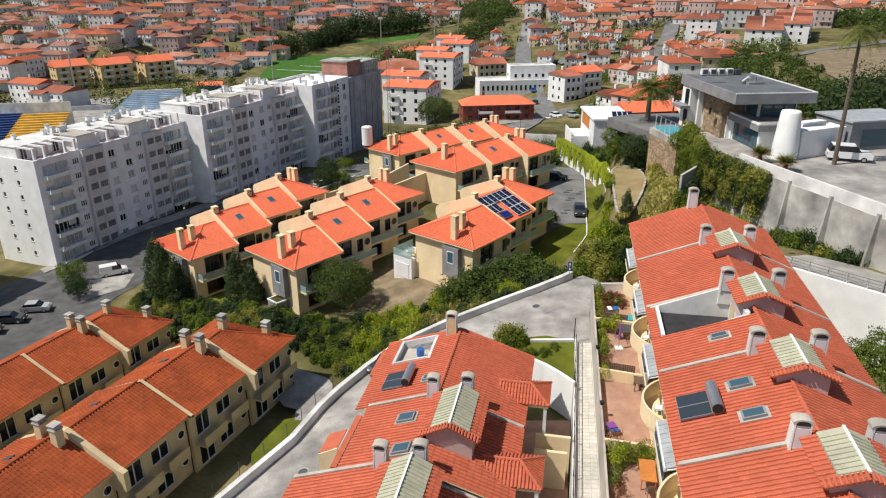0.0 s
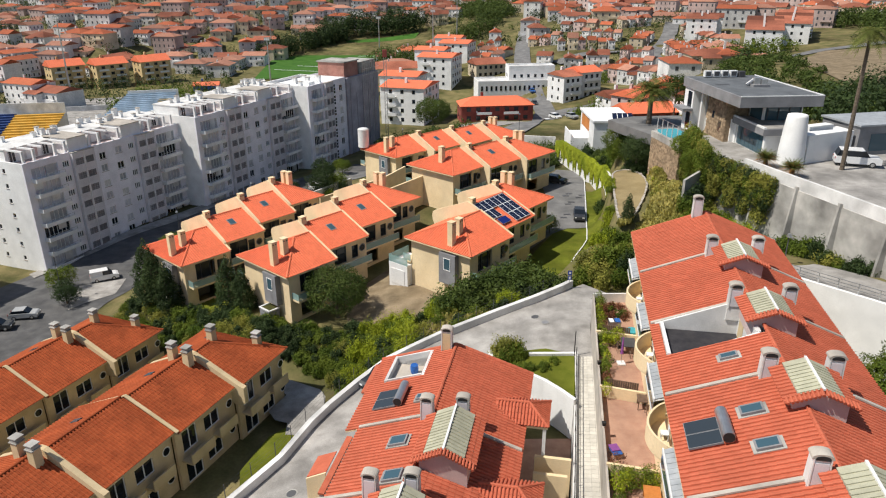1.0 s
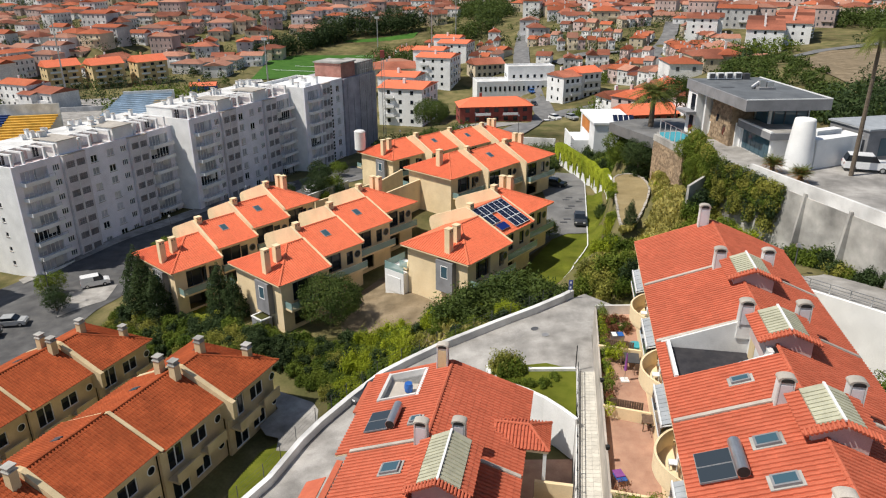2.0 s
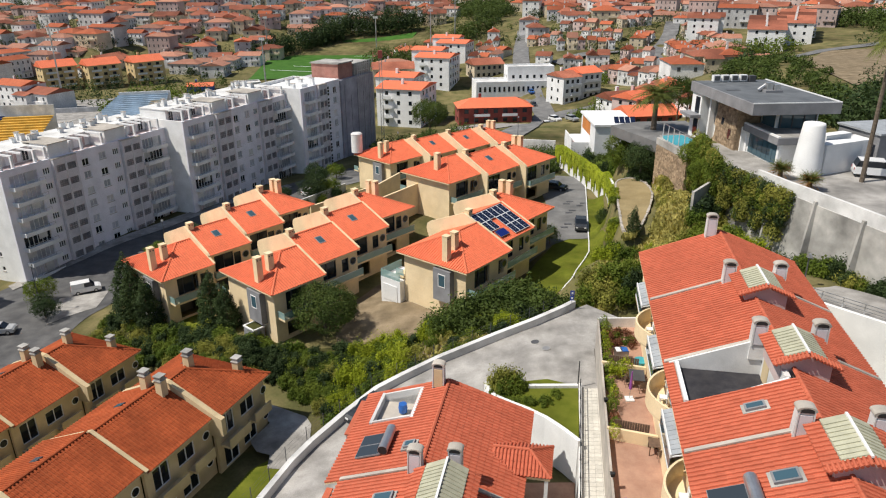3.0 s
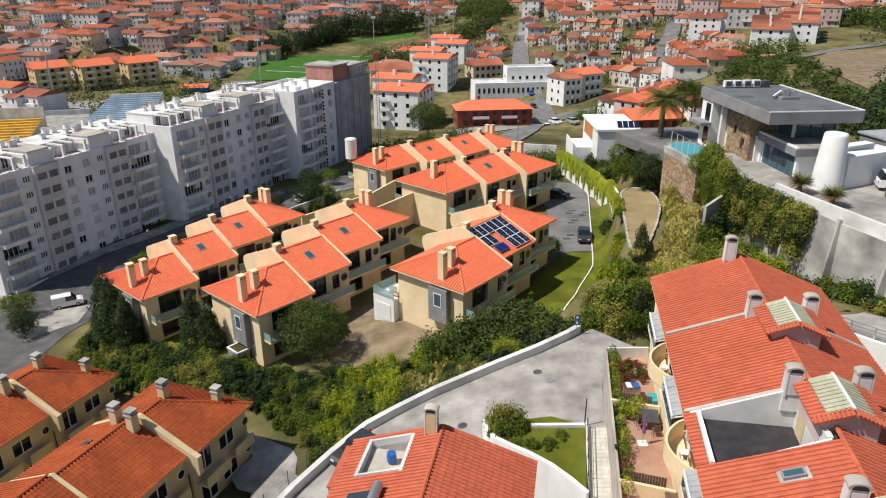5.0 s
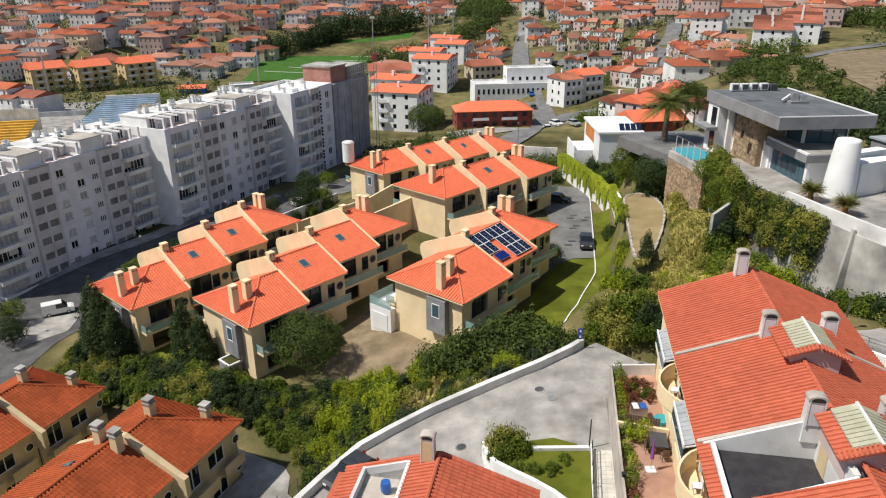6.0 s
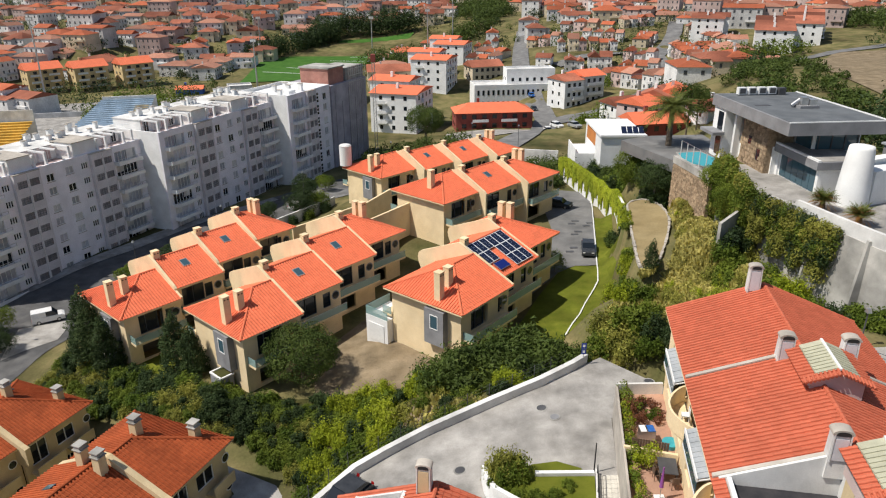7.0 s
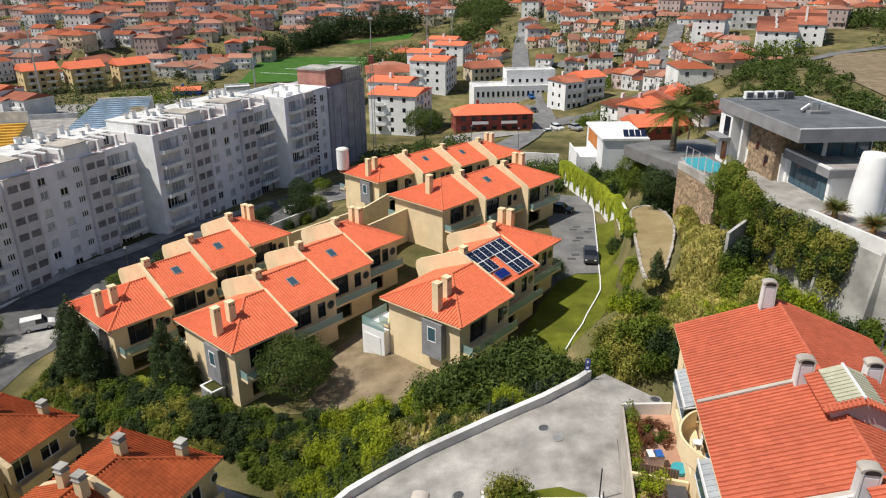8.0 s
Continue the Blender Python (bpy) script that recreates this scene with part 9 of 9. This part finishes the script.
for i in range(5):
    part("netting_fold", Geo().box(1.5 + i * 3.2, 1.62 + i * 3.2, -0.06, -0.003, -21, -2 - (i % 2) * 3), GREY, nb)
mast = base("crane_mast", Matrix.Translation((-16.2, 207.0, -17.0)), "slim red and grey lattice hoist mast", "crane")
for sx in (0, 0.7):
    for sy in (0, 0.7):
        part("mast_leg", Geo().box(sx, sx + 0.1, sy, sy + 0.1, 0, 24), METAL, mast)
for i in range(24):
    part("mast_brace", Geo().tube((0.05, 0.05, i), (0.75, 0.05, i + 1.0), 0.04, n=5), METAL, mast)
part("mast_head", Geo().box(-0.2, 1.0, -0.2, 1.0, 24, 26), MAROON, mast)
# stadium stands and floodlights
stand = base("stadium_stand", Matrix.Translation((0, 0, 0)), "stadium stand with rows of pale blue and yellow seats", "stadium")
rows_n = 16
for i in range(rows_n):
    k0, k1 = i / rows_n, (i + 1) / rows_n
    a0, a1 = Vector((-122, 246, -20.5)), Vector((-98, 251, -20.5))
    b0, b1 = Vector((-112, 255, -11)), Vector((-96, 259, -11))
    p0, p1, q0, q1 = a0.lerp(b0, k0), a1.lerp(b1, k0), a0.lerp(b0, k1), a1.lerp(b1, k1)
    zt = p0.z + 0.7
    g = Geo().face((*p0.xy, p0.z), (*p1.xy, p0.z), (*p1.xy, zt), (*p0.xy, zt)).face((*p0.xy, zt), (*p1.xy, zt), (*q1.xy, zt), (*q0.xy, zt))
    part("stand_tier", g, SEAT_BLUE, stand)
    m0, m1, n0, n1 = p0.lerp(p1, 0.72), p0.lerp(p1, 0.95), q0.lerp(q1, 0.72), q0.lerp(q1, 0.95)
    if 3 < i < 12:
        part("yellow_tier", Geo().face((*m0.xy, zt + 0.05), (*m1.xy, zt + 0.05), (*n1.xy, zt + 0.05), (*n0.xy, zt + 0.05)), SEAT_YELLOW, stand)
part("stand_back", Geo().bar((-112.3, 255.4, -22), (-95.7, 259.6, -22), 0.4, 12.0), WHITE, stand)
stand2 = base("stadium_stand", Matrix.Translation((0, 0, 0)), "stadium stand with yellow and navy seats", "stadium")
for i in range(12):
    k0, k1 = i / 12, (i + 1) / 12
    for mat, xa, xb in ((SEAT_NAVY, -150, -139), (SEAT_YELLOW, -138.6, -124)):
        y0, y1, z0 = 214 + 16 * k0, 214 + 16 * k1, -20.5 + 7 * k0
        part("stand_tier", Geo().face((xa, y0, z0), (xb, y0 + 3, z0), (xb, y0 + 3, z0 + 0.7), (xa, y0, z0 + 0.7)).face((xa, y0, z0 + 0.7), (xb, y0 + 3, z0 + 0.7), (xb, y1 + 3, z0 + 0.7), (xa, y1, z0 + 0.7)), mat, stand2)
part("stand_back", Geo().bar((-150, 230.5, -20), (-124, 233.6, -20), 0.4, 10.0), WHITE_OLD, stand2)


def floodlight(x, y, tall, z=None):
    z = height(x, y) if z is None else z
    f = base("floodlight_mast", Matrix.Translation((x, y, z)), "tall grey floodlight mast", "lamp post", "floodlight masts")
    part("mast", Geo().tube((0, 0, -0.5), (0, 0, tall), 0.42, 0.2, 8), METAL, f)
    part("lamp_frame", Geo().box(-1.3, 1.3, -0.1, 0.1, tall - 0.2, tall + 1.2), METAL, f)
    for i in range(3):
        part("lamp", Geo().box(-1.1 + i * 0.8, -0.5 + i * 0.8, -0.25, -0.11, tall, tall + 0.8), PAINT_WHITE, f)


for x, y, tall in ((-155, 298, 33), (-79, 332, 20), (-34, 405, 24), (-4, 400, 26), (10, 440, 30), (-100, 430, 22)):
    floodlight(x, y, tall)
# playing fields and roads
patch("pitch", [(-92, 350), (-98, 420), (-60, 482), (-14, 486), (-26, 440), (-48, 372), (-58, 346)], TURF, "green sports pitch in the valley", "pitch", off=0.5, step=8)
for k in range(7):
    a, b = (-88 + k * 9.5, 380 + k * 14), (-56 + k * 6.5, 366 + k * 17)
    solid("pitch_line", Geo().bar((*a, height(*a) + 0.52), (*b, height(*b) + 0.52), 0.5, 0.06), PAINT_WHITE, "white painted line on the pitch", "line", "pitch lines", "structure")
patch("field", [(98, 168), (110, 226), (150, 286), (175, 282), (230, 250), (190, 168)], EARTH, "bare brown field on the hill", "field", off=0.25, step=7)
def ribbon(line, width):
    """Outline of a road of one width along a line on the plan."""
    left, right = [], []
    for i, p in enumerate(line):
        q0, q1 = Vector(line[max(i - 1, 0)]), Vector(line[min(i + 1, len(line) - 1)])
        n = Vector((q0.y - q1.y, q1.x - q0.x)).normalized() * (width / 2)
        left.append((p[0] + n.x, p[1] + n.y))
        right.append((p[0] - n.x, p[1] - n.y))
    return right + left[::-1]


patch("road_town", ribbon([(14, 176), (24, 196), (32, 222), (37, 246), (37.5, 275), (36, 312), (39, 345), (43, 380), (50, 430)], 7.5), STREET, "grey town street climbing away", "road", off=0.3, step=4)
patch("road_crossing", ribbon([(35, 240), (46, 248), (58, 250), (72, 258), (82, 274), (90, 300), (94, 322), (106, 350), (119, 378), (130, 410)], 7.5), STREET, "grey town street curving uphill", "road", off=0.32, step=4)
patch("road_upper", ribbon([(52, 322), (66, 330), (82, 333), (97, 328)], 6.0), STREET, "grey side street between the houses", "road", off=0.34, step=4)
patch("road_hill", [(112, 270), (126, 265), (152, 285), (168, 290), (190, 300), (190, 306), (166, 296), (150, 291), (126, 271), (113, 276)], STREET, "grey hill road with white edge", "road", off=0.3, step=5)
patch("road_avenue", [(-30, 168), (-15, 172), (5, 176), (28, 172), (28, 164), (6, 168), (-14, 163), (-24, 160)], STREET, "grey avenue behind the villas", "road", off=0.12, step=2)
wall_line("wall_avenue", [(-16, 160.5), (-4, 164.5), (6, 166.6), (16, 166), (27, 162.5)], [-8.4, -7.2, -6.6, -6.2, -6.0], 3.0, 0.4, WHITE_OLD, "curved white wall along the avenue")

patch("pavement_stadium", [(-150, 232), (-120, 238), (-84, 246), (-70, 262), (-78, 300), (-100, 318), (-128, 312), (-160, 300), (-175, 262)], PAVING, "pale dusty ground and parking behind the stadium", "pavement", off=0.3, step=7)
wall_line("wall_stadium", [(-150, 268), (-128, 274), (-104, 276), (-84, 284)], [height(-128, 274) + 2.2] * 4, 4.0, 0.4, WHITE_OLD, "long white boundary wall behind the stadium")
town_block(-112.0, 322.0, -21.9, 80, 11.0, 8.0, 3.2, 1, surface("blue_painted_render", (0.05, 0.12, 0.42), (0.07, 0.16, 0.5), 0.5, 0.8, 0.0), "gable", "low blue pavilion with red roof", 4.0, (1.2, 1.0), (), TILE, 1.2)
for x, y, l in ((-82, 300, 12), (-68, 308, 14), (-88, 318, 10), (-66, 290, 10)):
    town_block(x, y, -21.5, 70, l, 8.0, 4.2, 1, TOWN_WHITE, "flat", "low white service building with flat roof", 3.0, (1.2, 1.0), (), group="service buildings")
# small town houses: a dozen kinds, copied
TILE_TOWN = [TILE_FAR, surface("orange_town_tile", (0.36, 0.095, 0.045), (0.46, 0.135, 0.065), 0.2, 0.85, 0.0, fine=1.5, per="object", spread=0.25, stain=0.3, stain_scale=0.05, spec=0.2), surface("faded_roof_tile", (0.34, 0.155, 0.105), (0.42, 0.21, 0.145), 0.2, 0.85, 0.0, fine=1.5, per="object", spread=0.25, stain=0.3, stain_scale=0.05, spec=0.2)]
WALL_TOWN = [TOWN_WHITE, TOWN_WHITE, TOWN_CREAM, TOWN_WHITE, TOWN_WHITE, TOWN_PINK, TOWN_CREAM]


def town_house_geo(seed):
    r = random.Random(seed)
    l, d, st = r.uniform(11, 20), r.uniform(9.5, 12.5), r.choice((1, 2, 2, 2, 3))
    if seed >= 14:
        l, d, st = r.uniform(6.8, 8.2), r.uniform(9, 11), 2
    tall, rise, o = 3.0 * st + 0.3, r.uniform(1.6, 2.6), 0.4
    walls = Geo().box(0, l, 0, d, -4, tall)
    roof = Geo()
    p = [(-o, -o, tall), (l + o, -o, tall), (l + o, d + o, tall), (-o, d + o, tall)]
    hip = d / 2 if seed % 2 else 0.0
    q = [(-o + hip, d / 2, tall + rise), (l + o - hip, d / 2, tall + rise)]
    if seed >= 14 and seed % 2:
        p = [(p[1][0], p[1][1], p[1][2]), p[2], p[3], p[0]]
        q = [(l / 2, -o, tall + rise), (l / 2, d + o, tall + rise)]
    roof.face(p[0], p[1], q[1], q[0]).face(p[2], p[3], q[0], q[1]).face(p[1], p[2], q[1]).face(p[3], p[0], q[0]).face(*p[::-1])
    if seed % 3 == 0 and seed < 14:
        walls.box(l * 0.2, l * 0.6, -3.0, 0, -4, tall - 0.4)
        roof.face((l * 0.2 - o, -3.4, tall - 0.4), (l * 0.6 + o, -3.4, tall - 0.4), (l * 0.6 + o, 0, tall + 0.5), (l * 0.2 - o, 0, tall + 0.5))
    wins = Geo()
    for f in range(st):
        n = max(2, int(l / 3.1))
        for i in range(n):
            s = (i + 0.5) * l / n
            y0 = -3.06 if seed % 3 == 0 and seed < 14 and l * 0.2 < s < l * 0.6 else -0.06
            wins.box(s - 0.42, s + 0.42, y0, y0 + 0.08, 3.0 * f + 1.0, 3.0 * f + 2.3)
        for i in range(2):
            s = (i + 0.5) * d / 2
            wins.box(-0.06, 0.02, s - 0.5, s + 0.5, 3.0 * f + 1.0, 3.0 * f + 2.3)
    ch = Geo().box(l * 0.3, l * 0.3 + 0.7, d * 0.55, d * 0.55 + 0.7, tall + rise * 0.5, tall + rise + 1.0)
    bal = Geo().box(l * 0.6, l * 0.95, -1.0, -0.07, 3.0, 3.9) if st > 1 else Geo().box(l * 0.6, l * 0.95, -0.8, -0.07, 2.6, 2.8)
    return walls, roof, wins, ch, bal, l, d


protos = []
for seed in range(22):
    gw, gr, gn, gc, gb, l, d = town_house_geo(seed)
    protos.append((gw, gr, gn, gc, gb, l, d, WALL_TOWN[seed % 7], TILE_TOWN[seed % 3]))
clear = [[(-96, 345), (-104, 430), (-62, 492), (-5, 496), (-14, 440), (-40, 366), (-56, 340)], [(90, 160), (108, 232), (112, 262), (128, 290), (200, 296), (260, 250), (240, 160)],
         [(-6, 420), (8, 500), (6, 640), (70, 650), (52, 520), (34, 430), (30, 400), (16, 400)], [(10, 166), (20, 196), (30, 240), (31, 300), (33, 390), (48, 390), (43, 300), (43, 240), (34, 200), (26, 170)],
         [(70, 248), (78, 282), (86, 330), (104, 372), (124, 400), (134, 394), (114, 352), (100, 320), (92, 258)], [(-30, 215), (-26, 380), (28, 380), (66, 345), (72, 258), (62, 200), (10, 200)],
         [(-205, 285), (-195, 352), (-120, 378), (-100, 350), (-92, 300), (-120, 285)], [(-165, 200), (-165, 275), (-85, 275), (-85, 200)], [(-85, 60), (-85, 250), (30, 250), (30, 60)], [(-95, 240), (-95, 350), (-40, 350), (-28, 240)],
         [(120, 285), (130, 372), (160, 372), (200, 352), (180, 300)], [(186, 300), (200, 372), (300, 420), (330, 350), (240, 290)], [(40, 160), (40, 212), (75, 212), (75, 160)], [(30, 110), (30, 165), (110, 250), (110, 110)]]
rt2 = random.Random(77)
# streets of joined houses: start, end, number
STREET_ROWS = [((54, 314), (73, 311), 3), ((43, 322), (52, 319), 1), ((64, 290), (80, 262), 4), ((73, 300), (88, 292), 2), ((78, 314), (90, 306), 2), ((99, 322), (97, 284), 5), ((73, 376), (93, 368), 3), ((56, 345), (84, 342), 4), ((45, 372), (61, 363), 2),
               ((122, 372), (128, 326), 6), ((66, 402), (92, 388), 3), ((98, 352), (110, 372), 2), ((20, 366), (32, 352), 2), ((14, 345), (29, 338), 2), ((50, 395), (60, 390), 1), ((108, 322), (110, 300), 3), ((20, 395), (34, 392), 2), ((98, 395), (116, 398), 3)]
row_spots = []
for a, b, n in STREET_ROWS:
    a, b, n = Vector(a), Vector(b), round(n * 1.45)
    for i in range(n):
        row_spots.append((*a.lerp(b, i / n), math.degrees(math.atan2(b.y - a.y, b.x - a.x)), (b - a).length / n))
spots = []
y = 236.0
while y < 900:
    half = 0.66 * y + 25
    gap = 15.0 + (y - 236) * 0.007
    x = -half + rt2.uniform(0, 8)
    while x < half:
        px, py = x + rt2.uniform(-3, 3), y + rt2.uniform(-4, 4)
        if not any(inside_poly(px, py, c) for c in clear) and math.sin(px * 0.021 + 1.0) * math.sin(py * 0.017) < 0.72 and rt2.random() < 0.93 and all((px - q[0]) ** 2 + (py - q[1]) ** 2 > 150 for q in row_spots):
            spots.append((px, py))
        x += gap * rt2.uniform(0.85, 1.25)
    y += gap * 1.05
spots.sort(key=lambda s: math.hypot(s[0], s[1]))
made, rest = {}, {}
spots = [(q[0], q[1], q[2], q[3]) for q in row_spots] + [(*q, None, 0) for q in spots]
for i, (px, py, along, wide) in enumerate(spots):
    kd = rt2.randrange(14) if along is None else 14 + rt2.randrange(8)
    gw, gr, gn, gc, gb, l, d, wm, rm = protos[kd]
    turn = 35 + 30 * math.sin(px * 0.008 + py * 0.005) + rt2.choice((0, 0, 90)) + rt2.uniform(-8, 8)
    size = rt2.uniform(0.8, 1.12)
    m = Matrix.Translation((px, py, height(px, py))) @ Matrix.Rotation(radians(turn - 60), 4, "Z") @ Matrix.Diagonal((size, size, rt2.uniform(0.9, 1.12), 1))
    if along is not None:
        m = Matrix.Translation((px, py, height(px, py))) @ Matrix.Rotation(radians(along), 4, "Z") @ Matrix.Diagonal((wide / l * 0.99, 0.85, rt2.uniform(0.76, 0.92), 1))
    if i < 320:
        if kd not in made:
            h = base("town_house", m, "small town house with pale walls and tiled roof", "house", "town houses")
            part("wall", gw, wm, h)
            part("roof", gr, rm, h)
            part("glazing", gn, GLASS_TOWN, h)["kind"] = "stuff"
            part("chimney", gc, WHITE_OLD, h)
            part("balcony", gb, wm, h)
            made[kd] = h
        else:
            copy_thing(made[kd], m)
    else:
        for key, g in ((("wall", wm), gw), (("roof", rm), gr), (("window", GLASS_TOWN), gn)):
            rest.setdefault(key, []).append((m, g))
far_town = base("far_town_houses", Matrix(), "distant hillside of small houses with tiled roofs", "houses", kind="stuff")
for (nm, mat), items in rest.items():
    g = Geo()
    for m, gg in items:
        g.add(gg.moved(m))
    part("far_" + nm, g, mat, far_town)["kind"] = "stuff"

# trees through the town
rng_t = np.random.default_rng(31)


def grove(name, pts, leaf, label, size, count, radius, tallness):
    vs = []
    for x, y in pts:
        r = radius * rng_t.uniform(0.7, 1.3)
        z = height(x, y)
        vs.append(leaves(rng_t, (x, y, z + r * tallness * 0.9), (r, r, r * tallness), count, size, inner=0.6, lump=0.3))
    v = np.concatenate(vs)
    tagged(new(name, fast_mesh(name, v, tris_for(v), leaf)), label, "trees", kind="stuff")


def fill(poly, n, seed):
    r = random.Random(seed)
    xs, ys = [p[0] for p in poly], [p[1] for p in poly]
    out = []
    while len(out) < n:
        p = (r.uniform(min(xs), max(xs)), r.uniform(min(ys), max(ys)))
        if inside_poly(*p, poly):
            out.append(p)
    return out


town_pts = []
r3 = random.Random(9)
while len(town_pts) < 2100:
    y = r3.uniform(236, 880)
    x = r3.uniform(-0.66 * y - 20, 0.66 * y + 20)
    if not any(inside_poly(x, y, c) for c in clear[:2] + clear[3:6] + clear[7:11]):
        town_pts.append((x, y))
grove("town_trees", town_pts[:1000], LEAF_PINE, "scattered green trees between the town houses", 0.6, 90, 2.7, 0.95)
grove("town_trees_dark", town_pts[1000:], LEAF_DARK, "scattered dark trees between the town houses", 0.6, 90, 3.0, 1.05)
grove("tree_belt", fill([(-108, 420), (-100, 436), (-62, 500), (-8, 500), (-14, 488), (-58, 486), (-94, 428)], 120, 4), LEAF_DARK, "dark belt of tall trees behind the pitch", 0.75, 260, 4.4, 1.5)
grove("tree_belt_green", fill([(-22, 425), (-38, 380), (-30, 350), (-12, 365), (0, 400), (14, 470), (18, 560), (8, 620), (70, 640), (50, 520), (30, 440), (14, 405), (-8, 410)], 170, 5), LEAF_PINE, "green woodland strip behind the white houses", 0.8, 220, 4.2, 1.1)
grove("pine_canopy", fill([(188, 300), (200, 372), (300, 420), (330, 350), (240, 296)], 110, 6), LEAF_PINE, "spreading pine wood on the hill", 0.8, 260, 5.5, 0.8)
grove("hill_scrub", fill([(58, 100), (50, 120), (78, 210), (108, 262), (122, 268), (108, 226), (98, 168), (120, 110)], 240, 7), LEAF_PINE, "olive-green scrub on the hillside behind the modern house", 0.45, 230, 2.1, 0.65)
grove("hill_trees", fill([(52, 92), (60, 118), (96, 160), (125, 150), (110, 84)], 90, 8), LEAF_DARK, "dark trees behind the forecourt", 0.42, 420, 3.2, 1.1)
grove("valley_trees", fill([(-128, 262), (-100, 268), (-95, 300), (-130, 305)], 26, 10), LEAF_MID, "green trees below the yellow houses", 0.6, 160, 3.0, 1.0)
grove("town_green", fill([(104, 280), (120, 274), (150, 296), (136, 292), (118, 300)], 36, 11), LEAF_MID, "green trees and hedges by the hill road", 0.6, 160, 3.0, 1.0)
grove("crossing_trees", fill([(42, 206), (70, 214), (74, 244), (60, 244), (46, 238), (40, 222)], 34, 14) + fill([(4, 252), (30, 256), (29, 276), (8, 278)], 22, 15) + fill([(46, 268), (62, 274), (70, 292), (50, 306), (46, 288)], 22, 16), LEAF_MID, "green garden trees among the houses at the crossing", 0.42, 200, 2.1, 1.0)
grove("avenue_trees", fill([(-14, 176), (6, 180), (14, 196), (-8, 204), (-22, 190)], 34, 17), LEAF_PINE, "green trees and shrubs beside the avenue", 0.36, 240, 1.9, 1.0)
patch("pavement_crossing", [(2, 214), (26, 206), (33, 226), (30, 230), (4, 228)], PAVING, "pale paved forecourt before the dark red house", "pavement", off=0.25, step=4)
grove("villa_hedge", fill([(12, 143), (27, 138), (30, 158), (18, 163)], 60, 18), LEAF_PINE, "dense green hedge and shrubs behind the end villas", 0.26, 300, 1.7, 0.9)
